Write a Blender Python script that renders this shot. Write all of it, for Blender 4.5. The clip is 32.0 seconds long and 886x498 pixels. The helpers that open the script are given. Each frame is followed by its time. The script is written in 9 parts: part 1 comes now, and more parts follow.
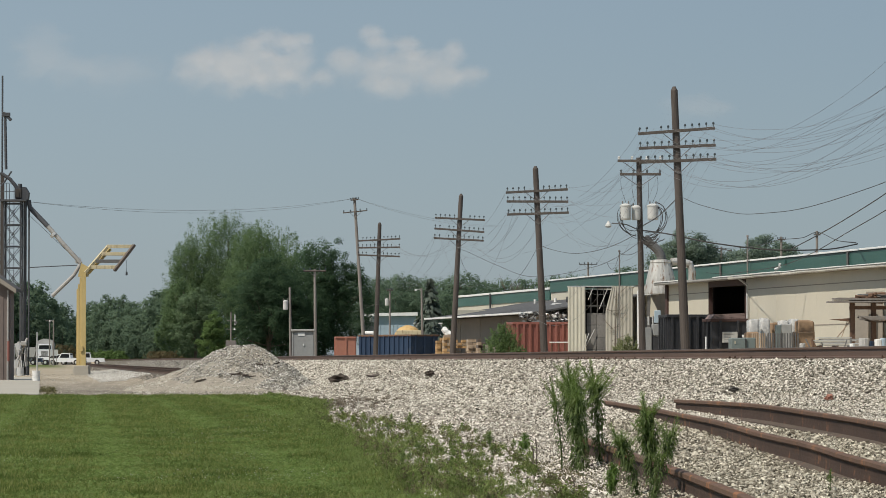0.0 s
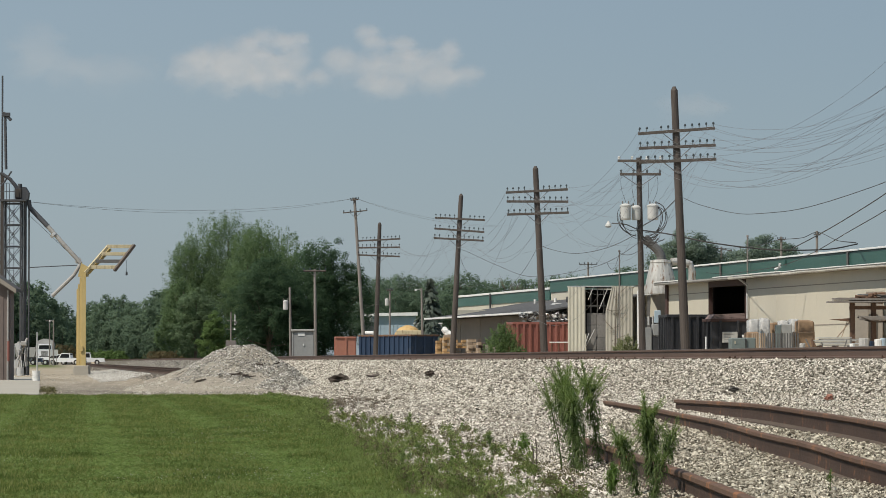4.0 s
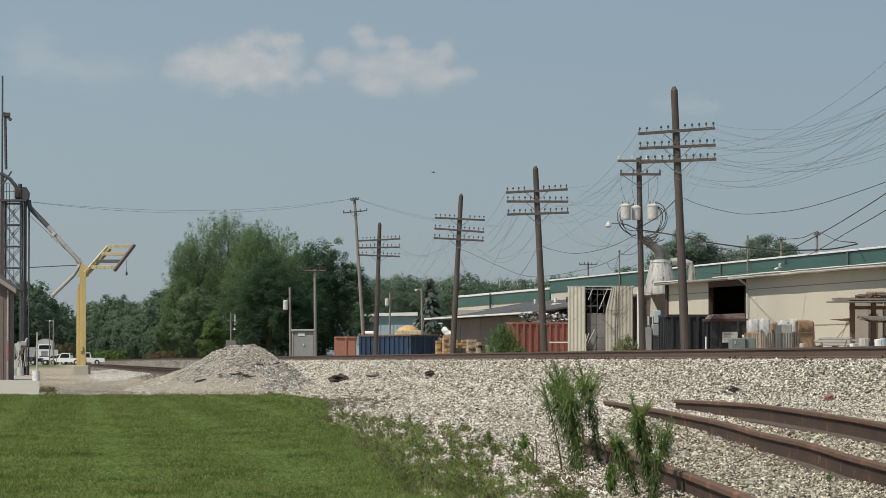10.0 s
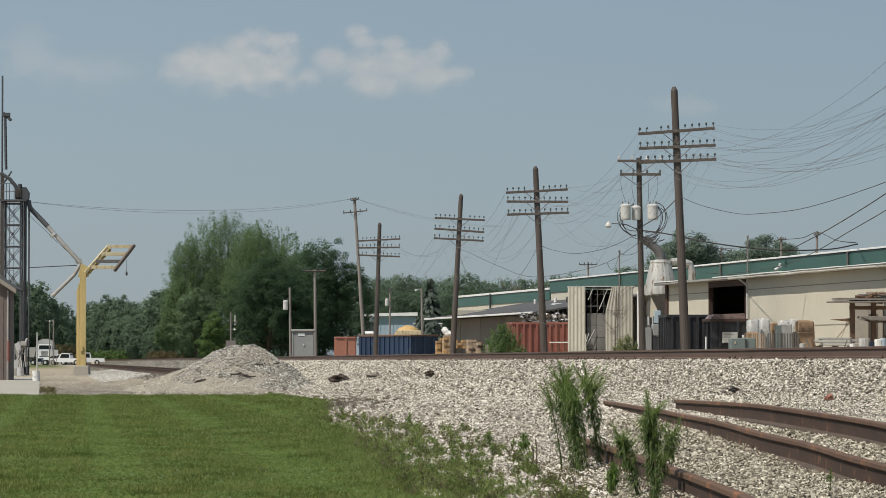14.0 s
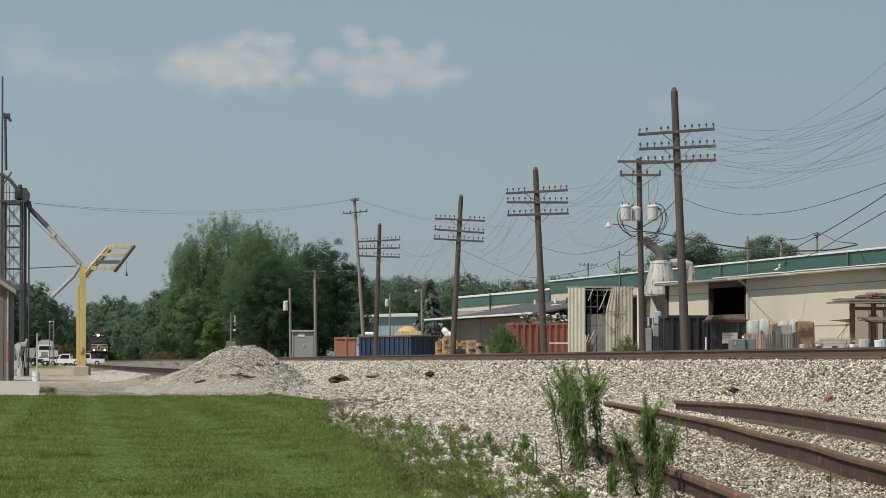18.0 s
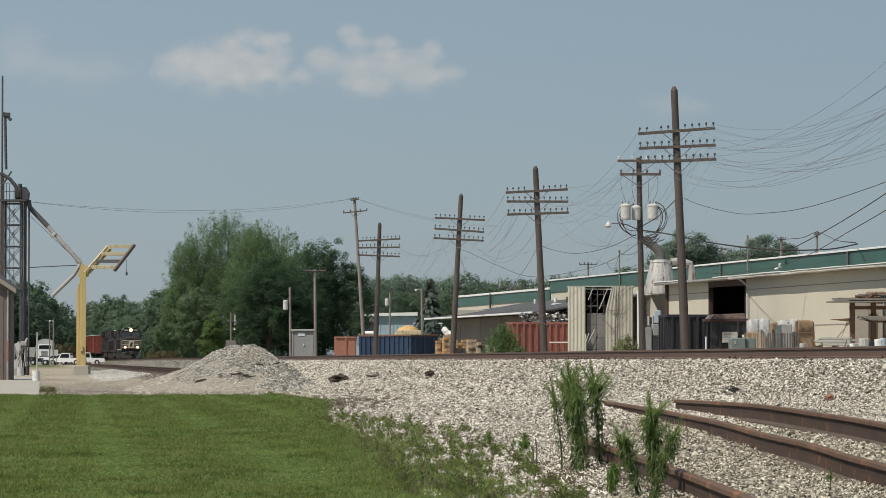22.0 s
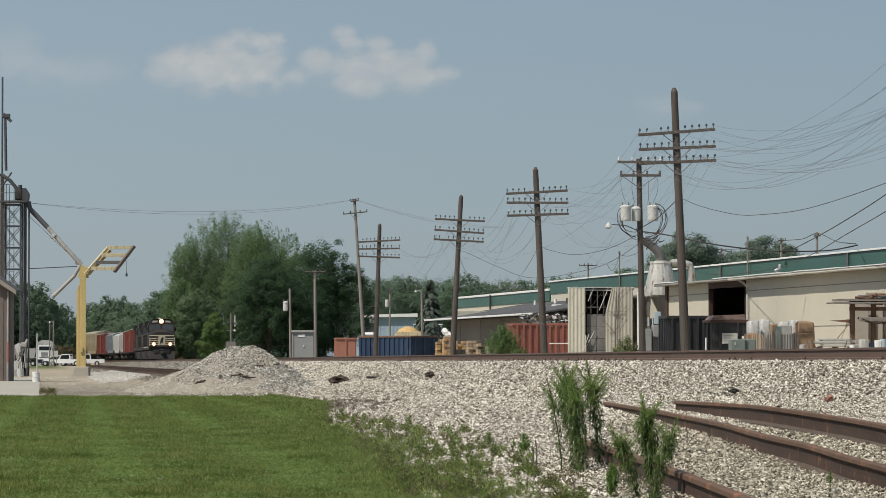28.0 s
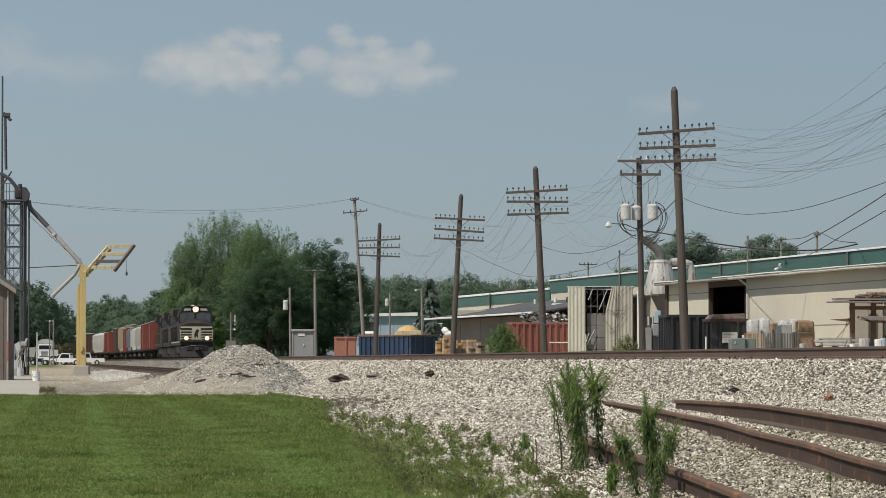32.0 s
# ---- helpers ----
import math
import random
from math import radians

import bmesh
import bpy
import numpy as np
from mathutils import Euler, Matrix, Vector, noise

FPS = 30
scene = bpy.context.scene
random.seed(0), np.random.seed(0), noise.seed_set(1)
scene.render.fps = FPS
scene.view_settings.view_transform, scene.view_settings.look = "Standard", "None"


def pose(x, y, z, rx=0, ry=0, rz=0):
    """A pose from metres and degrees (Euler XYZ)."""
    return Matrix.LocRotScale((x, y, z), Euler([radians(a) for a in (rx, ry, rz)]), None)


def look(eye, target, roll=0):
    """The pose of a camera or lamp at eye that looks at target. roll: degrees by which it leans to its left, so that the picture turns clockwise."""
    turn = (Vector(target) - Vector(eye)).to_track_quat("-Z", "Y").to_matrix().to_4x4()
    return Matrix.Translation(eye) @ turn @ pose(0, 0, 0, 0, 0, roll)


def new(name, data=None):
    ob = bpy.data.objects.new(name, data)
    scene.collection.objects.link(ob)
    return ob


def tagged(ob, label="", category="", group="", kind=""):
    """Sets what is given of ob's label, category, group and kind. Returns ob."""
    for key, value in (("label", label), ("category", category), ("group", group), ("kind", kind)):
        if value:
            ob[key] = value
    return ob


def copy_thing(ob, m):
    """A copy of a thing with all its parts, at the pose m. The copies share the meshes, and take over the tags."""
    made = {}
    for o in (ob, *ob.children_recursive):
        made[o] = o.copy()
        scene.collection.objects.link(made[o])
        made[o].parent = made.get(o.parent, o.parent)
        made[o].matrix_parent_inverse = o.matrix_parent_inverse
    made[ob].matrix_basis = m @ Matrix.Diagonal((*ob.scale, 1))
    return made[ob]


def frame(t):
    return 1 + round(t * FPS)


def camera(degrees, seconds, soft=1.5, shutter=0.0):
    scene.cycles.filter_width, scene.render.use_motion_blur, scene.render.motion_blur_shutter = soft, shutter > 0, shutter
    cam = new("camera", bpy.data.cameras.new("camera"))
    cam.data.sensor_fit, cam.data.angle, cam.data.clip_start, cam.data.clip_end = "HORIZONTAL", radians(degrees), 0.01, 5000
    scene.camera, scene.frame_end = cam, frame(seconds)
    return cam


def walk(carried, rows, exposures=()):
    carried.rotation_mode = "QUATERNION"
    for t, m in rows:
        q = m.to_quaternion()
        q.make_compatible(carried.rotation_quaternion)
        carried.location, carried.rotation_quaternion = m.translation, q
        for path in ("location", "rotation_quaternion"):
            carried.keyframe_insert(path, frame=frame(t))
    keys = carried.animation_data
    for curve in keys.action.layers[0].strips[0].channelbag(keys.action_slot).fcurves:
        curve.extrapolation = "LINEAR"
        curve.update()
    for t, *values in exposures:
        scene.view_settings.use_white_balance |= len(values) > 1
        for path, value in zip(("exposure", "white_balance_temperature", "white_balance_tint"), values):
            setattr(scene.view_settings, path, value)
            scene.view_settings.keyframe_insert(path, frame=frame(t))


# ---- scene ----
# ---- camera: a tripod with a long lens, a hand's touch now and then ----
cam = camera(13.86, 32.0, soft=0.68)
EYE = Vector((0.0, 0.0, 1.05))


def aim(dy=0.0, dx=0.0):
    return pose(EYE.x, EYE.y, EYE.z, 90 + 1.755 + dy, 0, dx)


NOD = ((0, 0), (12.5, 0), (13.5, 1.2), (14, 0.2), (16.5, 0.2), (17.5, 1.3), (18, 1.4), (18.6, 0.4), (19.2, 0), (25.5, 0),
       (27.5, 2.0), (28, 2.1), (29, 1.4), (29.5, 0.2), (30.2, 0), (30.7, -0.9), (31, -1.1), (31.5, 0), (32, 0.3))
walk(cam, [(t, aim(n * 0.0089)) for t, n in NOD])

# ---- daylight: high hazy sun behind the camera, to its left ----
SUN_ELEV, SUN_TURN = radians(52), radians(233)
world = bpy.data.worlds.new("sky")
scene.world = world
world.use_nodes = True
nt = world.node_tree
nt.nodes.clear()
sky = nt.nodes.new("ShaderNodeTexSky")
sky.sky_type = "NISHITA"
sky.sun_disc = False
sky.sun_elevation, sky.sun_rotation = SUN_ELEV, SUN_TURN
sky.altitude, sky.air_density, sky.dust_density, sky.ozone_density = 200, 1.0, 0.7, 3.0
back = nt.nodes.new("ShaderNodeBackground")
back.inputs["Strength"].default_value = 0.068
wout = nt.nodes.new("ShaderNodeOutputWorld")
# summer haze veils the blue evenly
haze = nt.nodes.new("ShaderNodeMix")
haze.data_type = "RGBA"
haze.inputs[0].default_value = 0.62
geo_w = nt.nodes.new("ShaderNodeTexCoord")
sunward = nt.nodes.new("ShaderNodeVectorMath")
sunward.operation = "DOT_PRODUCT"
sunward.inputs[1].default_value = (math.sin(SUN_TURN), math.cos(SUN_TURN), 0)
nt.links.new(geo_w.outputs["Generated"], sunward.inputs[0])
veil = nt.nodes.new("ShaderNodeValToRGB")
veil.color_ramp.elements[0].position, veil.color_ramp.elements[0].color = 0.0, (3.16, 4.25, 5.35, 1)
veil.color_ramp.elements[1].position, veil.color_ramp.elements[1].color = 1.0, (5.75, 7.1, 8.25, 1)
shift = nt.nodes.new("ShaderNodeMapRange")
shift.inputs[1].default_value, shift.inputs[2].default_value = -0.98, -0.22
nt.links.new(sunward.outputs["Value"], shift.inputs[0])
nt.links.new(shift.outputs[0], veil.inputs[0])
nt.links.new(veil.outputs[0], haze.inputs[7])
nt.links.new(sky.outputs[0], haze.inputs[6])
nt.links.new(haze.outputs[2], back.inputs[0])
nt.links.new(back.outputs[0], wout.inputs[0])
sun_data = bpy.data.lights.new("sun", "SUN")
sun_data.energy, sun_data.angle, sun_data.color = 4.4, radians(0.6), (1.0, 0.93, 0.82)
sun = new("sun", sun_data)
SUN_WAY = Vector((math.sin(SUN_TURN) * math.cos(SUN_ELEV), math.cos(SUN_TURN) * math.cos(SUN_ELEV), math.sin(SUN_ELEV)))
sun.matrix_world = look(SUN_WAY * 50, (0, 0, 0))
scene.view_settings.exposure = 0.0


# ---- materials ----
def nodes_of(name):
    m = bpy.data.materials.new(name)
    m.use_nodes = True
    t = m.node_tree
    bsdf = t.nodes["Principled BSDF"]
    return m, t, bsdf


def noise_node(t, scale, detail=4.0, coords="Object", rough=0.6, stretch=None):
    tc = t.nodes.new("ShaderNodeTexCoord")
    n = t.nodes.new("ShaderNodeTexNoise")
    n.inputs["Scale"].default_value, n.inputs["Detail"].default_value, n.inputs["Roughness"].default_value = scale, detail, rough
    if stretch:
        mp = t.nodes.new("ShaderNodeMapping")
        mp.inputs["Scale"].default_value = stretch
        t.links.new(tc.outputs[coords], mp.inputs[0])
        t.links.new(mp.outputs[0], n.inputs["Vector"])
    else:
        t.links.new(tc.outputs[coords], n.inputs["Vector"])
    return n


def ramp(t, src, stops):
    r = t.nodes.new("ShaderNodeValToRGB")
    el = r.color_ramp.elements
    while len(el) < len(stops):
        el.new(0.5)
    for e, (p, c) in zip(el, stops):
        e.position, e.color = p, (*c, 1) if len(c) == 3 else c
    t.links.new(src, r.inputs[0])
    return r


def mixed(t, a, b, fac, mode="MIX"):
    m = t.nodes.new("ShaderNodeMix")
    m.data_type, m.blend_type = "RGBA", mode
    for sock, v in ((m.inputs[6], a), (m.inputs[7], b), (m.inputs[0], fac)):
        if isinstance(v, (int, float)):
            sock.default_value = v
        elif isinstance(v, (tuple, list)):
            sock.default_value = (*v, 1)
        else:
            t.links.new(v, sock)
    return m.outputs[2]


def mat(name, c1, c2, rough=0.7, metal=0.0, big=0.6, fine=14.0, bump=0.3, worn=None, wear=0.5, stretch=None, vary=0.0, dist=0.02):
    """A surface: two tones mixed by coarse patches and fine grain, relief, and an optional third tone of wear."""
    m, t, b = nodes_of(name)
    n1 = noise_node(t, big, 3, stretch=stretch)
    n2 = noise_node(t, fine, 5, stretch=stretch)
    mid = tuple((x + y) / 2 for x, y in zip(c1, c2))
    r1 = ramp(t, n1.outputs[0], ((0.32, c1), (0.68, c2)))
    r2 = ramp(t, n2.outputs[0], ((0.3, c1), (0.5, mid), (0.7, c2)))
    col = mixed(t, r1.outputs[0], r2.outputs[0], 0.5)
    if worn:
        n3 = noise_node(t, big * 3.1, 6, rough=0.7, stretch=stretch)
        r3 = ramp(t, n3.outputs[0], ((wear, (0, 0, 0)), (min(wear + 0.12, 1), (1, 1, 1))))
        col = mixed(t, col, worn, r3.outputs[0])
    if vary:
        oi = t.nodes.new("ShaderNodeObjectInfo")
        hs = t.nodes.new("ShaderNodeHueSaturation")
        mr = t.nodes.new("ShaderNodeMapRange")
        mr.inputs[3].default_value, mr.inputs[4].default_value = 1 - vary, 1 + vary
        t.links.new(oi.outputs["Random"], mr.inputs[0])
        t.links.new(mr.outputs[0], hs.inputs["Value"])
        t.links.new(col, hs.inputs["Color"])
        col = hs.outputs[0]
    t.links.new(col, b.inputs["Base Color"])
    rr = t.nodes.new("ShaderNodeMapRange")
    rr.inputs[3].default_value, rr.inputs[4].default_value = max(rough - 0.12, 0.02), min(rough + 0.12, 1)
    t.links.new(n2.outputs[0], rr.inputs[0])
    t.links.new(rr.outputs[0], b.inputs["Roughness"])
    b.inputs["Metallic"].default_value = metal
    b.inputs["Specular IOR Level"].default_value = 0.35
    if bump:
        bp = t.nodes.new("ShaderNodeBump")
        bp.inputs["Strength"].default_value, bp.inputs["Distance"].default_value = bump, dist
        t.links.new(n2.outputs[0], bp.inputs["Height"])
        t.links.new(bp.outputs[0], b.inputs["Normal"])
    return m


def leaf_mat(name, c1, c2, c3, lo=(0.8, 0.82, 0.78), hi=(1.12, 1.1, 1.0), patch=0.35, glow_through=0.62):
    """Leaves: each island its own green, a little light coming through."""
    m, t, b = nodes_of(name)
    g = t.nodes.new("ShaderNodeNewGeometry")
    r = ramp(t, g.outputs["Random Per Island"], ((0.0, c1), (0.55, c2), (1.0, c3)))
    n = noise_node(t, patch, 4, rough=0.65)
    shade = ramp(t, n.outputs[0], ((0.36, lo), (0.64, hi)))
    col = mixed(t, r.outputs[0], shade.outputs[0], 1.0, "MULTIPLY")
    t.links.new(col, b.inputs["Base Color"])
    b.inputs["Roughness"].default_value = 0.65
    b.inputs["Specular IOR Level"].default_value = 0.12
    tr = t.nodes.new("ShaderNodeBsdfTranslucent")
    t.links.new(col, tr.inputs[0])
    mx = t.nodes.new("ShaderNodeMixShader")
    mx.inputs[0].default_value = glow_through
    t.links.new(b.outputs[0], mx.inputs[1])
    t.links.new(tr.outputs[0], mx.inputs[2])
    t.links.new(mx.outputs[0], t.nodes["Material Output"].inputs[0])
    return m


def island_mat(name, stops, rough=0.9):
    """Loose pieces in one mesh: each island its own tone, with fine grain."""
    m, t, b = nodes_of(name)
    g = t.nodes.new("ShaderNodeNewGeometry")
    r = ramp(t, g.outputs["Random Per Island"], stops)
    n = noise_node(t, 40, 3)
    gr = ramp(t, n.outputs[0], ((0.3, (0.8, 0.8, 0.8)), (0.7, (1.1, 1.1, 1.1))))
    t.links.new(mixed(t, r.outputs[0], gr.outputs[0], 1.0, "MULTIPLY"), b.inputs["Base Color"])
    b.inputs["Roughness"].default_value = rough
    b.inputs["Specular IOR Level"].default_value = 0.2
    return m


def glow_mat(name, colour, strength):
    m, t, b = nodes_of(name)
    b.inputs["Base Color"].default_value = (*colour, 1)
    b.inputs["Emission Color"].default_value = (*colour, 1)
    b.inputs["Emission Strength"].default_value = strength
    return m


M_POLE = mat("creosoted_wood", (0.055, 0.046, 0.041), (0.115, 0.096, 0.085), 0.85, big=0.8, fine=9, bump=0.5, stretch=(6, 6, 0.6), vary=0.15)
M_POLE_GREY = mat("weathered_wood", (0.16, 0.14, 0.125), (0.27, 0.25, 0.23), 0.85, fine=9, bump=0.5, stretch=(6, 6, 0.6), vary=0.15)
M_ARM = mat("crossarm_wood", (0.07, 0.06, 0.052), (0.14, 0.12, 0.105), 0.85, fine=10, bump=0.4)
M_INSUL = mat("insulator_glass", (0.03, 0.04, 0.045), (0.10, 0.12, 0.13), 0.2, bump=0)
M_PORC = mat("porcelain", (0.5, 0.5, 0.48), (0.68, 0.68, 0.66), 0.2, bump=0)
M_IRON = mat("dull_iron", (0.10, 0.10, 0.10), (0.2, 0.19, 0.18), 0.6, 0.4, bump=0.1)
M_GALV = mat("galvanised_steel", (0.46, 0.46, 0.45), (0.62, 0.62, 0.6), 0.42, 0.3, big=1.2, fine=8, bump=0.15, worn=(0.35, 0.27, 0.2), wear=0.66)
M_CAN = mat("pale_grey_enamel", (0.46, 0.46, 0.44), (0.58, 0.58, 0.56), 0.4, big=2, fine=9, bump=0.04, worn=(0.34, 0.3, 0.26), wear=0.68)
M_SPOUT = mat("rusted_spout_steel", (0.24, 0.23, 0.215), (0.40, 0.39, 0.37), 0.65, 0.1, big=1.2, fine=9, bump=0.15, worn=(0.15, 0.09, 0.06), wear=0.62)
M_ZINC = mat("crumpled_zinc", (0.38, 0.37, 0.34), (0.60, 0.59, 0.56), 0.38, 0.25, big=1.6, fine=4, bump=0.7, worn=(0.19, 0.115, 0.07), wear=0.52, stretch=(1, 1, 0.22), dist=0.06)
M_WIRE = mat("wire", (0.03, 0.03, 0.03), (0.07, 0.065, 0.06), 0.6, bump=0)
M_WIRE_OLD = mat("weathered_wire", (0.15, 0.15, 0.155), (0.23, 0.225, 0.22), 0.6, 0.3, bump=0)
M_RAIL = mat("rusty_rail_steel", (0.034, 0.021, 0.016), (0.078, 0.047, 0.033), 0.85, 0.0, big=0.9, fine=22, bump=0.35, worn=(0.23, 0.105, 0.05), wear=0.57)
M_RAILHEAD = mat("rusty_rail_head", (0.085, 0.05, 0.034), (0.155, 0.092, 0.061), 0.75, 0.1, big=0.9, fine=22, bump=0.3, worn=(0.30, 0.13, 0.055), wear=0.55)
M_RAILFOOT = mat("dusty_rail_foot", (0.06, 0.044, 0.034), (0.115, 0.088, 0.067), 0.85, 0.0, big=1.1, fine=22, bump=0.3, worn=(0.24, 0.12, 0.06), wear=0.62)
M_RAILTOP = mat("main_rail_steel", (0.088, 0.055, 0.041), (0.155, 0.10, 0.076), 0.6, 0.2, big=0.7, fine=20, bump=0.2)
M_SHINE = mat("polished_rail_head", (0.42, 0.4, 0.38), (0.55, 0.53, 0.5), 0.3, 0.9, bump=0.05)
M_TIE = mat("old_tie_wood", (0.07, 0.055, 0.045), (0.16, 0.13, 0.11), 0.9, fine=12, bump=0.6, vary=0.2)
M_STONE = island_mat("limestone_ballast", ((0.0, (0.04, 0.034, 0.026)), (0.2, (0.135, 0.118, 0.092)), (0.46, (0.36, 0.326, 0.27)), (0.76, (0.58, 0.54, 0.46)), (1.0, (0.80, 0.765, 0.68))))
M_STONE_H = island_mat("heap_stone", ((0.0, (0.055, 0.05, 0.043)), (0.3, (0.175, 0.163, 0.142)), (0.6, (0.34, 0.322, 0.284)), (0.85, (0.54, 0.52, 0.468)), (1.0, (0.80, 0.78, 0.72))))
M_SCRAP = mat("rotten_tie_wood", (0.03, 0.024, 0.02), (0.085, 0.066, 0.052), 0.95, big=2.0, fine=18, bump=0.7)
M_STONE_W = island_mat("white_limestone", ((0.0, (0.16, 0.148, 0.126)), (0.4, (0.36, 0.34, 0.30)), (1.0, (0.70, 0.68, 0.63))))
M_STONE_M = island_mat("greyed_ballast", ((0.0, (0.035, 0.032, 0.028)), (0.5, (0.2, 0.185, 0.16)), (1.0, (0.45, 0.425, 0.375))))
M_STONE_N = island_mat("tan_ballast", ((0.0, (0.07, 0.061, 0.046)), (0.2, (0.18, 0.16, 0.122)), (0.55, (0.38, 0.347, 0.275)), (1.0, (0.74, 0.69, 0.57))))
M_STONE_D = island_mat("sooty_ballast", ((0.0, (0.03, 0.027, 0.024)), (0.5, (0.14, 0.125, 0.105)), (1.0, (0.36, 0.33, 0.285))))
M_OFFICE = mat("dark_weathered_wall", (0.115, 0.09, 0.082), (0.19, 0.155, 0.14), 0.75, big=0.6, fine=8, bump=0.1, worn=(0.08, 0.06, 0.055), wear=0.62, stretch=(1, 1, 0.3))
M_CONC = mat("concrete", (0.30, 0.278, 0.236), (0.41, 0.384, 0.33), 0.85, big=0.4, fine=18, bump=0.2, worn=(0.3, 0.28, 0.25), wear=0.66)
M_CREAM = mat("cream_painted_steel", (0.49, 0.455, 0.37), (0.57, 0.53, 0.435), 0.5, big=0.35, fine=6, bump=0.06, worn=(0.5, 0.44, 0.33), wear=0.70)
# greyer base than the other cream sheet, with darker upright streaks
M_GREYCREAM = mat("stained_grey_cream_steel", (0.32, 0.305, 0.26), (0.44, 0.42, 0.36), 0.65, big=0.8, fine=7, bump=0.1, worn=(0.2, 0.18, 0.15), wear=0.62, stretch=(1, 1, 0.3))
M_SHEET = mat("pale_cream_sheet", (0.44, 0.42, 0.345), (0.56, 0.54, 0.45), 0.55, big=0.5, fine=6, bump=0.06, worn=(0.36, 0.33, 0.27), wear=0.66, stretch=(1, 1, 0.3))
M_GREEN = mat("green_painted_steel", (0.033, 0.09, 0.075), (0.05, 0.12, 0.10), 0.45, big=0.4, fine=6, bump=0.06)
M_GUTTER = mat("dented_pale_gutter", (0.50, 0.48, 0.43), (0.66, 0.64, 0.59), 0.5, big=0.9, fine=7, bump=0.5, worn=(0.33, 0.28, 0.22), wear=0.6, dist=0.04)
M_WHITE = mat("white_painted_trim", (0.66, 0.66, 0.64), (0.8, 0.8, 0.78), 0.45, big=0.6, fine=10, bump=0.06, worn=(0.45, 0.42, 0.38), wear=0.68)
M_ROOF = mat("grey_sheet_roof", (0.06, 0.06, 0.062), (0.105, 0.105, 0.107), 0.88, big=0.5, fine=8, bump=0.1)
M_BEIGE = mat("dusty_beige_panel", (0.22, 0.195, 0.165), (0.29, 0.26, 0.22), 0.75, big=0.5, fine=9, bump=0.08)
# near-black: puts the shade of open interiors into colour; also on dark fittings
M_DARK = mat("dark_interior", (0.03, 0.032, 0.036), (0.06, 0.06, 0.064), 0.9, bump=0)
M_BLOCK = mat("sooty_block", (0.12, 0.115, 0.11), (0.24, 0.23, 0.215), 0.9, big=1.4, fine=12, bump=0.4, vary=0.15)
M_BROWN = mat("brown_fascia", (0.045, 0.026, 0.023), (0.08, 0.044, 0.038), 0.7, bump=0.1)
M_YELLOW = mat("faded_yellow_paint", (0.42, 0.32, 0.13), (0.53, 0.42, 0.2), 0.55, big=0.7, fine=12, bump=0.1, worn=(0.3, 0.2, 0.09), wear=0.64, stretch=(1, 1, 0.35))
M_PALEYELLOW = mat("weathered_pale_yellow", (0.42, 0.36, 0.22), (0.56, 0.49, 0.33), 0.6, big=0.7, fine=12, bump=0.1, worn=(0.2, 0.14, 0.09), wear=0.54, stretch=(4, 1, 0.5))
M_LID = mat("scuffed_pinkish_lid", (0.14, 0.098, 0.09), (0.26, 0.19, 0.175), 0.7, big=0.9, fine=7, bump=0.2, worn=(0.05, 0.042, 0.04), wear=0.5, stretch=(0.5, 1, 2.5))
M_TOWER = mat("dark_grey_steel", (0.05, 0.053, 0.06), (0.10, 0.103, 0.11), 0.6, 0.2, bump=0.1)
M_NAVY = mat("navy_painted_steel", (0.014, 0.028, 0.06), (0.032, 0.055, 0.10), 0.5, big=0.6, fine=8, bump=0.1, worn=(0.085, 0.10, 0.125), wear=0.60, stretch=(1, 1, 0.4))
M_ORANGE = mat("faded_orange_steel", (0.30, 0.13, 0.09), (0.38, 0.18, 0.13), 0.6, big=0.6, fine=8, bump=0.1, worn=(0.25, 0.11, 0.07), wear=0.68)
M_RUSTRED = mat("rust_red_steel", (0.18, 0.066, 0.054), (0.275, 0.108, 0.086), 0.65, big=0.6, fine=8, bump=0.12, worn=(0.16, 0.07, 0.05), wear=0.62, stretch=(1, 1, 0.4))
M_BLACKSTEEL = mat("black_painted_steel", (0.018, 0.019, 0.022), (0.038, 0.039, 0.044), 0.5, big=0.9, fine=9, bump=0.2, worn=(0.13, 0.085, 0.065), wear=0.64, stretch=(1, 1, 0.5))
M_GREYBOX = mat("grey_painted_cabinet", (0.25, 0.255, 0.25), (0.33, 0.335, 0.33), 0.5, big=0.7, fine=9, bump=0.05)
M_GREENBOX = mat("green_grey_cabinet", (0.12, 0.15, 0.145), (0.18, 0.21, 0.2), 0.5, bump=0.05)
M_CARD = mat("cardboard", (0.25, 0.165, 0.10), (0.34, 0.235, 0.15), 0.85, bump=0.1)
M_PLASTIC = mat("plastic_wrap", (0.36, 0.355, 0.34), (0.56, 0.55, 0.53), 0.25, big=3, fine=14, bump=0.6, dist=0.05)
M_PALLET = mat("pallet_wood", (0.3, 0.22, 0.15), (0.45, 0.36, 0.27), 0.85, fine=12, bump=0.3, vary=0.2)
M_ORANGEWOOD = mat("orange_lumber", (0.36, 0.22, 0.10), (0.46, 0.31, 0.16), 0.8, fine=12, bump=0.3, vary=0.2)
M_TARP = mat("yellow_tarp", (0.45, 0.27, 0.10), (0.58, 0.40, 0.18), 0.6, big=2, fine=8, bump=0.5, dist=0.05)
M_PALEBLUE = mat("pale_blue_siding", (0.30, 0.385, 0.455), (0.37, 0.455, 0.52), 0.6, bump=0.05)
M_CARPAINT_W = mat("white_car_paint", (0.68, 0.69, 0.7), (0.8, 0.8, 0.8), 0.2, bump=0)
M_CARPAINT_D = mat("dark_car_paint", (0.02, 0.03, 0.04), (0.04, 0.05, 0.06), 0.2, bump=0)
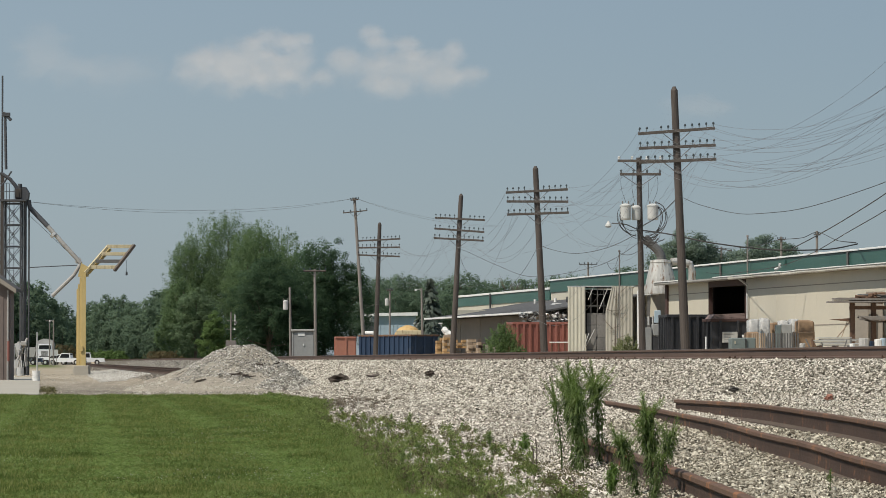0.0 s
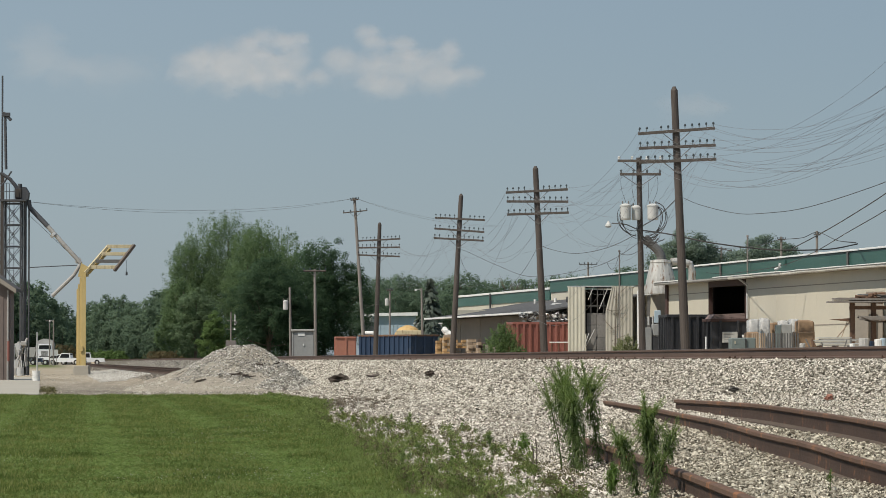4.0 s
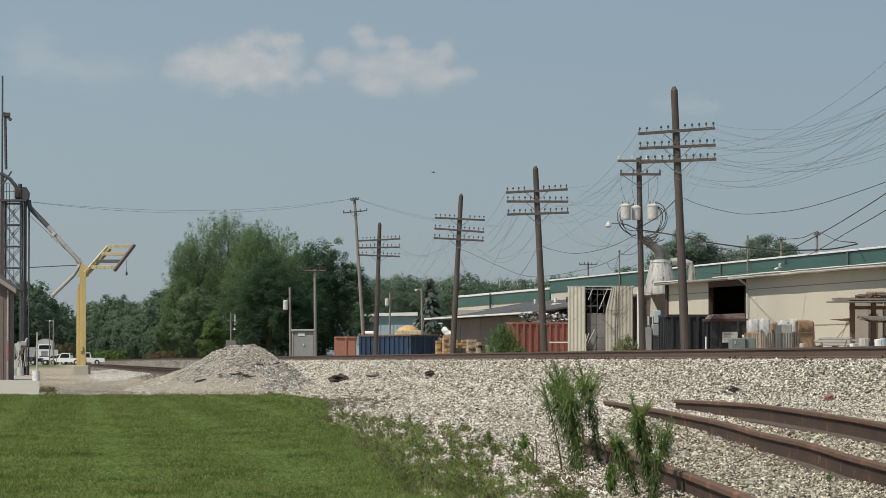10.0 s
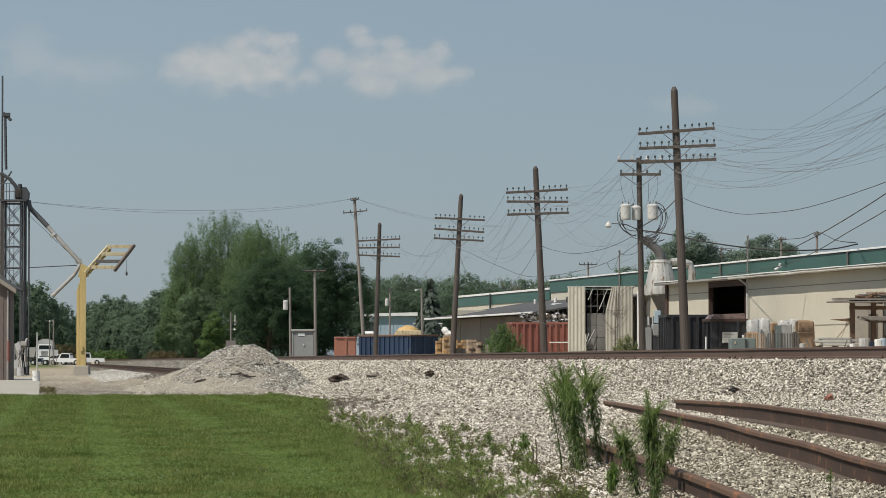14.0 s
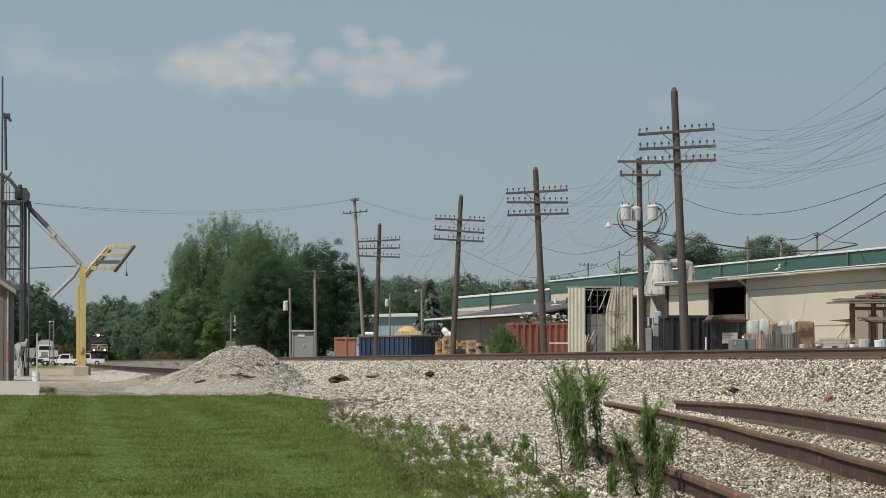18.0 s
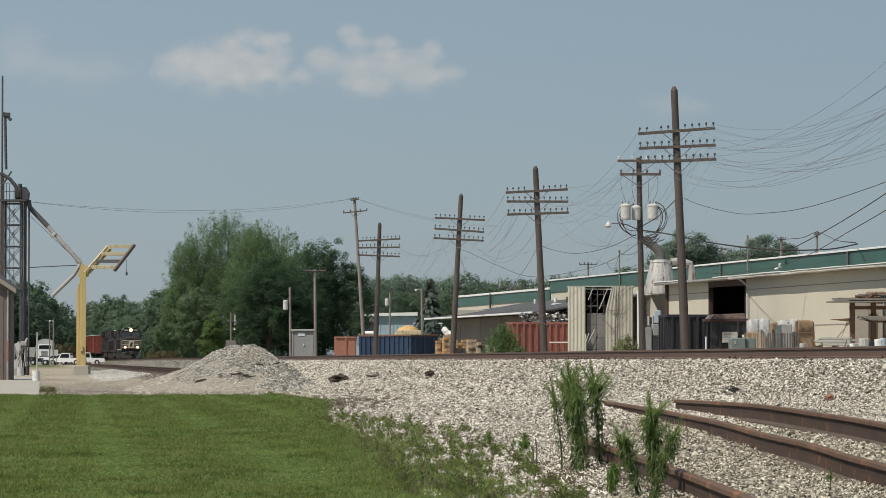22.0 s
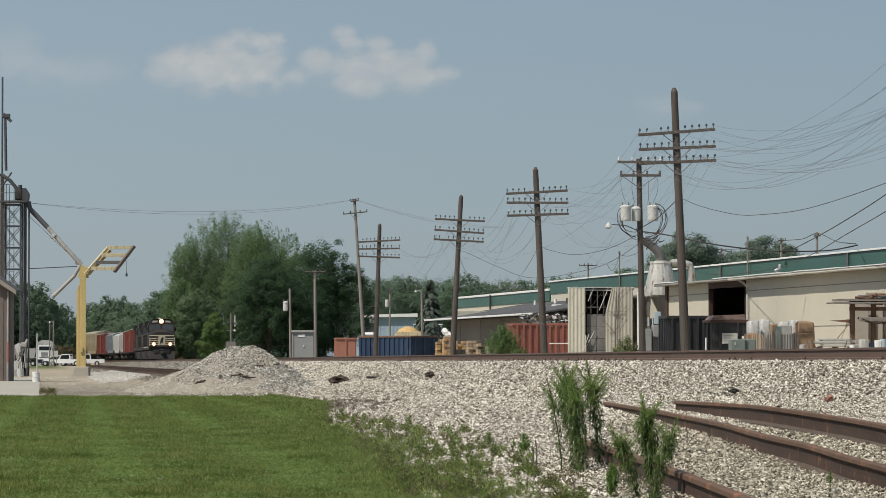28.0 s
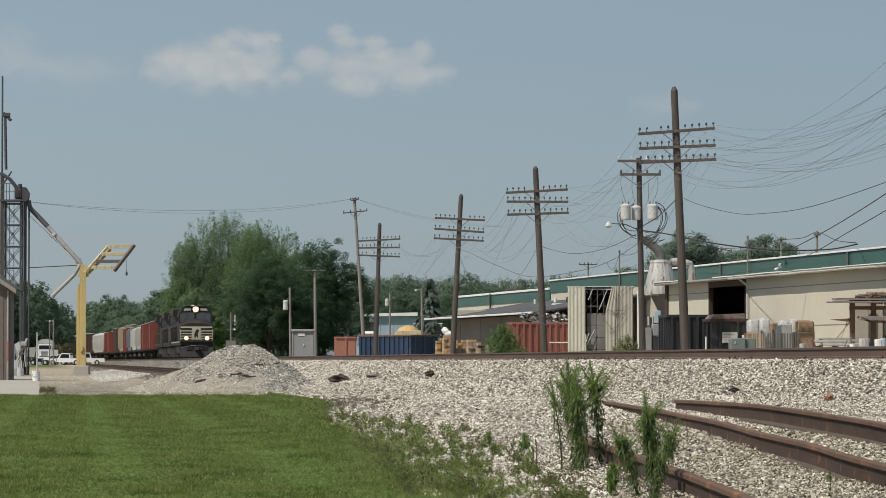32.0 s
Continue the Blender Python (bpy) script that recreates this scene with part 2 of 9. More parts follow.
M_GLASS = mat("dark_window_glass", (0.01, 0.012, 0.014), (0.03, 0.032, 0.035), 0.08, bump=0)
M_TYRE = mat("tyre_rubber", (0.015, 0.015, 0.015), (0.035, 0.033, 0.03), 0.85, bump=0.1)
M_CABGLASS = mat("cab_glass", (0.05, 0.06, 0.068), (0.09, 0.10, 0.112), 0.08, bump=0)
M_REDLAMP = mat("red_lens", (0.4, 0.02, 0.02), (0.5, 0.04, 0.03), 0.3, bump=0)
M_LOCO = mat("loco_black", (0.014, 0.0125, 0.012), (0.028, 0.026, 0.025), 0.68, big=0.6, fine=6, bump=0.06, worn=(0.06, 0.05, 0.045), wear=0.66)
M_LOCOGREY = mat("dusty_running_gear", (0.032, 0.029, 0.027), (0.075, 0.067, 0.06), 0.85, big=0.9, fine=8, bump=0.3)
M_STRIPE = mat("dull_cream_stripe_paint", (0.38, 0.345, 0.26), (0.50, 0.455, 0.35), 0.5, bump=0)
M_HOPGREY = mat("pale_grey_hopper_paint", (0.27, 0.27, 0.255), (0.38, 0.375, 0.355), 0.6, big=0.5, fine=6, bump=0.08, worn=(0.25, 0.2, 0.17), wear=0.64, stretch=(1, 1, 0.3))
M_HOPPALE = mat("white_hopper_paint", (0.36, 0.36, 0.34), (0.48, 0.475, 0.45), 0.6, big=0.5, fine=6, bump=0.08, worn=(0.25, 0.2, 0.17), wear=0.66, stretch=(1, 1, 0.3))
M_HOPTAN = mat("tan_hopper_paint", (0.25, 0.205, 0.14), (0.34, 0.29, 0.21), 0.6, big=0.5, fine=6, bump=0.08, worn=(0.22, 0.15, 0.1), wear=0.62, stretch=(1, 1, 0.3))
M_HOPBLUE = mat("slate_hopper_paint", (0.12, 0.135, 0.15), (0.18, 0.195, 0.21), 0.6, big=0.5, fine=6, bump=0.08, worn=(0.16, 0.12, 0.1), wear=0.6, stretch=(1, 1, 0.3))
M_BOXBROWN = mat("boxcar_red_paint", (0.13, 0.034, 0.026), (0.19, 0.055, 0.042), 0.6, big=0.5, fine=6, bump=0.08, worn=(0.15, 0.06, 0.045), wear=0.64, stretch=(1, 1, 0.3))
M_BOXDARK = mat("boxcar_brown_paint", (0.055, 0.035, 0.028), (0.09, 0.06, 0.048), 0.6, big=0.5, fine=6, bump=0.08)
M_RUSTBEAM = mat("rusty_beam", (0.10, 0.06, 0.04), (0.2, 0.12, 0.08), 0.8, big=0.9, fine=12, bump=0.3)
M_BIRD = mat("dark_feathers", (0.03, 0.028, 0.027), (0.07, 0.065, 0.06), 0.7, fine=40, bump=0)
M_BARK = mat("bark", (0.08, 0.065, 0.05), (0.15, 0.125, 0.1), 0.9, fine=10, bump=0.6)
M_LEAF_A = leaf_mat("cottonwood_leaves", (0.108, 0.168, 0.085), (0.136, 0.205, 0.105), (0.17, 0.245, 0.128))
M_LEAF_Y = leaf_mat("bright_tree_leaves", (0.12, 0.195, 0.07), (0.165, 0.25, 0.092), (0.21, 0.305, 0.12))
# far leaves: distance haze is mixed into this paler, greyer green
M_LEAF_E = leaf_mat("haze_paled_tree_leaves", (0.16, 0.215, 0.178), (0.185, 0.245, 0.205), (0.215, 0.275, 0.23))
M_LEAF_D = leaf_mat("silvery_leaves", (0.135, 0.198, 0.115), (0.168, 0.238, 0.143), (0.205, 0.28, 0.172))
M_LEAF_B = leaf_mat("maple_leaves", (0.06, 0.105, 0.064), (0.075, 0.127, 0.076), (0.094, 0.152, 0.09))
# far wood and tree line: haze painted into a bluish, lighter leaf green
M_LEAF_C = leaf_mat("haze_tinted_wood_leaves", (0.128, 0.186, 0.132), (0.142, 0.204, 0.144), (0.158, 0.224, 0.158))
M_LEAF_S = leaf_mat("spruce_needles", (0.165, 0.21, 0.19), (0.21, 0.255, 0.235), (0.26, 0.305, 0.283))
M_LEAF_N = leaf_mat("fresh_shrub_leaves", (0.10, 0.17, 0.045), (0.16, 0.26, 0.07), (0.24, 0.35, 0.11))
M_LEAF_V = leaf_mat("sumac_leaves", (0.115, 0.185, 0.075), (0.17, 0.25, 0.105), (0.235, 0.32, 0.15))
M_BRUSH = leaf_mat("olive_brush_leaves", (0.2, 0.23, 0.11), (0.28, 0.31, 0.16), (0.36, 0.38, 0.22))
M_LEAF_W = leaf_mat("weed_leaves", (0.075, 0.115, 0.045), (0.14, 0.20, 0.075), (0.26, 0.32, 0.155), (0.85, 0.85, 0.8), (1.1, 1.1, 1.0), 3.0)
M_ROUGH = leaf_mat("rough_weed_leaves", (0.13, 0.175, 0.055), (0.21, 0.27, 0.09), (0.32, 0.375, 0.15), (0.7, 0.7, 0.65), (1.2, 1.2, 1.1), 1.5)
M_LEAF_P = leaf_mat("young_weed_leaves", (0.15, 0.22, 0.065), (0.24, 0.33, 0.11), (0.36, 0.44, 0.2), (0.85, 0.85, 0.8), (1.1, 1.1, 1.0), 3.0)
M_DUSTY = leaf_mat("dusty_weed_leaves", (0.11, 0.105, 0.055), (0.19, 0.175, 0.095), (0.27, 0.25, 0.15), (0.7, 0.7, 0.65), (1.2, 1.2, 1.1), 1.5)
M_WITHERED = leaf_mat("withered_weed_leaves", (0.17, 0.14, 0.105), (0.25, 0.21, 0.165), (0.33, 0.29, 0.235), (0.7, 0.7, 0.7), (1.15, 1.15, 1.15), 1.5)
M_CLOVERLEAF = leaf_mat("clover_leaves", (0.13, 0.19, 0.055), (0.19, 0.27, 0.085), (0.28, 0.35, 0.14), (0.8, 0.8, 0.7), (1.15, 1.15, 1.1), 0.8)
M_DRY = leaf_mat("dry_stalks", (0.10, 0.08, 0.05), (0.17, 0.14, 0.08), (0.26, 0.22, 0.13))
M_BLADE = leaf_mat("lawn_blades", (0.07, 0.112, 0.026), (0.15, 0.204, 0.056), (0.31, 0.335, 0.14), (0.52, 0.6, 0.45), (1.42, 1.26, 1.25), 0.9)
M_CLOVER = mat("clover_flowers", (0.45, 0.45, 0.38), (0.6, 0.6, 0.52), 0.8, bump=0)


# ---- mesh tools ----
def thing(name, label, category, x=0, y=0, z=0, rz=0, group="", kind=""):
    ob = new(name)
    ob.empty_display_size = 0.2
    ob.matrix_basis = pose(x, y, z, 0, 0, rz)
    return tagged(ob, label, category, group, kind)


def part(name, bm, material, parent=None, label="", smooth=False):
    me = bpy.data.meshes.new(name)
    bm.to_mesh(me)
    bm.free()
    if smooth:
        me.shade_smooth()
    me.materials.append(material)
    ob = new(name, me)
    ob.parent = parent
    return tagged(ob, label)


def solo(name, bm, material, label, category, kind="", group="", smooth=False):
    return tagged(part(name, bm, material, None, "", smooth), label, category, group, kind)


def box(x0, x1, y0, y1, z0, z1, bevel=0.0, bm=None):
    b = bm or bmesh.new()
    vs = [b.verts.new((x, y, z)) for z in (z0, z1) for x, y in ((x0, y0), (x1, y0), (x1, y1), (x0, y1))]
    fs = [b.faces.new([vs[i] for i in q]) for q in ((3, 2, 1, 0), (4, 5, 6, 7), (0, 1, 5, 4), (1, 2, 6, 5), (2, 3, 7, 6), (3, 0, 4, 7))]
    if bevel:
        bmesh.ops.bevel(b, geom=list({e for f in fs for e in f.edges}), offset=bevel, segments=1, affect="EDGES")
    return b


def rod(p, q, r0, r1=None, n=8, bm=None, caps=True):
    """A round bar from p to q."""
    b = bm or bmesh.new()
    p, q = Vector(p), Vector(q)
    r1 = r0 if r1 is None else r1
    w = (q - p).normalized()
    u = w.orthogonal().normalized()
    v = w.cross(u)
    rings = [[b.verts.new(c + (u * math.cos(a) + v * math.sin(a)) * r) for a in (2 * math.pi * i / n for i in range(n))] for c, r in ((p, r0), (q, r1))]
    for i in range(n):
        b.faces.new((rings[0][i], rings[0][(i + 1) % n], rings[1][(i + 1) % n], rings[1][i]))
    if caps:
        b.faces.new(rings[0][::-1])
        b.faces.new(rings[1])
    return b


def hose(points, r, n=6, bm=None):
    """A round bar along a bent line."""
    b = bm or bmesh.new()
    pts = [Vector(p) for p in points]
    rings = []
    for i, c in enumerate(pts):
        w = (pts[min(i + 1, len(pts) - 1)] - pts[max(i - 1, 0)]).normalized()
        u = w.cross(Vector((0.13, 0.21, 1))).normalized()
        v = w.cross(u)
        rr = r[i] if isinstance(r, (list, tuple)) else r
        rings.append([b.verts.new(c + (u * math.cos(a) + v * math.sin(a)) * rr) for a in (2 * math.pi * k / n for k in range(n))])
    for a, c in zip(rings, rings[1:]):
        for k in range(n):
            b.faces.new((a[k], a[(k + 1) % n], c[(k + 1) % n], c[k]))
    b.faces.new(rings[0][::-1])
    b.faces.new(rings[-1])
    return b


def turned(profile, n=16, bm=None, at=(0, 0, 0)):
    """A body of revolution round z from (radius, height) pairs."""
    b = bm or bmesh.new()
    rings = [[b.verts.new((at[0] + r * math.cos(a), at[1] + r * math.sin(a), at[2] + z)) for a in (2 * math.pi * k / n for k in range(n))] for r, z in profile]
    for a, c in zip(rings, rings[1:]):
        for k in range(n):
            b.faces.new((a[k], a[(k + 1) % n], c[(k + 1) % n], c[k]))
    b.faces.new(rings[0][::-1])
    b.faces.new(rings[-1])
    return b


def prism(poly, axis, a0, a1, bm=None):
    """A flat outline pushed along an axis (0 x, 1 y, 2 z); the outline gives the other two coordinates in order."""
    b = bm or bmesh.new()

    def at(p, a):
        c = list(p)
        c.insert(axis, a)
        return b.verts.new(c)

    lo, hi = [at(p, a0) for p in poly], [at(p, a1) for p in poly]
    k = len(poly)
    for i in range(k):
        b.faces.new((lo[i], lo[(i + 1) % k], hi[(i + 1) % k], hi[i]))
    b.faces.new(lo[::-1])
    b.faces.new(hi)
    bmesh.ops.recalc_face_normals(b, faces=b.faces[:])
    return b


def sweep(points, profile, bm=None):
    """An upright profile (side, up) pushed along a line of points."""
    b = bm or bmesh.new()
    pts = [Vector(p) for p in points]
    rows = []
    for i, c in enumerate(pts):
        w = pts[min(i + 1, len(pts) - 1)] - pts[max(i - 1, 0)]
        w.z = 0
        s = Vector((w.y, -w.x, 0)).normalized()
        rows.append([b.verts.new(c + s * u + Vector((0, 0, v))) for u, v in profile])
    k = len(profile)
    for a, c in zip(rows, rows[1:]):
        for i in range(k):
            b.faces.new((a[i], a[(i + 1) % k], c[(i + 1) % k], c[i]))
    b.faces.new(rows[0])
    b.faces.new(rows[-1][::-1])
    bmesh.ops.recalc_face_normals(b, faces=b.faces[:])
    return b


def mesh_from(name, verts, faces, material, smooth=False):
    """A mesh from arrays: verts (n, 3), faces (m, k) of one size."""
    me = bpy.data.meshes.new(name)
    k = faces.shape[1]
    me.vertices.add(len(verts))
    me.vertices.foreach_set("co", np.ascontiguousarray(verts, dtype=np.float32).ravel())
    me.loops.add(faces.size)
    me.loops.foreach_set("vertex_index", faces.astype(np.int32).ravel())
    me.polygons.add(len(faces))
    me.polygons.foreach_set("loop_start", np.arange(0, faces.size, k, dtype=np.int32))
    me.polygons.foreach_set("use_smooth", np.full(len(faces), smooth))
    me.update(calc_edges=True)
    me.materials.append(material)
    return me


RNG = np.random.default_rng(11)


def chunks_mesh(name, centres, sizes, material):
    """Many blocky broken stones in one mesh: skewed boxes with no underside."""
    base = np.array([(x, y, z) for z in (-0.45, 0.5) for x, y in ((-0.8, -0.62), (0.8, -0.62), (0.8, 0.62), (-0.8, 0.62))], float)
    quad = np.array([(4, 5, 6, 7), (0, 1, 5, 4), (1, 2, 6, 5), (2, 3, 7, 6), (3, 0, 4, 7)])
    n = len(centres)
    v = base[None] * RNG.uniform(0.6, 1.15, (n, 1, 3)) * RNG.uniform(0.62, 1.18, (n, 8, 3)) + RNG.normal(0, 0.1, (n, 8, 3))
    for i, j in ((1, 2), (0, 2), (0, 1)):
        a = RNG.uniform(-0.6, 0.6, n) if (i, j) != (0, 1) else RNG.uniform(0, 6.28, n)
        c, s = np.cos(a)[:, None], np.sin(a)[:, None]
        p, q = v[..., i].copy(), v[..., j].copy()
        v[..., i], v[..., j] = p * c - q * s, p * s + q * c
    v = v * sizes[:, None, None] + centres[:, None]
    f = (quad[None] + 8 * np.arange(n)[:, None, None]).reshape(-1, 4)
    return mesh_from(name, v.reshape(-1, 3), f, material)


def stones_mesh(name, centres, sizes, material):
    """Many broken stones in one mesh: jittered four-sided domes."""
    base = np.array([(1, 0, -0.25), (0, 1, -0.25), (-1, 0, -0.25), (0, -1, -0.25), (0, 0, 0.62)], float)
    tri = np.array([(0, 1, 4), (1, 2, 4), (2, 3, 4), (3, 0, 4)])
    n = len(centres)
    v = base[None] * RNG.uniform(0.55, 1.3, (n, 5, 3)) + RNG.normal(0, 0.17, (n, 5, 3))
    a, b = RNG.uniform(0, 6.28, n), RNG.uniform(-0.55, 0.55, n)
    ca, sa, cb, sb = np.cos(a), np.sin(a), np.cos(b), np.sin(b)
    x, y, z = v[..., 0], v[..., 1], v[..., 2]
    y, z = y * cb[:, None] - z * sb[:, None], y * sb[:, None] + z * cb[:, None]
    x, y = x * ca[:, None] - y * sa[:, None], x * sa[:, None] + y * ca[:, None]
    v = np.stack((x, y, z), -1) * sizes[:, None, None] + centres[:, None]
    f = (tri[None] + 5 * np.arange(n)[:, None, None]).reshape(-1, 3)
    return mesh_from(name, v.reshape(-1, 3), f, material, True)

# ---- the plan: the main line runs away to the left, straight, then bends further left ----
LEAN = 0.1115
RAIL_TOP = 1.28


def track_x(y):
    bend = max(y - 540.0, 0.0)
    return 14.2 - LEAN * y - 0.00036 * bend * bend


def smooth(a, b, v):
    t = min(max((v - a) / (b - a), 0.0), 1.0)
    return t * t * (3 - 2 * t)


def ground_z(e, y):
    """Height of the ground at e metres beside the main line (negative: the camera's side), y metres out."""
    base = 0.0 + 0.22 * smooth(135, 230, y) + 0.2 * smooth(300, 520, y)
    base = max(base, 0.45 * smooth(2.5, 6, e))
    if e < 0 and y < 105:
        fan = (1 - smooth(62, 100, y)) * (0.10 * smooth(-12, -8.5, e) + 0.27 * smooth(-9.5, -5.4, e) * (1 - 0.7 * (1 - smooth(27, 42, y)) * (1 - smooth(-7.7, -7.0, e))))
        base += fan
    a = abs(e)
    bed = 1.06 if a < 1.75 else 1.06 - (a - 1.75) * (0.46 if a < 3.6 else 0.3)
    z = max(base, bed)
    if 128 < y < 800:
        s = abs(e + 7.5)
        sid = 0.42 if s < 1.6 else 0.42 - (s - 1.6) * 0.35
        z = max(z, base + (sid - base) * smooth(130, 150, y)) if sid > base else z
    return z


# the lawn's ragged edge, and how far the weeds creep past it
EDGE_Y = (20, 28, 31, 36, 46, 50, 55, 64, 81, 92, 103, 112)
EDGE_X = (0.05, -0.13, -0.27, -0.60, -1.02, -1.48, -2.05, -2.38, -2.85, -3.55, -4.5, -5.5)
WEEDY_Y = (20, 28, 34, 38, 44, 47, 50, 56, 64, 85, 110)
WEEDY_X = (1.1, 0.95, 0.75, 0.72, 0.62, 0.45, -0.1, -1.0, -1.72, -2.4, -4.0)


def lawn_edge(y):
    return np.interp(y, EDGE_Y, EDGE_X)


def ground_many(x, y):
    """ground_z for arrays of places."""
    return np.array([ground_z(a - track_x(b), b) for a, b in zip(x, y)])


# ---- clouds: three thin drifts, far off ----
def cloud_mat():
    m, t, b = nodes_of("cloud")
    t.nodes.remove(b)
    at = t.nodes.new("ShaderNodeAttribute")
    at.attribute_name = "vapour"
    n = noise_node(t, 0.045, 5, rough=0.5)
    r = ramp(t, n.outputs[0], ((0.2, (0.6, 0.6, 0.6)), (0.75, (1, 1, 1))))
    mul = t.nodes.new("ShaderNodeMath")
    mul.operation = "MULTIPLY"
    t.links.new(at.outputs["Fac"], mul.inputs[0])
    t.links.new(r.outputs[0], mul.inputs[1])
    d = t.nodes.new("ShaderNodeBsdfDiffuse")
    d.inputs[0].default_value = (0.80, 0.675, 0.585, 1)
    up = t.nodes.new("ShaderNodeCombineXYZ")
    up.inputs[0].default_value, up.inputs[1].default_value, up.inputs[2].default_value = -0.35, -0.6, 0.72
    t.links.new(up.outputs[0], d.inputs["Normal"])
    tr = t.nodes.new("ShaderNodeBsdfTransparent")
    mx = t.nodes.new("ShaderNodeMixShader")
    t.links.new(mul.outputs[0], mx.inputs[0])
    t.links.new(tr.outputs[0], mx.inputs[1])
    t.links.new(d.outputs[0], mx.inputs[2])
    t.links.new(mx.outputs[0], t.nodes["Material Output"].inputs[0])
    return m


M_CLOUD = cloud_mat()
CLOUD_Y = 4000.0


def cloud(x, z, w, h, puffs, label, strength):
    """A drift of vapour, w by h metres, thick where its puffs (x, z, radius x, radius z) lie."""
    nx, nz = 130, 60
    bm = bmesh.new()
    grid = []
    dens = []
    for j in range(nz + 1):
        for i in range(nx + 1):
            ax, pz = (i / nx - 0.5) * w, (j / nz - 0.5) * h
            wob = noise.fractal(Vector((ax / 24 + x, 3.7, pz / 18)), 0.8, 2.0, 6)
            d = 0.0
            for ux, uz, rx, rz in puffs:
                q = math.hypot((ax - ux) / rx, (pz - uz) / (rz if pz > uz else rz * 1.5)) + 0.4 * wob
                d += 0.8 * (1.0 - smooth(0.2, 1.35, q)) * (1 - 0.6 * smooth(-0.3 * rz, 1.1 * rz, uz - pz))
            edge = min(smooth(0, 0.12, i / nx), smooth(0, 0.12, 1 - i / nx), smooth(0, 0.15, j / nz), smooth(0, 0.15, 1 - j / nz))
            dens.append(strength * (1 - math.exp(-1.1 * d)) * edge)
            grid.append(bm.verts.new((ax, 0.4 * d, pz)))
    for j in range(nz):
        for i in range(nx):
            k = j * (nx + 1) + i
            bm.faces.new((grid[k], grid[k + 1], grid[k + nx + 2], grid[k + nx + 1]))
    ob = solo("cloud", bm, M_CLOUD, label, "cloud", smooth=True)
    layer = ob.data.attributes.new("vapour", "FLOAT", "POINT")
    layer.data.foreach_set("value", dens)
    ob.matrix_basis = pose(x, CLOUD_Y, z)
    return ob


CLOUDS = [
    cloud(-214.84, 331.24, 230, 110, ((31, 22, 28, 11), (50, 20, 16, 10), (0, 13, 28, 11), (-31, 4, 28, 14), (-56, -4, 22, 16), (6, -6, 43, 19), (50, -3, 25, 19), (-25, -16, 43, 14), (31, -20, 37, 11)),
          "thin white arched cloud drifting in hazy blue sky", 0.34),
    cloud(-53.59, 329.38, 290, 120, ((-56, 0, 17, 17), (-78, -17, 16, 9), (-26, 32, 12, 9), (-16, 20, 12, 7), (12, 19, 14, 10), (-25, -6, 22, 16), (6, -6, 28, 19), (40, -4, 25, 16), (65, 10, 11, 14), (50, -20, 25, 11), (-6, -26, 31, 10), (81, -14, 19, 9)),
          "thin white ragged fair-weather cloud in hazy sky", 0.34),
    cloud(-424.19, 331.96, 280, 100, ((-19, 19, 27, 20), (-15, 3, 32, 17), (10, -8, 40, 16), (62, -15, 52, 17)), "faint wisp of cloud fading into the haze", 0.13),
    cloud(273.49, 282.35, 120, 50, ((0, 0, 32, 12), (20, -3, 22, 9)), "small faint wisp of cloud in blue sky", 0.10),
]


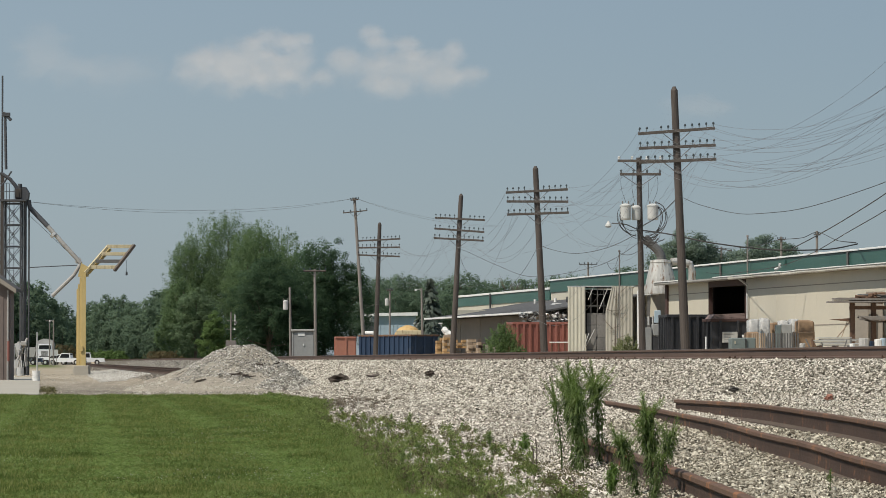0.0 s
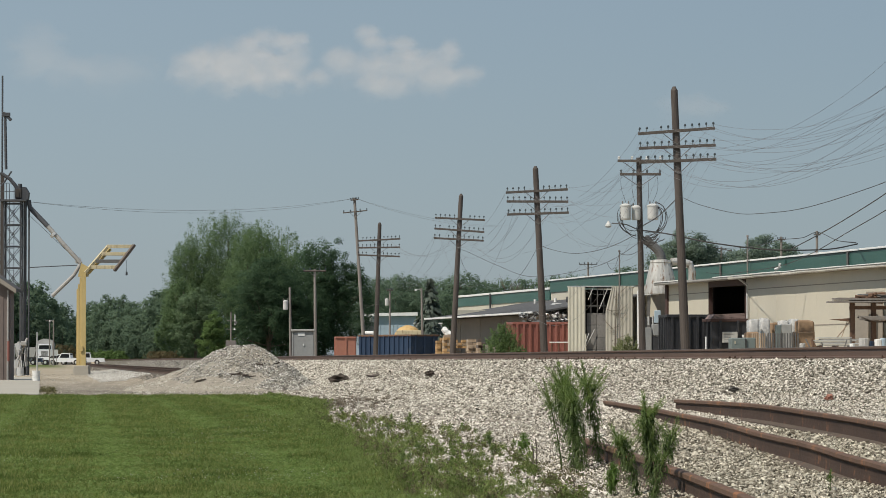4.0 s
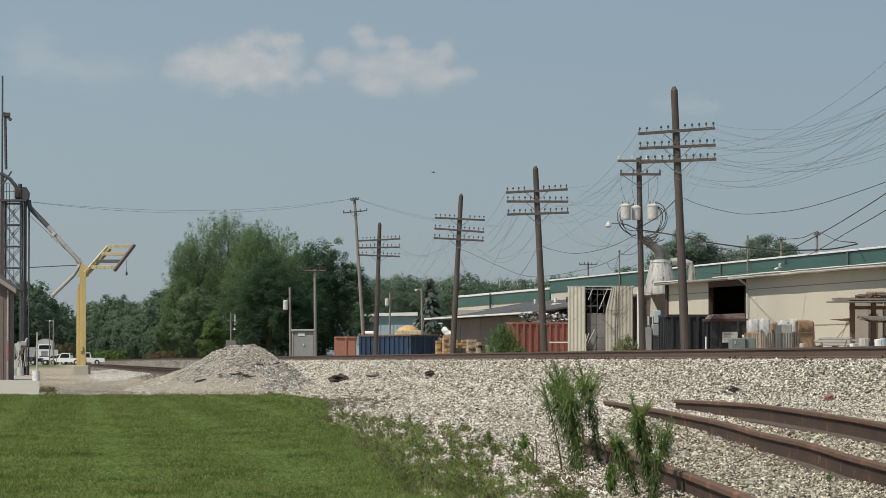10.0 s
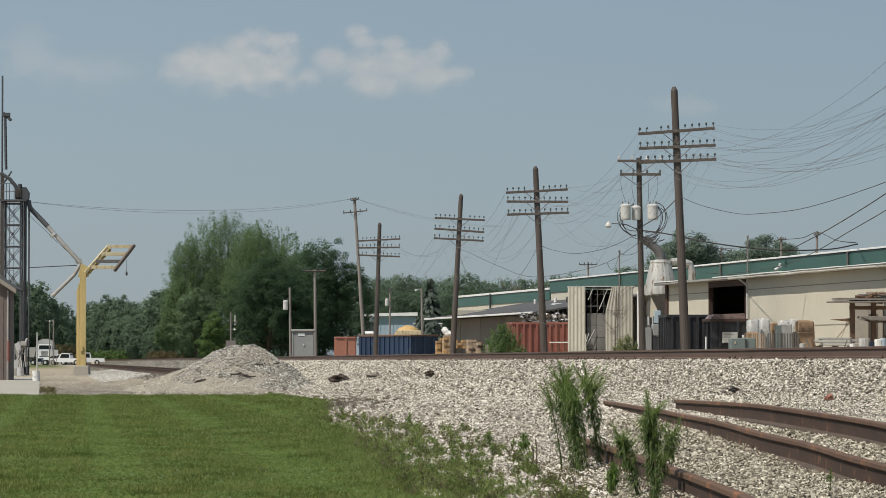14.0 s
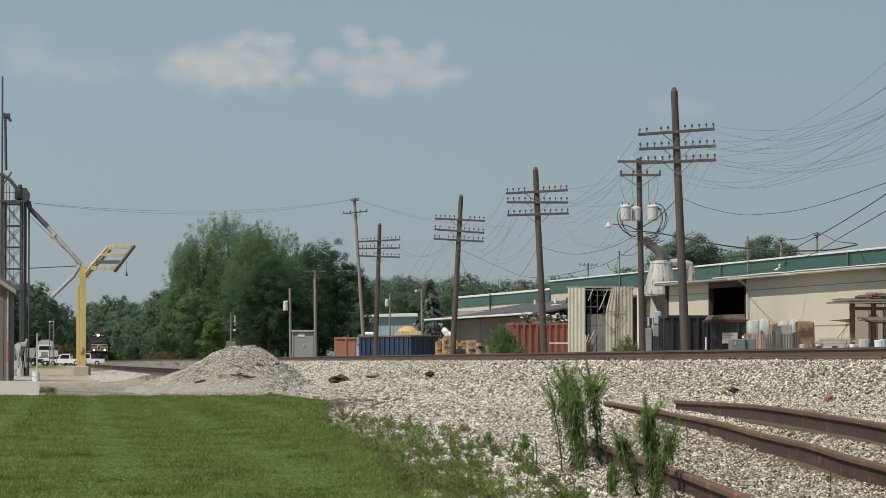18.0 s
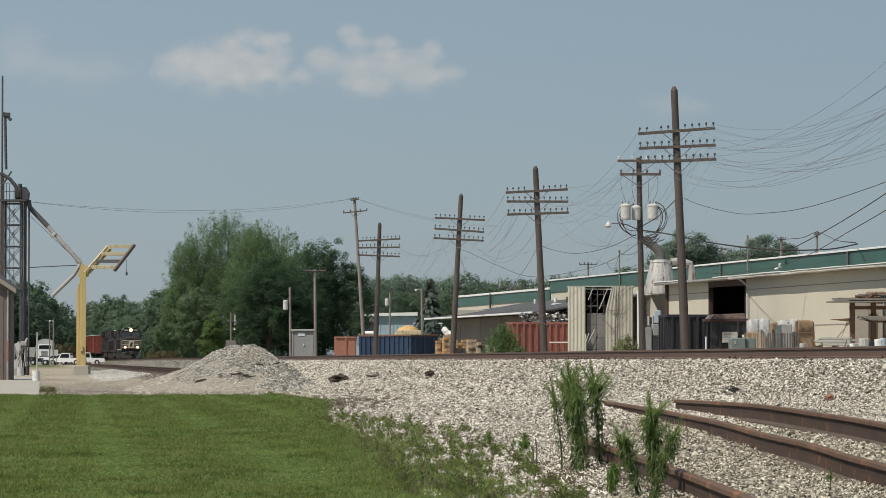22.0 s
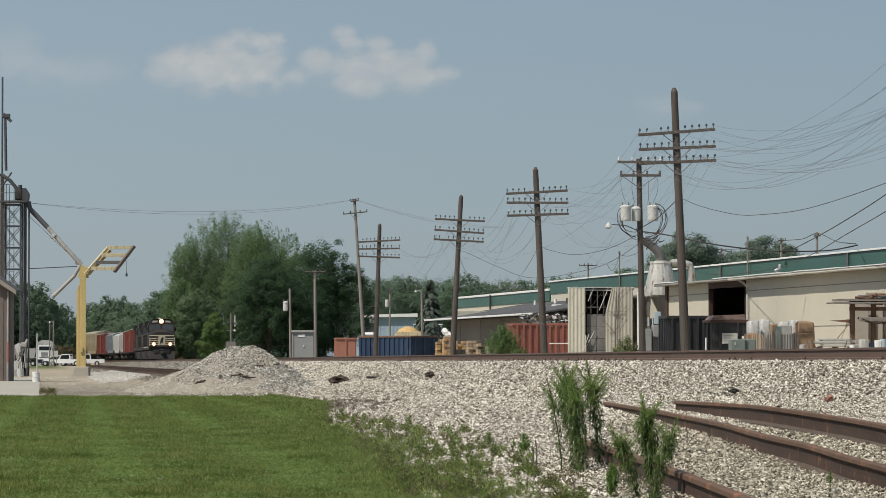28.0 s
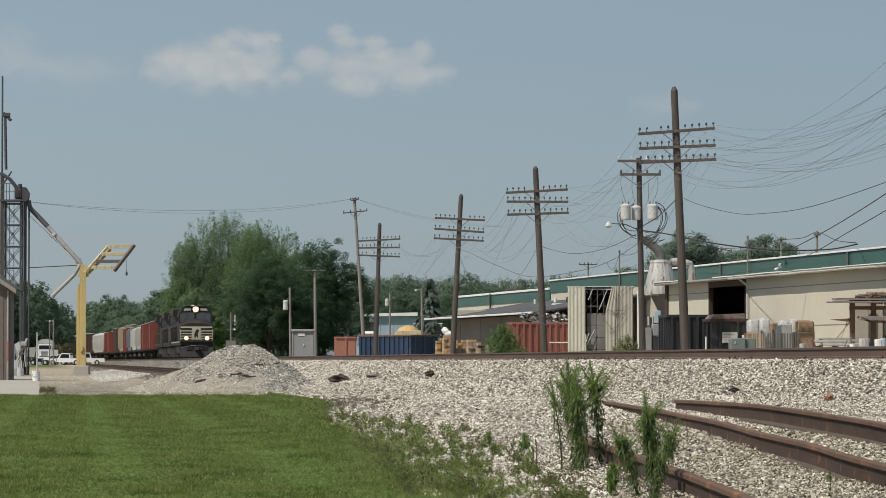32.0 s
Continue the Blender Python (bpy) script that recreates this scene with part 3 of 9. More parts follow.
# ---- the ground: one sheet, in strips along the main line ----
def ground_mat():
    m, t, b = nodes_of("ground_cover")
    geo = t.nodes.new("ShaderNodeNewGeometry")
    sep = t.nodes.new("ShaderNodeSeparateXYZ")
    t.links.new(geo.outputs["Position"], sep.inputs[0])

    def math_node(op, a, c, d=None):
        k = t.nodes.new("ShaderNodeMath")
        k.operation = op
        for s, v in zip(k.inputs, (a, c, d)):
            if v is None:
                continue
            if isinstance(v, (int, float)):
                s.default_value = v
            else:
                t.links.new(v, s)
        return k.outputs[0]

    def step(v, lo, hi):
        r = t.nodes.new("ShaderNodeMapRange")
        r.interpolation_type = "SMOOTHSTEP"
        r.inputs[1].default_value, r.inputs[2].default_value = lo, hi
        t.links.new(v, r.inputs[0])
        return r.outputs[0]

    def tex(scale, detail=4, rough=0.6):
        n = t.nodes.new("ShaderNodeTexNoise")
        n.inputs["Scale"].default_value, n.inputs["Detail"].default_value, n.inputs["Roughness"].default_value = scale, detail, rough
        t.links.new(geo.outputs["Position"], n.inputs["Vector"])
        return n.outputs[0]

    X, Y = sep.outputs[0], sep.outputs[1]
    side = math_node("ADD", math_node("MULTIPLY", Y, LEAN), math_node("SUBTRACT", X, 14.2))
    wob = math_node("MULTIPLY", math_node("SUBTRACT", tex(0.5), 0.5), 3.2)
    wob2 = math_node("MULTIPLY", math_node("SUBTRACT", tex(2.2, 5), 0.5), 2.2)
    # broken stone: cells, each its own grey
    vor = t.nodes.new("ShaderNodeTexVoronoi")
    vor.inputs["Scale"].default_value = 17
    t.links.new(geo.outputs["Position"], vor.inputs["Vector"])
    # tones lowered, gaps most of all, to paint the shade between loose stones
    stone = ramp(t, math_node("FRACT", math_node("MULTIPLY", vor.outputs["Color"], 3.0), 0), ((0.0, (0.07, 0.063, 0.05)), (0.3, (0.17, 0.156, 0.127)), (0.7, (0.29, 0.268, 0.222)), (1.0, (0.44, 0.41, 0.35))))
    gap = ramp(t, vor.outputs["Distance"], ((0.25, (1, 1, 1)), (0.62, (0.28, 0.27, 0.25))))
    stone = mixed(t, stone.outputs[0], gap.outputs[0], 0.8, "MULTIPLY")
    # dusty gravel with fines
    fine = ramp(t, tex(9, 6, 0.7), ((0.3, (0.26, 0.23, 0.19)), (0.55, (0.40, 0.36, 0.305)), (0.75, (0.53, 0.49, 0.43))))
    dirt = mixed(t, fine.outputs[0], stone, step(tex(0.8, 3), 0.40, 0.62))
    dark = ramp(t, tex(0.6, 5), ((0.42, (0.55, 0.5, 0.47)), (0.62, (1, 1, 1))))
    dirt = mixed(t, dirt, dark.outputs[0], 0.7, "MULTIPLY")
    # turf under the blades
    turf = ramp(t, tex(3.5, 6, 0.7), ((0.3, (0.05, 0.082, 0.02)), (0.55, (0.09, 0.135, 0.034)), (0.75, (0.14, 0.185, 0.055))))
    rough_grass = ramp(t, tex(0.06, 6, 0.7), ((0.35, (0.07, 0.10, 0.03)), (0.55, (0.12, 0.15, 0.05)), (0.7, (0.19, 0.18, 0.09))))
    yard = ramp(t, tex(0.35, 6, 0.7), ((0.3, (0.27, 0.225, 0.165)), (0.55, (0.40, 0.345, 0.265)), (0.75, (0.52, 0.47, 0.385))))
    # which lies where
    near_bed = math_node("ABSOLUTE", side, 0)
    bed_m = step(math_node("ADD", near_bed, math_node("MULTIPLY", wob2, 0.5)), 4.6, 4.0)
    along = t.nodes.new("ShaderNodeMapRange")
    along.inputs[1].default_value, along.inputs[2].default_value = EDGE_Y[0], EDGE_Y[-1]
    t.links.new(Y, along.inputs[0])
    reach = ramp(t, along.outputs[0], [((q - EDGE_Y[0]) / (EDGE_Y[-1] - EDGE_Y[0]), ((p + 6) / 7,) * 3) for q, p in zip(EDGE_Y, EDGE_X)])
    lawn_edge = math_node("SUBTRACT", math_node("SUBTRACT", math_node("MULTIPLY", reach.outputs[0], 7.0), 6.0), X)
    lawn_m = math_node("MULTIPLY", step(math_node("ADD", lawn_edge, math_node("MULTIPLY", wob2, 0.55)), -0.15, 0.35), step(math_node("ADD", Y, wob), 110.5, 108.5))
    far_m = math_node("MULTIPLY", step(math_node("ADD", Y, math_node("MULTIPLY", wob, 8)), 330, 460), step(near_bed, 9, 13))
    across_m = step(side, 4, 7)
    col = mixed(t, dirt, yard.outputs[0], step(Y, 120, 190))
    col = mixed(t, col, yard.outputs[0], across_m)
    col = mixed(t, col, rough_grass.outputs[0], far_m)
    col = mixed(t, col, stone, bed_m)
    # bare brown soil along the lawn's far rim
    soil = ramp(t, tex(5, 6, 0.7), ((0.3, (0.07, 0.055, 0.042)), (0.55, (0.12, 0.098, 0.076)), (0.75, (0.2, 0.17, 0.135))))
    rim = math_node("MULTIPLY", step(math_node("ADD", lawn_edge, math_node("MULTIPLY", wob2, 1.3)), -2.4, -0.6), step(Y, 60, 74))
    col = mixed(t, col, soil.outputs[0], math_node("MULTIPLY", rim, math_node("MULTIPLY", step(Y, 118, 108), 0.55)))
    col = mixed(t, col, turf.outputs[0], lawn_m)
    t.links.new(col, b.inputs["Base Color"])
    b.inputs["Roughness"].default_value = 0.95
    b.inputs["Specular IOR Level"].default_value = 0.1
    bp = t.nodes.new("ShaderNodeBump")
    bp.inputs["Strength"].default_value, bp.inputs["Distance"].default_value = 0.9, 0.05
    hmix = t.nodes.new("ShaderNodeMath")
    hmix.operation = "ADD"
    t.links.new(math_node("MULTIPLY", vor.outputs["Distance"], -1.0), hmix.inputs[0])
    t.links.new(tex(6, 5), hmix.inputs[1])
    t.links.new(hmix.outputs[0], bp.inputs["Height"])
    t.links.new(bp.outputs[0], b.inputs["Normal"])
    return m


def make_ground():
    es = list(np.concatenate(([-4500, -2500, -1200, -600, -300, -150, -90, -60, -40], np.arange(-30, -12, 1.5), np.arange(-12, 7.01, 0.3), [8, 10, 14, 20, 30, 45, 70, 110, 180, 300, 600, 1200, 2500, 4500])))
    ys = list(np.concatenate(([-600, -200, -60, -10, 8], np.arange(18, 150, 1.0), np.arange(150, 300, 3.0), np.arange(300, 760, 10.0), np.arange(760, 1500, 20.0), [1500, 1800, 2400, 3200, 4600])))
    verts = []
    for y in ys:
        cx = track_x(min(y, 1500))
        for e in es:
            z = ground_z(e, y) + 0.012 * noise.noise(Vector((e * 0.6, y * 0.5, 1.0))) * (1 if 15 < y < 300 and abs(e) > 2.2 else 0)
            verts.append((cx + e, y, z))
    n = len(es)
    faces = [(j * n + i, j * n + i + 1, (j + 1) * n + i + 1, (j + 1) * n + i) for j in range(len(ys) - 1) for i in range(n - 1)]
    ob = new("ground", mesh_from("ground", np.array(verts), np.array(faces), ground_mat(), True))
    return tagged(ob, "gravel, ballast and mown grass ground beside a railway", "ground", kind="structure")


make_ground()

# ---- the main line, and the siding that ends at the gravel heap ----
RAIL_PROFILE = ((-0.037, 0), (0.037, 0), (0.037, -0.035), (0.011, -0.05), (0.011, -0.15), (0.076, -0.168), (0.076, -0.186), (-0.076, -0.186), (-0.076, -0.168), (-0.011, -0.15), (-0.011, -0.05), (-0.037, -0.035))


def rail_line(off, y0, y1, z, step):
    pts = []
    y = y0
    while y <= y1:
        pts.append((track_x(y) + off * 1.0062, y, z))
        y += step if y < 500 else 12
    return pts


def railway(name, label, off, y0, y1, top, near, mat_rail, shine):
    track = thing(name, label, "railway track", kind="structure")
    for s in (-0.7525, 0.7525):
        part("rail", sweep(rail_line(off + s, y0, y1, top, 10), RAIL_PROFILE), mat_rail, track, "rusty brown steel rail")
        if shine:
            part("rail_head_wear", sweep(rail_line(off + s, y0, y1, top, 10), ((-0.03, 0.0005), (0.03, 0.0005), (0.03, 0.003), (-0.03, 0.003))), M_SHINE, track, "polished running surface")
    tie_me = bpy.data.meshes.new("tie")
    b = box(-1.3, 1.3, -0.115, 0.115, -0.17, 0, 0.012)
    b.to_mesh(tie_me)
    b.free()
    tie_me.materials.append(M_TIE)
    far = bmesh.new()
    y, k = y0 + 0.2, 0
    turn = -math.atan(LEAN)
    while y < min(y1, 420):
        x = track_x(y) + off * 1.0062
        if k < near:
            t = new("tie", tie_me)
            t.parent = track
            t.matrix_basis = pose(x, y, top - 0.19 + random.uniform(-0.012, 0.006), 0, 0, math.degrees(-turn) + random.uniform(-1, 1))
        else:
            w = 1.3
            c, s = math.cos(-turn), math.sin(-turn)
            vs = [far.verts.new((x + u * c - v * s, y + u * s + v * c, zz)) for zz in (top - 0.3, top - 0.19) for u, v in ((-w, -0.11), (w, -0.11), (w, 0.11), (-w, 0.11))]
            for q in ((4, 5, 6, 7), (0, 1, 5, 4), (1, 2, 6, 5), (2, 3, 7, 6), (3, 0, 4, 7)):
                far.faces.new([vs[i] for i in q])
        k += 1
        y += 0.53
    tagged(part("ties", far, M_TIE, track, "distant wooden ties"), kind="stuff")
    return track


main_line = railway("railway_main_line", "main line of brown steel rails on pale limestone ballast", 0.0, 36, 1480, RAIL_TOP, 290, M_RAILTOP, True)
siding = railway("railway_siding", "rusty siding ending beside a gravel heap", -7.5, 152, 640, 0.66, 60, M_RAIL, False)

# spikes and anchors at the foot of the near rails
clips = bmesh.new()
yy = 40.0
while yy < 190:
    for s in (-0.7525 - 0.1, -0.7525 + 0.1):
        if random.random() < 0.72:
            continue
        x = track_x(yy) + s
        for d in (-0.07, 0.07):
            box(x - 0.012, x + 0.012, yy + d - 0.012, yy + d + 0.012, RAIL_TOP - 0.19, RAIL_TOP - 0.155 + random.uniform(-0.01, 0.015), bm=clips)
    yy += 0.53
tagged(part("spikes", clips, M_RAIL, main_line, "rusty spikes and anchors"), kind="stuff")

# ---- the telegraph line: leaning poles with three arms each ----
INSUL = ((0.012, -0.1), (0.012, 0.0), (0.032, 0.0), (0.047, 0.03), (0.043, 0.06), (0.033, 0.085), (0.018, 0.1))


def telegraph_pole(base, top, z_arms, arm_half, face, arm_tilt, missing=0.1, label=""):
    """A pole from base to top, arms at heights z_arms; face: turn of the arms about z, arm_tilt: their droop in degrees."""
    bx, by, bz = base
    p = thing("telegraph_pole", label or "leaning creosoted telegraph pole with three crossarms of insulators", "telegraph pole", bx, by, bz, group="telegraph poles along the line")
    tip = Vector(top) - Vector(base)
    mast = rod((0, 0, -0.3), tip * 0.985, 0.185, 0.135, 14)
    rod(tip * 0.985, tip, 0.135, 0.06, 14, bm=mast)
    part("mast", mast, M_POLE, p, "dark brown creosoted mast")
    ends = []
    for za, tl in zip(z_arms, arm_tilt):
        c = tip * ((za - bz) / tip.z)
        f = math.radians(face)
        along = Vector((math.cos(f) * math.cos(radians(tl)), math.sin(f), math.sin(radians(tl)))).normalized()
        out = Vector((math.sin(f), -math.cos(f), 0)) * 0.17
        c = c + out
        arm = part("crossarm", box(-arm_half, arm_half, -0.045, 0.045, -0.058, 0.058, 0.006), M_ARM, p, "grey weathered wooden crossarm")
        zt = along.cross(Vector((0, 1, 0)))
        rot = Matrix((along, Vector((-math.sin(f), math.cos(f), 0)), along.cross(Vector((-math.sin(f), math.cos(f), 0))))).transposed().to_4x4()
        arm.matrix_basis = Matrix.Translation(c) @ rot
        row = []
        for k in range(10):
            u = (-0.96 + k * 0.185 if k < 5 else 0.22 + (k - 5) * 0.185) * arm_half
            q = c + along * u + Vector((0, 0, 0.155))
            row.append(q + Vector(base))
            if random.random() < missing:
                continue
            pin = part("insulator", turned(INSUL, 8), M_INSUL, arm, smooth=True)
            pin.matrix_parent_inverse = arm.matrix_basis.inverted()
            pin.matrix_basis = Matrix.Translation(q)
        ends.append(row)
        for s in (-1, 1):
            part("brace", rod(c + along * s * 0.55 + Vector((0, 0, -0.05)), tip * ((za - bz - 0.52) / tip.z) + out * 0.9, 0.016, n=6), M_IRON, p)
    return p, ends


POLES = [
    ((14.16, 103, 0.4), (14.0, 103, 10.2), (9.45, 8.75, 8.05), 1.5, 4, (2, 2, 2), 0.05),
    ((9.53, 143.0, 1.20), (9.08, 143.0, 11.82), (10.06, 9.44, 8.89), 1.52, 4, (4.5, 2.6, 2.6), 0.06),
    ((5.00, 179.0, 1.23), (4.54, 179.0, 10.61), (9.38, 8.86, 8.27), 1.52, 4, (3.2, 0, 2), 0.05),
    ((0.55, 221.0, 1.21), (1.10, 221.0, 11.18), (9.64, 8.95, 8.40), 1.52, 4, (-2.6, -4, -3), 0.05),
    ((-4.87, 262.0, 1.24), (-4.55, 262.0, 10.99), (9.73, 9.18, 8.59), 1.52, 4, (3, 1, -2), 0.08),
]
TELE = [telegraph_pole(*r) for r in POLES]


def sagging(a, b, sag, n=14):
    a, b = Vector(a), Vector(b)
    return [a.lerp(b, i / n) - Vector((0, 0, 4 * sag * (i / n) * (1 - i / n))) for i in range(n + 1)]


# slack wires of the old line, each hanging its own way
rw = random.Random(5)
for k in range(len(TELE) - 1):
    lines = thing("telegraph_wires", "slack thin weathered telegraph wires strung between poles", "wires", group="telegraph wires")
    for row_a, row_b in zip(TELE[k][1], TELE[k + 1][1]):
        for i, (a, b) in enumerate(zip(row_a, row_b)):
            keep = 0.75 if k == 0 else 0.55 if k == 1 else 0.35
            if rw.random() > keep:
                continue
            sag = rw.uniform(0.9, 1.7) if k == 0 else rw.choice((0.8, 1.2, 1.8, 2.6, 3.4))
            if k and rw.random() < 0.25:
                b = b - Vector((rw.uniform(-1, 1), rw.uniform(-6, 0), rw.uniform(2, 6)))
            part("wire", hose(sagging(a, b, sag), 0.0042 if k < 2 else 0.0055, 4), M_WIRE_OLD, lines)


# ---- power poles ----
def can(parent, at, r=0.3, h=0.95):
    c = part("transformer", turned(((r * 0.9, 0), (r, 0.06), (r, h), (r * 1.07, h + 0.02), (r * 1.05, h + 0.08), (r * 0.5, h + 0.15), (0.02, h + 0.16)), 18, at=at), M_CAN, parent, "pale grey steel transformer can", smooth=False)
    for s in (-0.13, 0.13):
        part("bushing", turned(((0.03, 0), (0.042, 0.03), (0.026, 0.06), (0.038, 0.1), (0.018, 0.17)), 8, at=(at[0] + s, at[1], at[2] + h + 0.1)), M_IRON, c)
    part("hanger", box(at[0] - 0.06, at[0] + 0.06, at[1] - 0.06, at[1] + r + 0.16, at[2] + h * 0.35, at[2] + h * 0.42), M_IRON, c)


D = 160
tp = thing("transformer_pole", "brown wooden power pole with three transformer cans", "utility pole", 8.78, D, 0.3)
H = 9.97 - 0.3
part("mast", rod((0, 0, -0.3), (-0.174, 0, H), 0.155, 0.115, 12), M_POLE, tp, "weathered brown mast")
cx = -0.149
for zz, x0, x1, name in ((9.82 - 0.3, -1.116, 0.819, "crossarm"), (9.23 - 0.3, -1.017, 0.794, "crossarm")):
    arm = part(name, box(x0, x1, -0.24, -0.15, zz - 0.055, zz + 0.055, 0.006), M_ARM, tp, "pale grey wooden crossarm")
    for u in (0.03, 0.33, 0.66, 0.97):
        part("insulator", turned(((0.02, 0), (0.06, 0.03), (0.035, 0.07), (0.06, 0.1), (0.02, 0.15)), 8, at=(x0 + (x1 - x0) * u, -0.2, zz + 0.06)), M_INSUL if zz < H - 0.4 else M_PORC, arm)
    for s in (-1, 1):
        part("brace", rod((cx + s * 0.75, -0.2, zz - 0.04), (cx, -0.16, zz - 0.55), 0.016, n=6), M_IRON, tp)
for i, u in enumerate((-31, -12, 17)):
    can(tp, (0.025 * u, -0.32 if u != -12 else -0.12, 7.22 - 0.3), 0.24 if u != -12 else 0.19, 0.56 if u != -12 else 0.5)
lampa = part("lamp_arm", hose(((cx, -0.1, 6.77 - 0.3), (-0.744, -0.3, 7.02 - 0.3), (-1.389, -0.5, 7.07 - 0.3)), 0.022), M_IRON, tp)
part("lamp_head", turned(((0.10, -0.12), (0.145, -0.06), (0.12, 0.02), (0.06, 0.1), (0.02, 0.17)), 12, at=(-1.538, -0.5, 7.0 - 0.3)), M_CAN, lampa, "grey yard lamp head")
rt = random.Random(3)


def loop(p0, p1, p2, p3, r):
    pts = []
    for k in range(13):
        f = k / 12
        pts.append(Vector(p0) * (1 - f) ** 3 + Vector(p1) * 3 * f * (1 - f) ** 2 + Vector(p2) * 3 * f * f * (1 - f) + Vector(p3) * f ** 3)
    part("drop_cable", hose([tuple(v) for v in pts], r, 5), M_WIRE, tp)


# slack loops: out from the cans' bushings, down past their sides and back under to the mast
for i in range(11):
    side = -1 if i < 5 else 1
    x0 = cx * 0.4 + side * rt.uniform(0.35, 0.7)
    bow = cx * 0.4 + side * rt.uniform(0.95, 1.35)
    zt = 7.27 - 0.3
    loop((x0, -0.4, zt + rt.uniform(0.5, 0.72)), (bow, -0.45, zt + rt.uniform(0.3, 0.7)), (bow, -0.4, zt - rt.uniform(0.5, 0.85)), (cx * 0.6 + side * rt.uniform(0.05, 0.25), -0.18, 6.67 - 0.3 - rt.uniform(-0.1, 0.45)), 0.014)
for i in range(7):
    loop((cx + rt.uniform(-0.15, 0.15), -0.17, 6.8 - 0.3 + rt.uniform(-0.2, 0.2)), (cx + rt.uniform(-0.5, 0.6), -0.4, 6.3 - 0.3), (cx + rt.uniform(0.0, 0.9), -0.5, 6.0 - 0.3 + rt.uniform(-0.3, 0.4)), (cx + rt.uniform(0.3, 1.1), -0.4, 6.35 - 0.3 + rt.uniform(-0.2, 0.25)), 0.015)
for i in range(4):
    z = 9.1 - 0.3 - 0.1 * i
    loop((cx + (-0.8, -0.3, 0.35, 0.75)[i], -0.22, 9.2 - 0.3), (cx + (-0.9, -0.4, 0.4, 0.9)[i], -0.3, 8.6 - 0.3), (cx + (-0.7, -0.3, 0.4, 0.7)[i], -0.3, 8.3 - 0.3), (cx + (-0.6, -0.2, 0.35, 0.55)[i], -0.32, 7.95 - 0.3), 0.008)


def plain_pole(x, y, z0, dx, top, r, arms, label, mat_p=M_POLE_GREY, lamp=False, name="utility_pole", canned=False):
    """A power pole; arms: (height, half length, tilt)."""
    p = thing(name, label, "utility pole", x, y, z0)
    h = top - z0
    part("mast", rod((0, 0, -0.3), (dx, 0, h), r, r * 0.7, 10), mat_p, p)
    for za, half, tl in arms:
        c = dx * (za - z0) / h
        zz = za - z0
        arm = part("crossarm", hose(((c - half, -r - 0.03, zz - half * tl), (c, -r - 0.03, zz), (c + half, -r - 0.03, zz + half * tl)), 0.05, 4), M_ARM, p)
        for u in (-0.95, -0.4, 0.4, 0.95):
            part("insulator", turned(((0.02, 0), (0.05, 0.03), (0.03, 0.08), (0.055, 0.12), (0.02, 0.17)), 6, at=(c + half * u, -r - 0.03, zz + 0.04 + half * u * tl)), M_INSUL, arm)
        for s in (-1, 1):
            part("brace", rod((c + s * half * 0.5, -r - 0.03, zz - 0.03), (c, -r, zz - half * 0.5), 0.016, n=5), M_IRON, p)
    if canned:
        can(p, (dx - 0.28, -0.05, h - 1.5), 0.17, 0.5)
    if lamp:
        a = part("lamp_arm", hose(((dx, 0, h - 0.35), (dx - 0.2, 0, h - 0.1), (dx - 0.45, 0, h - 0.15)), 0.02), M_GALV, p)
        part("lamp_head", turned(((0.1, -0.12), (0.12, -0.04), (0.05, 0.04), (0.02, 0.08)), 10, at=(dx - 0.5, 0, h - 0.15)), M_PORC, a)
    return p


plain_pole(-6.37, 300, 0.45, -0.930, 14.47, 0.16, ((14.29, 0.32, 0.1), (13.31, 1.0, 0.1)), "tall leaning grey power pole with two crossarms")
plain_pole(-10.22, 245, 0.45, -0.076, 5.97, 0.11, (), "short grey pole with a transformer can", canned=True)
plain_pole(-8.65, 248, 0.45, -0.077, 7.26, 0.12, ((7.15, 0.769, 0),), "pale wooden pole with one crossarm")
plain_pole(-4.81, 330, 0.45, 0, 7.53, 0.1, ((7.42, 0.3, 0),), "slim grey service pole beside a yard", canned=True)
plain_pole(-1.74, 320, 0.45, -0.149, 7.43, 0.12, (), "pale concrete lamp pole with small lamp", lamp=True)
plain_pole(16.73, 420, 0.45, 0, 12.42, 0.14, ((12.16, 1.05, 0),), "far wooden power pole with a crossarm")
plain_pole(30.65, 330, 0.45, 0, 12.29, 0.14, ((12.03, 0.35, 0),), "far wooden power pole behind the warehouse")
plain_pole(33.97, 330, 0.45, -0.102, 12.80, 0.16, ((12.44, 0.3, 0),), "far wooden power pole with hanging gear")
plain_pole(32.10, 420, 0.45, 0, 14.18, 0.16, ((13.92, 1.2, -0.2),), "far wooden power pole with a leaning crossarm")
plain_pole(-50.21, 470, 0.45, 0, 6.34, 0.11, (), "slim far pole with lamp beside a road", lamp=True)
plain_pole(-51.80, 480, 0.45, 0, 6.45, 0.09, ((6.30, 0.55, 0),), "slim far pole with one crossarm")

# crossbuck mast of the level crossing, seen over the heap
sg = thing("crossing_signal", "white and grey railway signal mast with lamps and bell", "signal", -14.83, 255, 0.3)
part("mast", rod((0, 0, -0.2), (0, 0, 4.47 - 0.3), 0.05, n=10), M_POLE_GREY, sg)
for zz, w in ((568, 8), (583, 9)):
    b = part("bracket", rod((-0.3, 0, 3.84 - 0.3 if zz == 568 else 3.25 - 0.3), (0.35, 0, 3.84 - 0.3 if zz == 568 else 3.25 - 0.3), 0.022, n=6), M_POLE_GREY, sg)
part("blade", box(0.25, 0.31, -0.05, 0.0, 3.52 - 0.3, 4.28 - 0.3, 0.01), M_WHITE, sg, "white signal blade")
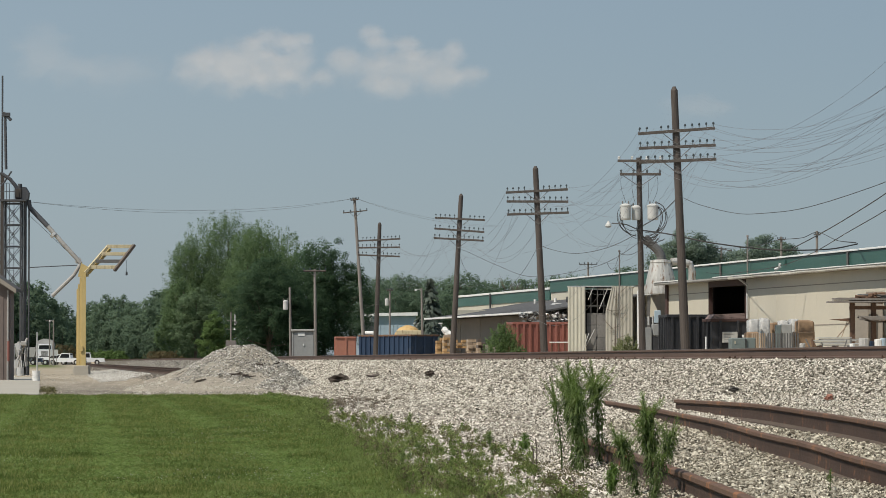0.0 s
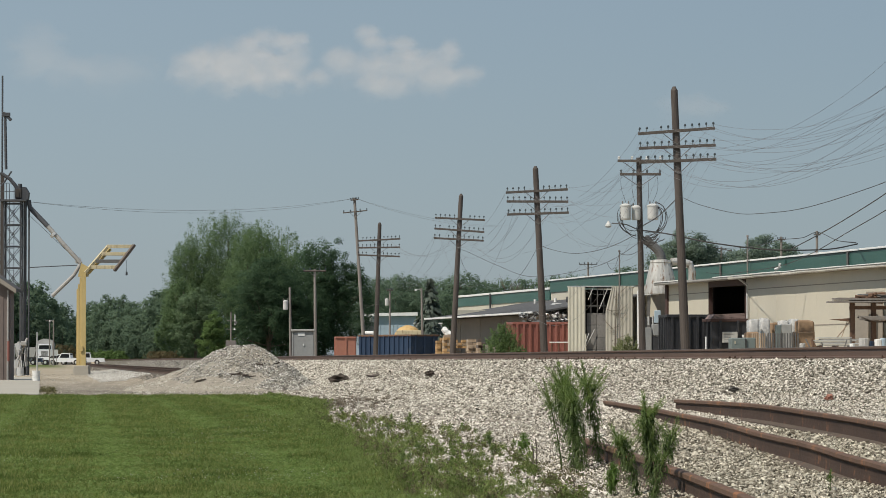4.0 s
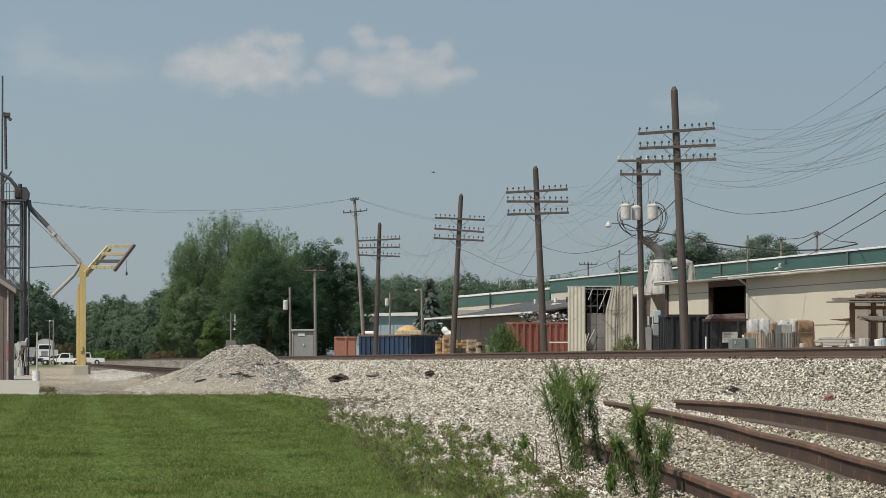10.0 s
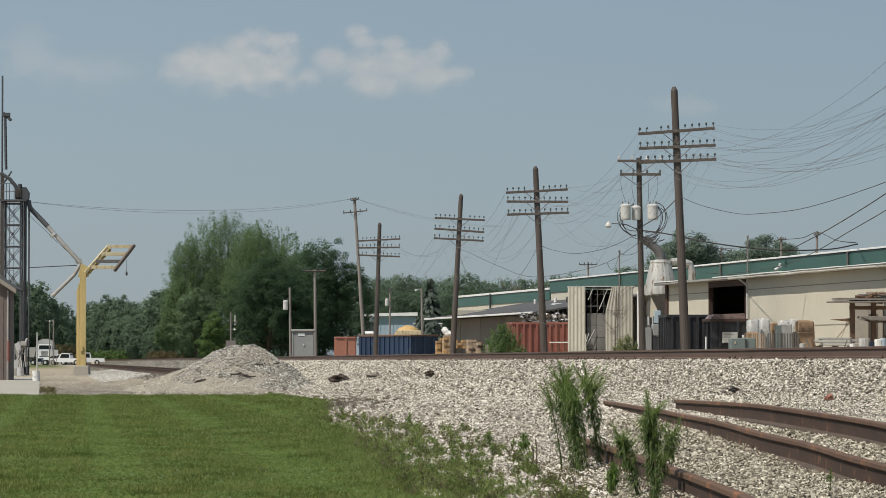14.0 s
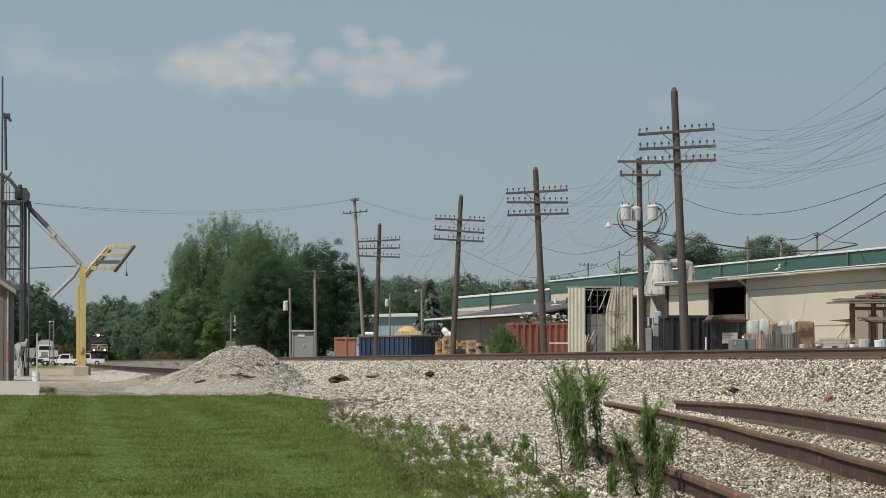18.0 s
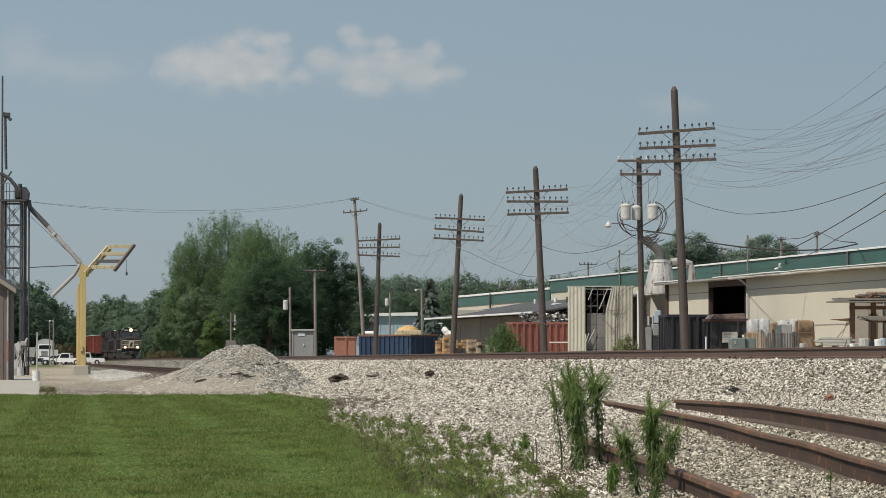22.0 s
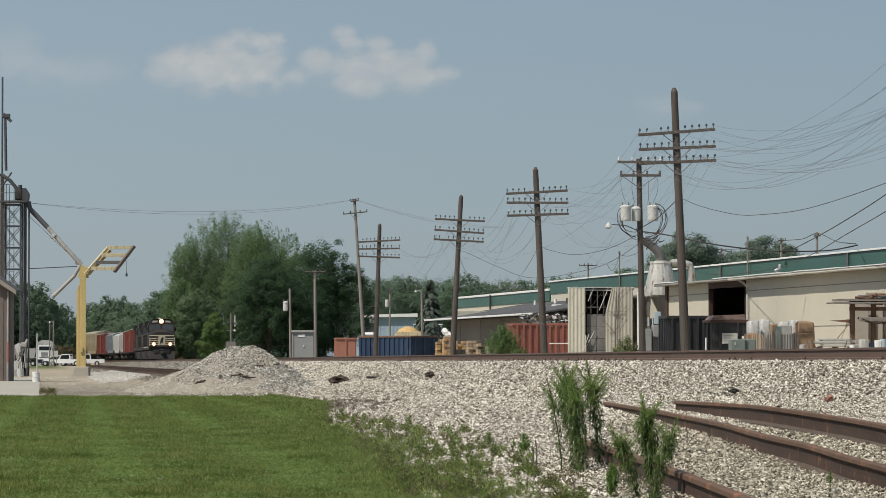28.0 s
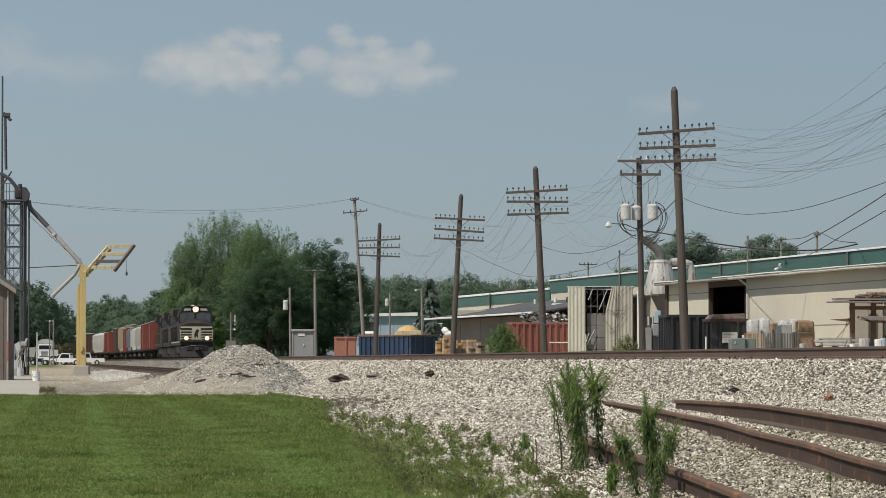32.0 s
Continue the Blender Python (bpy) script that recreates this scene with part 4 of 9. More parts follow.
part("lamp", rod((0.25, -0.1, 3.25 - 0.3), (0.25, 0.05, 3.25 - 0.3), 0.07, n=12), M_WHITE, sg)
part("lamp", rod((0.34, -0.1, 3.72 - 0.3), (0.34, 0.05, 3.72 - 0.3), 0.1, n=12), M_IRON, sg)
part("junction_box", box(-0.35, 0.35, -0.2, 0.2, 2.06 - 0.3, 2.46 - 0.3, 0.02), M_POLE_GREY, sg)

# ---- service cables ----
cab = thing("service_cables", "heavy black twisted service cables between poles and warehouse", "cables")


def cable(name, points, r):
    """A hanging cable through the given points, eased into a curve."""
    pts = [Vector(p) for p in points]
    out = []
    for i in range(len(pts) - 1):
        p0, p1, p2, p3 = pts[max(i - 1, 0)], pts[i], pts[i + 1], pts[min(i + 2, len(pts) - 1)]
        for k in range(8):
            t = k / 8
            out.append(0.5 * (2 * p1 + (p2 - p0) * t + (2 * p0 - 5 * p1 + 4 * p2 - p3) * t * t + (3 * p1 - p0 - 3 * p2 + p3) * t ** 3))
    out.append(pts[-1])
    part(name, hose(out, r, 6), M_WIRE, cab)


cable("cable", ((8.73, 160.0, 6.77), (9.76, 159.0, 6.59), (11.66, 158.0, 6.16), (13.62, 158.0, 5.91), (15.09, 158.0, 5.84), (16.91, 159.0, 5.92), (18.32, 161.0, 6.21)), 0.03)
cable("cable", ((9.45, 160.0, 6.62), (9.08, 160.0, 6.22), (8.93, 160.0, 5.98)), 0.022)
cable("cable", ((9.29, 143.0, 7.51), (9.83, 139.0, 6.99), (10.56, 132.0, 6.40), (11.05, 127.0, 6.18), (11.82, 118.0, 6.02), (12.76, 105.0, 6.20), (13.14, 99.0, 6.48)), 0.011)
cable("cable", ((12.42, 130.0, 5.03), (12.60, 122.0, 5.28), (12.65, 114.0, 5.51), (12.88, 106.0, 5.91), (13.01, 98.0, 6.35)), 0.016)
cable("cable", ((13.44, 168.0, 5.08), (13.49, 146.0, 4.84), (13.22, 130.0, 4.91), (13.10, 118.0, 5.20), (13.13, 108.0, 5.51), (13.27, 100.0, 5.91)), 0.014)
cable("cable", ((12.28, 170.0, 5.15), (13.44, 168.0, 5.02)), 0.012)
cable("cable", ((9.22, 143.0, 7.45), (8.98, 152.0, 7.07), (8.76, 160.0, 6.97)), 0.02)
cable("cable", ((4.69, 179.0, 6.84), (5.10, 177.0, 6.50), (6.29, 172.0, 6.11), (7.62, 166.0, 6.24), (8.71, 160.0, 6.72)), 0.011)
cable("cable", ((4.61, 179.0, 6.56), (4.12, 182.0, 5.67), (3.42, 190.0, 4.78)), 0.009)
cable("cable", ((0.89, 221.0, 7.85), (1.53, 215.0, 7.44), (2.98, 200.0, 6.28), (4.62, 185.0, 5.31), (7.27, 170.0, 5.49), (8.66, 160.0, 6.27)), 0.011)
cable("cable", ((0.93, 221.0, 7.68), (1.33, 225.0, 6.76), (2.01, 232.0, 5.86)), 0.012)
cable("cable", ((30.49, 330.0, 12.03), (32.54, 330.0, 12.18), (33.92, 330.0, 12.69), (32.37, 300.0, 10.98), (18.70, 165.0, 6.39)), 0.03)
cable("cable", ((32.10, 420.0, 13.98), (32.17, 380.0, 12.93), (30.60, 330.0, 12.03)), 0.03)

# the long twin line from the elevator to the tall power pole
twin = thing("overhead_line", "pair of thin wires spanning from elevator to power pole", "wires")
for k in (0, 0.18):
    part("wire", hose(sagging((-24.53, 215.0, 10.44), (-7.26, 300.0, 14.43), 0.75 + k, 24), 0.008, 4), M_WIRE_OLD, twin)
    part("wire", hose(sagging((-7.26, 300.0, 14.43), (7.19, 400.0, 15.85), 0.6 + k, 12), 0.008, 4), M_WIRE_OLD, twin)

# ---- trees ----
def crown_mesh(name, h, w, d, clumps, leaves, size, seed, material, base=0.15, spire=0.0, taper=0.0, drop=0.0, upswept=0.0):
    """Leaves in many loose clumps that fill an uneven crown h high, w wide, d deep, standing on the ground."""
    rng = np.random.default_rng(seed)
    th, u = rng.uniform(0, 2 * np.pi, clumps), rng.uniform(-1, 1, clumps)
    rr = rng.uniform(0.3, 1.0, clumps) ** 0.4
    inner = np.arange(clumps) % 3 == 0
    rr = np.where(inner, rr * rng.uniform(0.25, 0.8, clumps), rr)
    zc = u * rr
    ring = np.sqrt(np.maximum(rr ** 2 - zc ** 2, 0))
    hz = (1 - base) * h
    cz = base * h + hz * (zc * 0.5 + 0.5)
    narrow = 1 - taper * np.clip((zc + 0.2), 0, 1)
    if spire:
        narrow = narrow * (1 - 0.92 * (cz - base * h) / hz) * 1.4
    lob = 1 + 0.12 * np.sin(th * 3 + seed) + 0.1 * np.sin(th * 5 + 2 * seed + zc * 4)
    c = np.stack((ring * np.cos(th) * w / 2 * lob * narrow, ring * np.sin(th) * d / 2 * lob * narrow, cz), -1)
    cr = rng.uniform(0.045, 0.10, clumps) * (w + h) / 2 * (1.0 if clumps < 400 else 0.85) * np.where(inner, 1.5, 1.0)
    per = leaves // clumps
    ci = np.repeat(np.arange(clumps), per)
    n = len(ci)
    dv = rng.normal(0, 1, (n, 3))
    dv /= np.linalg.norm(dv, axis=1)[:, None]
    off = dv * (cr[ci] * rng.uniform(0.25, 1.0, n) ** 0.6)[:, None] * np.array((1, 1, 0.75 if not spire else 0.3))
    if upswept:
        # each clump is a plume that points up and outwards, thin at its tip
        axis = c * np.array((1 / w, 1 / d, 0)) * 1.3 + rng.normal(0, 0.2, (clumps, 3)) + np.array((0, 0, 1.0))
        axis /= np.linalg.norm(axis, axis=1)[:, None]
        f = rng.uniform(-0.6, 1.0, n)
        off = off * (0.95 - 0.7 * np.clip(f, 0, 1))[:, None] + axis[ci] * (f * cr[ci] * upswept)[:, None]
    p = c[ci] + off
    p[:, 2] -= drop * np.linalg.norm(p[:, :2] / (w / 2), axis=1) ** 2
    p[:, 2] = np.maximum(p[:, 2], 0.1)
    # a leaf card leans outwards and up
    nrm = dv * 0.9 + np.array((0, 0, 0.75)) + rng.normal(0, 0.35, (n, 3))
    nrm /= np.linalg.norm(nrm, axis=1)[:, None]
    t1 = np.cross(nrm, rng.normal(0, 1, (n, 3)))
    t1 /= np.linalg.norm(t1, axis=1)[:, None]
    t2 = np.cross(nrm, t1)
    s = size * rng.uniform(0.6, 1.4, n)
    a, b = t1 * s[:, None], t2 * (s * rng.uniform(0.45, 0.8, n))[:, None]
    v = np.stack((p - a, p - b, p + a * 1.1, p + b), 1).reshape(-1, 3)
    f = np.arange(4 * n).reshape(-1, 4)
    me = mesh_from(name, v, f, material)
    # light falls on whole clumps, not on each leaf by itself
    mid = np.array((0, 0, base * h + hz * 0.4))
    out = (p - mid) / np.array((w / 2, d / 2, hz / 2))
    out /= np.linalg.norm(out, axis=1)[:, None] + 1e-6
    soft = 0.55 * dv + 0.55 * out + 0.35 * nrm + np.array((0, 0, 0.25))
    soft /= np.linalg.norm(soft, axis=1)[:, None]
    me.normals_split_custom_set_from_vertices(np.repeat(soft, 4, axis=0).tolist())
    return me, c


def tree(x, y, z, h, w, seed, material, label, clumps=90, leaves=5200, size=0.3, base=0.14, spire=0.0, taper=0.25, depth=0.8, category="tree", drop=0.0, upswept=0.0, fine=1.0):
    t = thing("tree" if category == "tree" else "shrub", label, category, x, y, z)
    me, c = crown_mesh("crown", h, w, w * depth, int(clumps * 2.2), int(leaves * 3.3 * fine), size * 0.5 / fine ** 0.5, seed, material, base, spire, taper, drop, upswept)
    trunk = rod((0, 0, -0.2), (0.02 * h, 0, h * 0.5), h * 0.022, h * 0.012, 8)
    rod((0.02 * h, 0, h * 0.5), (0.01 * h, 0, h * 0.85), h * 0.012, h * 0.004, 6, bm=trunk)
    part("trunk", trunk, M_BARK, t)
    limbs = bmesh.new()
    for k in range(0, len(c), max(len(c) // 14, 1)):
        a = Vector((0.01 * h, 0, h * (0.18 + 0.4 * ((k * 7) % 10) / 10)))
        rod(a, a.lerp(Vector(c[k]), 0.9), h * 0.007, h * 0.002, 5, bm=limbs, caps=False)
    part("limb", limbs, M_BARK, t)
    ob = new("crown", me)
    ob.parent = t
    return t


tree(-29.0, 488, 0.4, 20.0, 15.4, 4, M_LEAF_A, "tall pale green cottonwood with loose upswept crown", 480, 26000, 0.17, 0.06, taper=0.2, upswept=1.15)
tree(-22.3, 440, 0.4, 16.8, 10.0, 9, M_LEAF_A, "pale green cottonwood with thin upper twigs", 280, 14000, 0.17, 0.08, taper=0.25, upswept=1.2)
tree(-23.6, 484, 0.4, 18.9, 12.0, 6, M_LEAF_A, "pale green cottonwood beside a taller one", 340, 18000, 0.17, 0.05, taper=0.0, upswept=1.1)
tree(-34.0, 490, 0.4, 17.6, 7.6, 7, M_LEAF_A, "pale green cottonwood on the wood's corner", 260, 13000, 0.17, 0.04, taper=0.2, upswept=1.1)
tree(-13.30, 405, 0.4, 14.45, 10.6, 14, M_LEAF_B, "dense dark green maple with spreading crown", 340, 21000, 0.17, 0.03, taper=0.1)
tree(-19.10, 398, 0.4, 12.2, 9.4, 17, M_LEAF_B, "dark green maple beside a railway", 260, 15000, 0.17, 0.02, taper=0.15)
tree(-16.0, 400, 0.4, 9.0, 9.6, 18, M_LEAF_B, "low dark maple filling the gap between others", 180, 9000, 0.17, 0.0, taper=0.05)
tree(-33.9, 475, 0.4, 11.4, 8.6, 21, M_LEAF_A, "mid green tree on a wood's edge", 110, 7000, 0.23, 0.03, upswept=1.2)
tree(-28.9, 425, 0.4, 9.3, 6.2, 27, M_LEAF_D, "pale grey-green round tree behind the line", 80, 5200, 0.2, 0.03)
tree(-24.1, 385, 0.4, 5.7, 3.5, 25, M_LEAF_Y, "bright green young tree by the crossing", 70, 4400, 0.16, 0.03)
tree(-27.84, 450, 0.4, 3.907, 6.977, 26, M_LEAF_B, "dark undergrowth bush beside the line", 60, 4000, 0.2, 0.0, category="shrub")
tree(-18.77, 445, 0.4, 15.0, 9.4, 19, M_LEAF_A, "mid green cottonwood between taller trees", 240, 11000, 0.18, 0.05, taper=0.15, upswept=1.1)
for x, y, w, seed in ((-63.4, 660, 8.0, 91), (-59.0, 655, 8.0, 92), (-54.0, 640, 8.0, 93), (-47.3, 600, 7.0, 94)):
    tree(x, y, 0.6, 2.5, w, seed, M_LEAF_Y, "rank green grass and nettles on the bank", 60, 2600, 0.2, 0.0, category="shrub", taper=0.0)
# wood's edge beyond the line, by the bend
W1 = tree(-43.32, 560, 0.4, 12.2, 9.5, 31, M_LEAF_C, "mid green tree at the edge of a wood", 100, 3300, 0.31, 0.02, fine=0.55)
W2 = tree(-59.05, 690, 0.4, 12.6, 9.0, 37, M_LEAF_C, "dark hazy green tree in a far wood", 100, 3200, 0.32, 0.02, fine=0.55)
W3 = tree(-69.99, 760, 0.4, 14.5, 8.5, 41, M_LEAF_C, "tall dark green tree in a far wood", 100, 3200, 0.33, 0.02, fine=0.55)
for tag in (W1, W2, W3):
    tagged(tag, group="far wood")


def plant(src, x, y, z, scale, rz):
    c = copy_thing(src, pose(x, y, z, 0, 0, rz))
    c.scale = (scale, scale, scale)


# wood's edge along the bend
for src, (x, y, z, s), rz in (
        (W1, (-48.93, 600.0, 0.35, 0.771), 40), (W2, (-53.48, 640.0, 0.35, 0.832), 200), (W3, (-65.28, 740.0, 0.35, 0.971), 90), (W2, (-75.91, 800.0, 0.35, 1.144), 10), (W3, (-80.94, 830.0, 0.35, 0.968), 70),
        (W2, (-41.76, 560.0, 0.35, 0.873), 120), (W1, (-37.57, 520.0, 0.35, 0.973), 250), (W3, (-47.81, 600.0, 0.35, 0.777), 20), (W1, (-62.62, 700.0, 0.35, 0.890), 140), (W1, (-72.80, 780.0, 0.35, 1.035), 30),
        (W3, (-49.02, 640.0, 0.35, 0.915), 180), (W2, (-81.24, 820.0, 0.35, 1.000), 0), (W1, (-57.20, 660.0, 0.35, 0.759), 330), (W1, (-50.60, 600.0, 0.35, 0.504), 100), (W2, (-64.47, 700.0, 0.35, 0.603), 220), (W1, (-42.61, 540.0, 0.35, 0.494), 15),
        (W2, (-39.52, 540.0, 0.35, 0.578), 300), (W1, (-34.03, 500.0, 0.35, 0.557), 77)):
    plant(src, x, y, z, s, rz)
# the trees behind the elevator
for src, (x, y, z, s), rz in (
        (W3, (-71.26, 600.0, 0.35, 0.970), 15), (W2, (-71.04, 620.0, 0.35, 1.189), 100), (W3, (-70.85, 640.0, 0.35, 1.017), 200), (W1, (-70.20, 660.0, 0.35, 0.884), 60), (W1, (-74.79, 600.0, 0.35, 1.190), 0), (W2, (-68.56, 668.0, 0.35, 0.661), 300),
        (W2, (-70.98, 655.0, 0.35, 1.011), 20), (W1, (-68.47, 610.0, 0.35, 0.899), 190), (W1, (-66.68, 640.0, 0.35, 0.575), 140), (W2, (-71.31, 610.0, 0.35, 0.871), 260), (W3, (-71.89, 690.0, 0.35, 0.813), 33)):
    plant(src, x, y, z, s, rz)
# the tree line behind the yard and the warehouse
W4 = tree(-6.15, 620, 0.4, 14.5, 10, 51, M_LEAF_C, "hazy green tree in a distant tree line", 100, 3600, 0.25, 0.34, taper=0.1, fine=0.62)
tagged(W4, group="distant tree line")
for (x, y, z, s), rz in (
        ((-12.28, 600.0, 0.35, 1.034), 30), ((-10.32, 640.0, 0.35, 1.065), 90), ((-7.31, 620.0, 0.35, 1.086), 310), ((-3.93, 650.0, 0.35, 1.095), 200), ((-0.37, 600.0, 0.35, 0.989), 150), ((2.69, 560.0, 0.35, 1.010), 300), ((-7.29, 560.0, 0.35, 0.818), 250), ((5.76, 640.0, 0.35, 1.051), 45),
        ((9.12, 700.0, 0.35, 1.108), 100), ((13.88, 740.0, 0.35, 1.232), 10), ((18.38, 760.0, 0.35, 1.256), 220), ((22.51, 760.0, 0.35, 1.240), 60), ((25.13, 740.0, 0.35, 1.287), 180), ((29.13, 720.0, 0.35, 1.223), 20), ((33.39, 740.0, 0.35, 1.208), 120),
        ((32.15, 640.0, 0.35, 1.216), 270), ((37.01, 700.0, 0.35, 1.250), 0), ((-15.76, 620.0, 0.35, 1.033), 110), ((-4.69, 560.0, 0.35, 0.788), 330), ((-1.24, 570.0, 0.35, 0.771), 75), ((39.72, 700.0, 0.35, 1.235), 140), ((1.34, 540.0, 0.35, 0.791), 15), ((-10.38, 540.0, 0.35, 0.733), 205)):
    plant(W4, x, y, z, s, rz)
W5 = tree(28.07, 420, 0.35, 15.6, 7.6, 53, M_LEAF_E, "green tree behind the warehouse roof, haze put into its leaf colour", 120, 6500, 0.24, 0.5, taper=0.0, fine=1.1)
tagged(W5, group="trees behind the warehouse")
for (x, y, z, s), rz in (
        ((27.07, 430.0, 0.35, 0.93), 200), ((30.05, 425.0, 0.35, 0.92), 10), ((37.87, 430.0, 0.35, 0.99), 130), ((39.20, 470.0, 0.35, 0.94), 30), ((41.58, 450.0, 0.35, 0.99), 300), ((35.27, 470.0, 0.35, 0.92), 111), ((38.10, 480.0, 0.35, 0.97), 260), ((48.37, 500.0, 0.35, 1.0), 60)):
    plant(W5, x, y, z, s, rz)


def spruce(x, y, z, h, w, seed, label):
    """Tiers of drooping boughs round a straight trunk."""
    rng = random.Random(seed)
    t = thing("spruce", label, "tree", x, y, z)
    part("trunk", rod((0, 0, -0.2), (0, 0, h * 0.97), 0.16, 0.02, 8), M_BARK, t)
    tiers = 15
    for k in range(tiers):
        f = (k + 0.5) / tiers
        r = w / 2 * (1 - f) ** 0.72 + 0.12
        vs, fs, ns = [], [], []
        for j in range(int(12 + 14 * (1 - f))):
            a = rng.uniform(0, 6.28)
            reach = r * rng.uniform(0.75, 1.12)
            zb = h * (0.05 + 0.93 * f) + rng.uniform(-0.3, 0.3)
            for q in range(70):
                u = rng.random() ** 0.7
                p = Vector((math.cos(a) * reach * u, math.sin(a) * reach * u, zb - 0.42 * reach * u * u + 0.06 * u))
                side = Vector((-math.sin(a), math.cos(a), 0))
                p += side * rng.gauss(0, 0.1) * reach * (1.2 - u) + Vector((0, 0, -rng.random() * 0.16))
                outward = Vector((math.cos(a) + rng.gauss(0, 0.5), math.sin(a) + rng.gauss(0, 0.5), 0.35))
                d = (Vector((0.5 * math.cos(a), 0.5 * math.sin(a), -0.8)) + side * rng.uniform(-0.8, 0.8)).normalized() * rng.uniform(0.14, 0.26)
                e = d.cross(outward).normalized() * 0.085
                n0 = len(vs)
                vs += [p - e, p + d, p + e, p - d * 0.4]
                fs.append((n0, n0 + 3, n0 + 2, n0 + 1))
                soft = Vector((math.cos(a), math.sin(a), 0.7 + rng.gauss(0, 0.3))).normalized()
                ns += [tuple(soft)] * 4
        me = mesh_from("bough_tier", np.array([tuple(v) for v in vs]), np.array(fs), M_LEAF_S)
        me.normals_split_custom_set_from_vertices(ns)
        o = new("bough_tier", me)
        o.parent = t
        tagged(o, "drooping blue-green boughs")


spruce(-1.30, 372, 0.4, 9.3, 5.0, 61, "blue-green spruce with layered drooping boughs")
tree(2.99, 182, 0.4, 2.35, 2.3, 67, M_LEAF_V, "feathery green bush grown beside the ballast", 90, 5200, 0.06, 0.0, category="shrub", taper=0.5, upswept=2.2)
tree(3.8, 178, 0.4, 1.3, 1.3, 68, M_LEAF_V, "low green bush beside the ballast", 50, 2200, 0.055, 0.0, category="shrub", taper=0.1)
tree(8.45, 168, 0.4, 1.75, 1.7, 71, M_BRUSH, "thin olive brush before a broken shed", 60, 3400, 0.05, 0.0, category="shrub", taper=0.4, upswept=1.6)
tree(9.20, 170, 0.4, 1.054, 0.791, 72, M_LEAF_W, "thin pale green brush by a pole", 20, 600, 0.07, 0.0, category="shrub", taper=0.3)
tree(-39.99, 520, 0.3, 2.3, 7, 81, M_DRY, "brown dry brush on a bank beside the line", 50, 2400, 0.13, 0.0, category="shrub", taper=0.2)
tree(-35.27, 470, 0.3, 2.0, 6, 82, M_DRY, "brown dry brush under trees", 40, 2000, 0.13, 0.0, category="shrub", taper=0.2)
tree(-62.70, 600, 0.4, 3.4, 7, 79, M_DRY, "brown dry scrub behind parked trucks", 50, 2400, 0.16, 0.0, category="shrub", taper=0.0)


def bare_tree(x, y, z, h, seed):
    """A leafless tree: a thin trunk, limbs and a fan of fine twigs."""
    rng = random.Random(seed)
    t = thing("bare_tree", "leafless grey tree with fine upswept twigs", "tree", x, y, z, group="leafless trees")
    part("trunk", rod((0, 0, -0.2), (0.02 * h, 0, 0.7 * h), 0.14, 0.05, 7), M_BARK, t)
    for k in range(7):
        f = 0.45 + 0.07 * k
        a = rng.uniform(0, 6.28)
        s = Vector((0.02 * h * f, 0, f * h * 0.78))
        e = s + Vector((math.cos(a), math.sin(a) * 0.5, rng.uniform(1.1, 2.0))) * h * rng.uniform(0.1, 0.16)
        limb = rod(s, e, 0.05, 0.025, 5)
        for j in range(9):
            q = s.lerp(e, rng.uniform(0.3, 1.0))
            b = a + rng.uniform(-1.2, 1.2)
            rod(q, q + Vector((math.cos(b), math.sin(b), rng.uniform(0.8, 2.2))) * h * rng.uniform(0.04, 0.1), 0.022, 0.008, 4, bm=limb, caps=False)
        part("limb", limb, M_BARK, t)


for ax, ay, d, seed in ((898, 492, 330, 1), (913, 484, 340, 2), (928, 490, 345, 3)):
    k = d / 6450
    bare_tree((ax - 784) * k, d, 0.45, (638.6 - ay) * k + 0.6, seed)

# ---- the warehouse: local x runs away along its wall, y out towards the railway ----
WH_X, WH_Y, WH_Z, WH_T = 17.96, 147.6, 0.45, 100.77


def ribs(parent, x0, x1, y, z0, z1, gap, material, depth=0.03):
    x = x0
    while x < x1:
        part("rib", box(x, x + 0.05, y, y + depth, z0, z1), material, parent)
        x += gap


wh = thing("warehouse", "long cream steel warehouse with green fascia and white roof edge", "warehouse", WH_X, WH_Y, WH_Z, WH_T)
MW = -5.9
part("wall", box(-40, 89.6, MW - 0.2, MW, -0.2, 5.02), M_CREAM, wh, "cream steel wall")
part("fascia", box(-40, 89.6, MW - 0.2, MW + 0.06, 5.02, 5.74), M_GREEN, wh, "dark green fascia band")
part("roof_edge", box(-40, 89.7, MW - 0.3, MW + 0.14, 5.76, 5.85, 0.01), M_WHITE, wh, "white roof edge")
part("roof", prism([(MW - 0.3, 5.82), (MW - 15, 6.5), (MW - 30, 5.8), (MW - 30, 5.7), (MW - 15, 6.4), (MW - 0.3, 5.72)], 0, -40, 89.6), M_ROOF, wh)
part("wall", box(-40, 89.6, MW - 30, MW - 29.8, -0.2, 5.74), M_CREAM, wh)
part("wall", box(89.4, 89.6, MW - 29.8, MW - 0.2, -0.2, 5.74), M_CREAM, wh)
part("wall", box(-40, -39.8, MW - 29.8, MW - 0.2, -0.2, 5.74), M_CREAM, wh)
for x in (-20, 2, 24, 47, 70):
    part("downpipe", rod((x, MW + 0.14, 4.4), (x, MW + 0.14, 5.75), 0.06, n=8), M_IRON, wh)
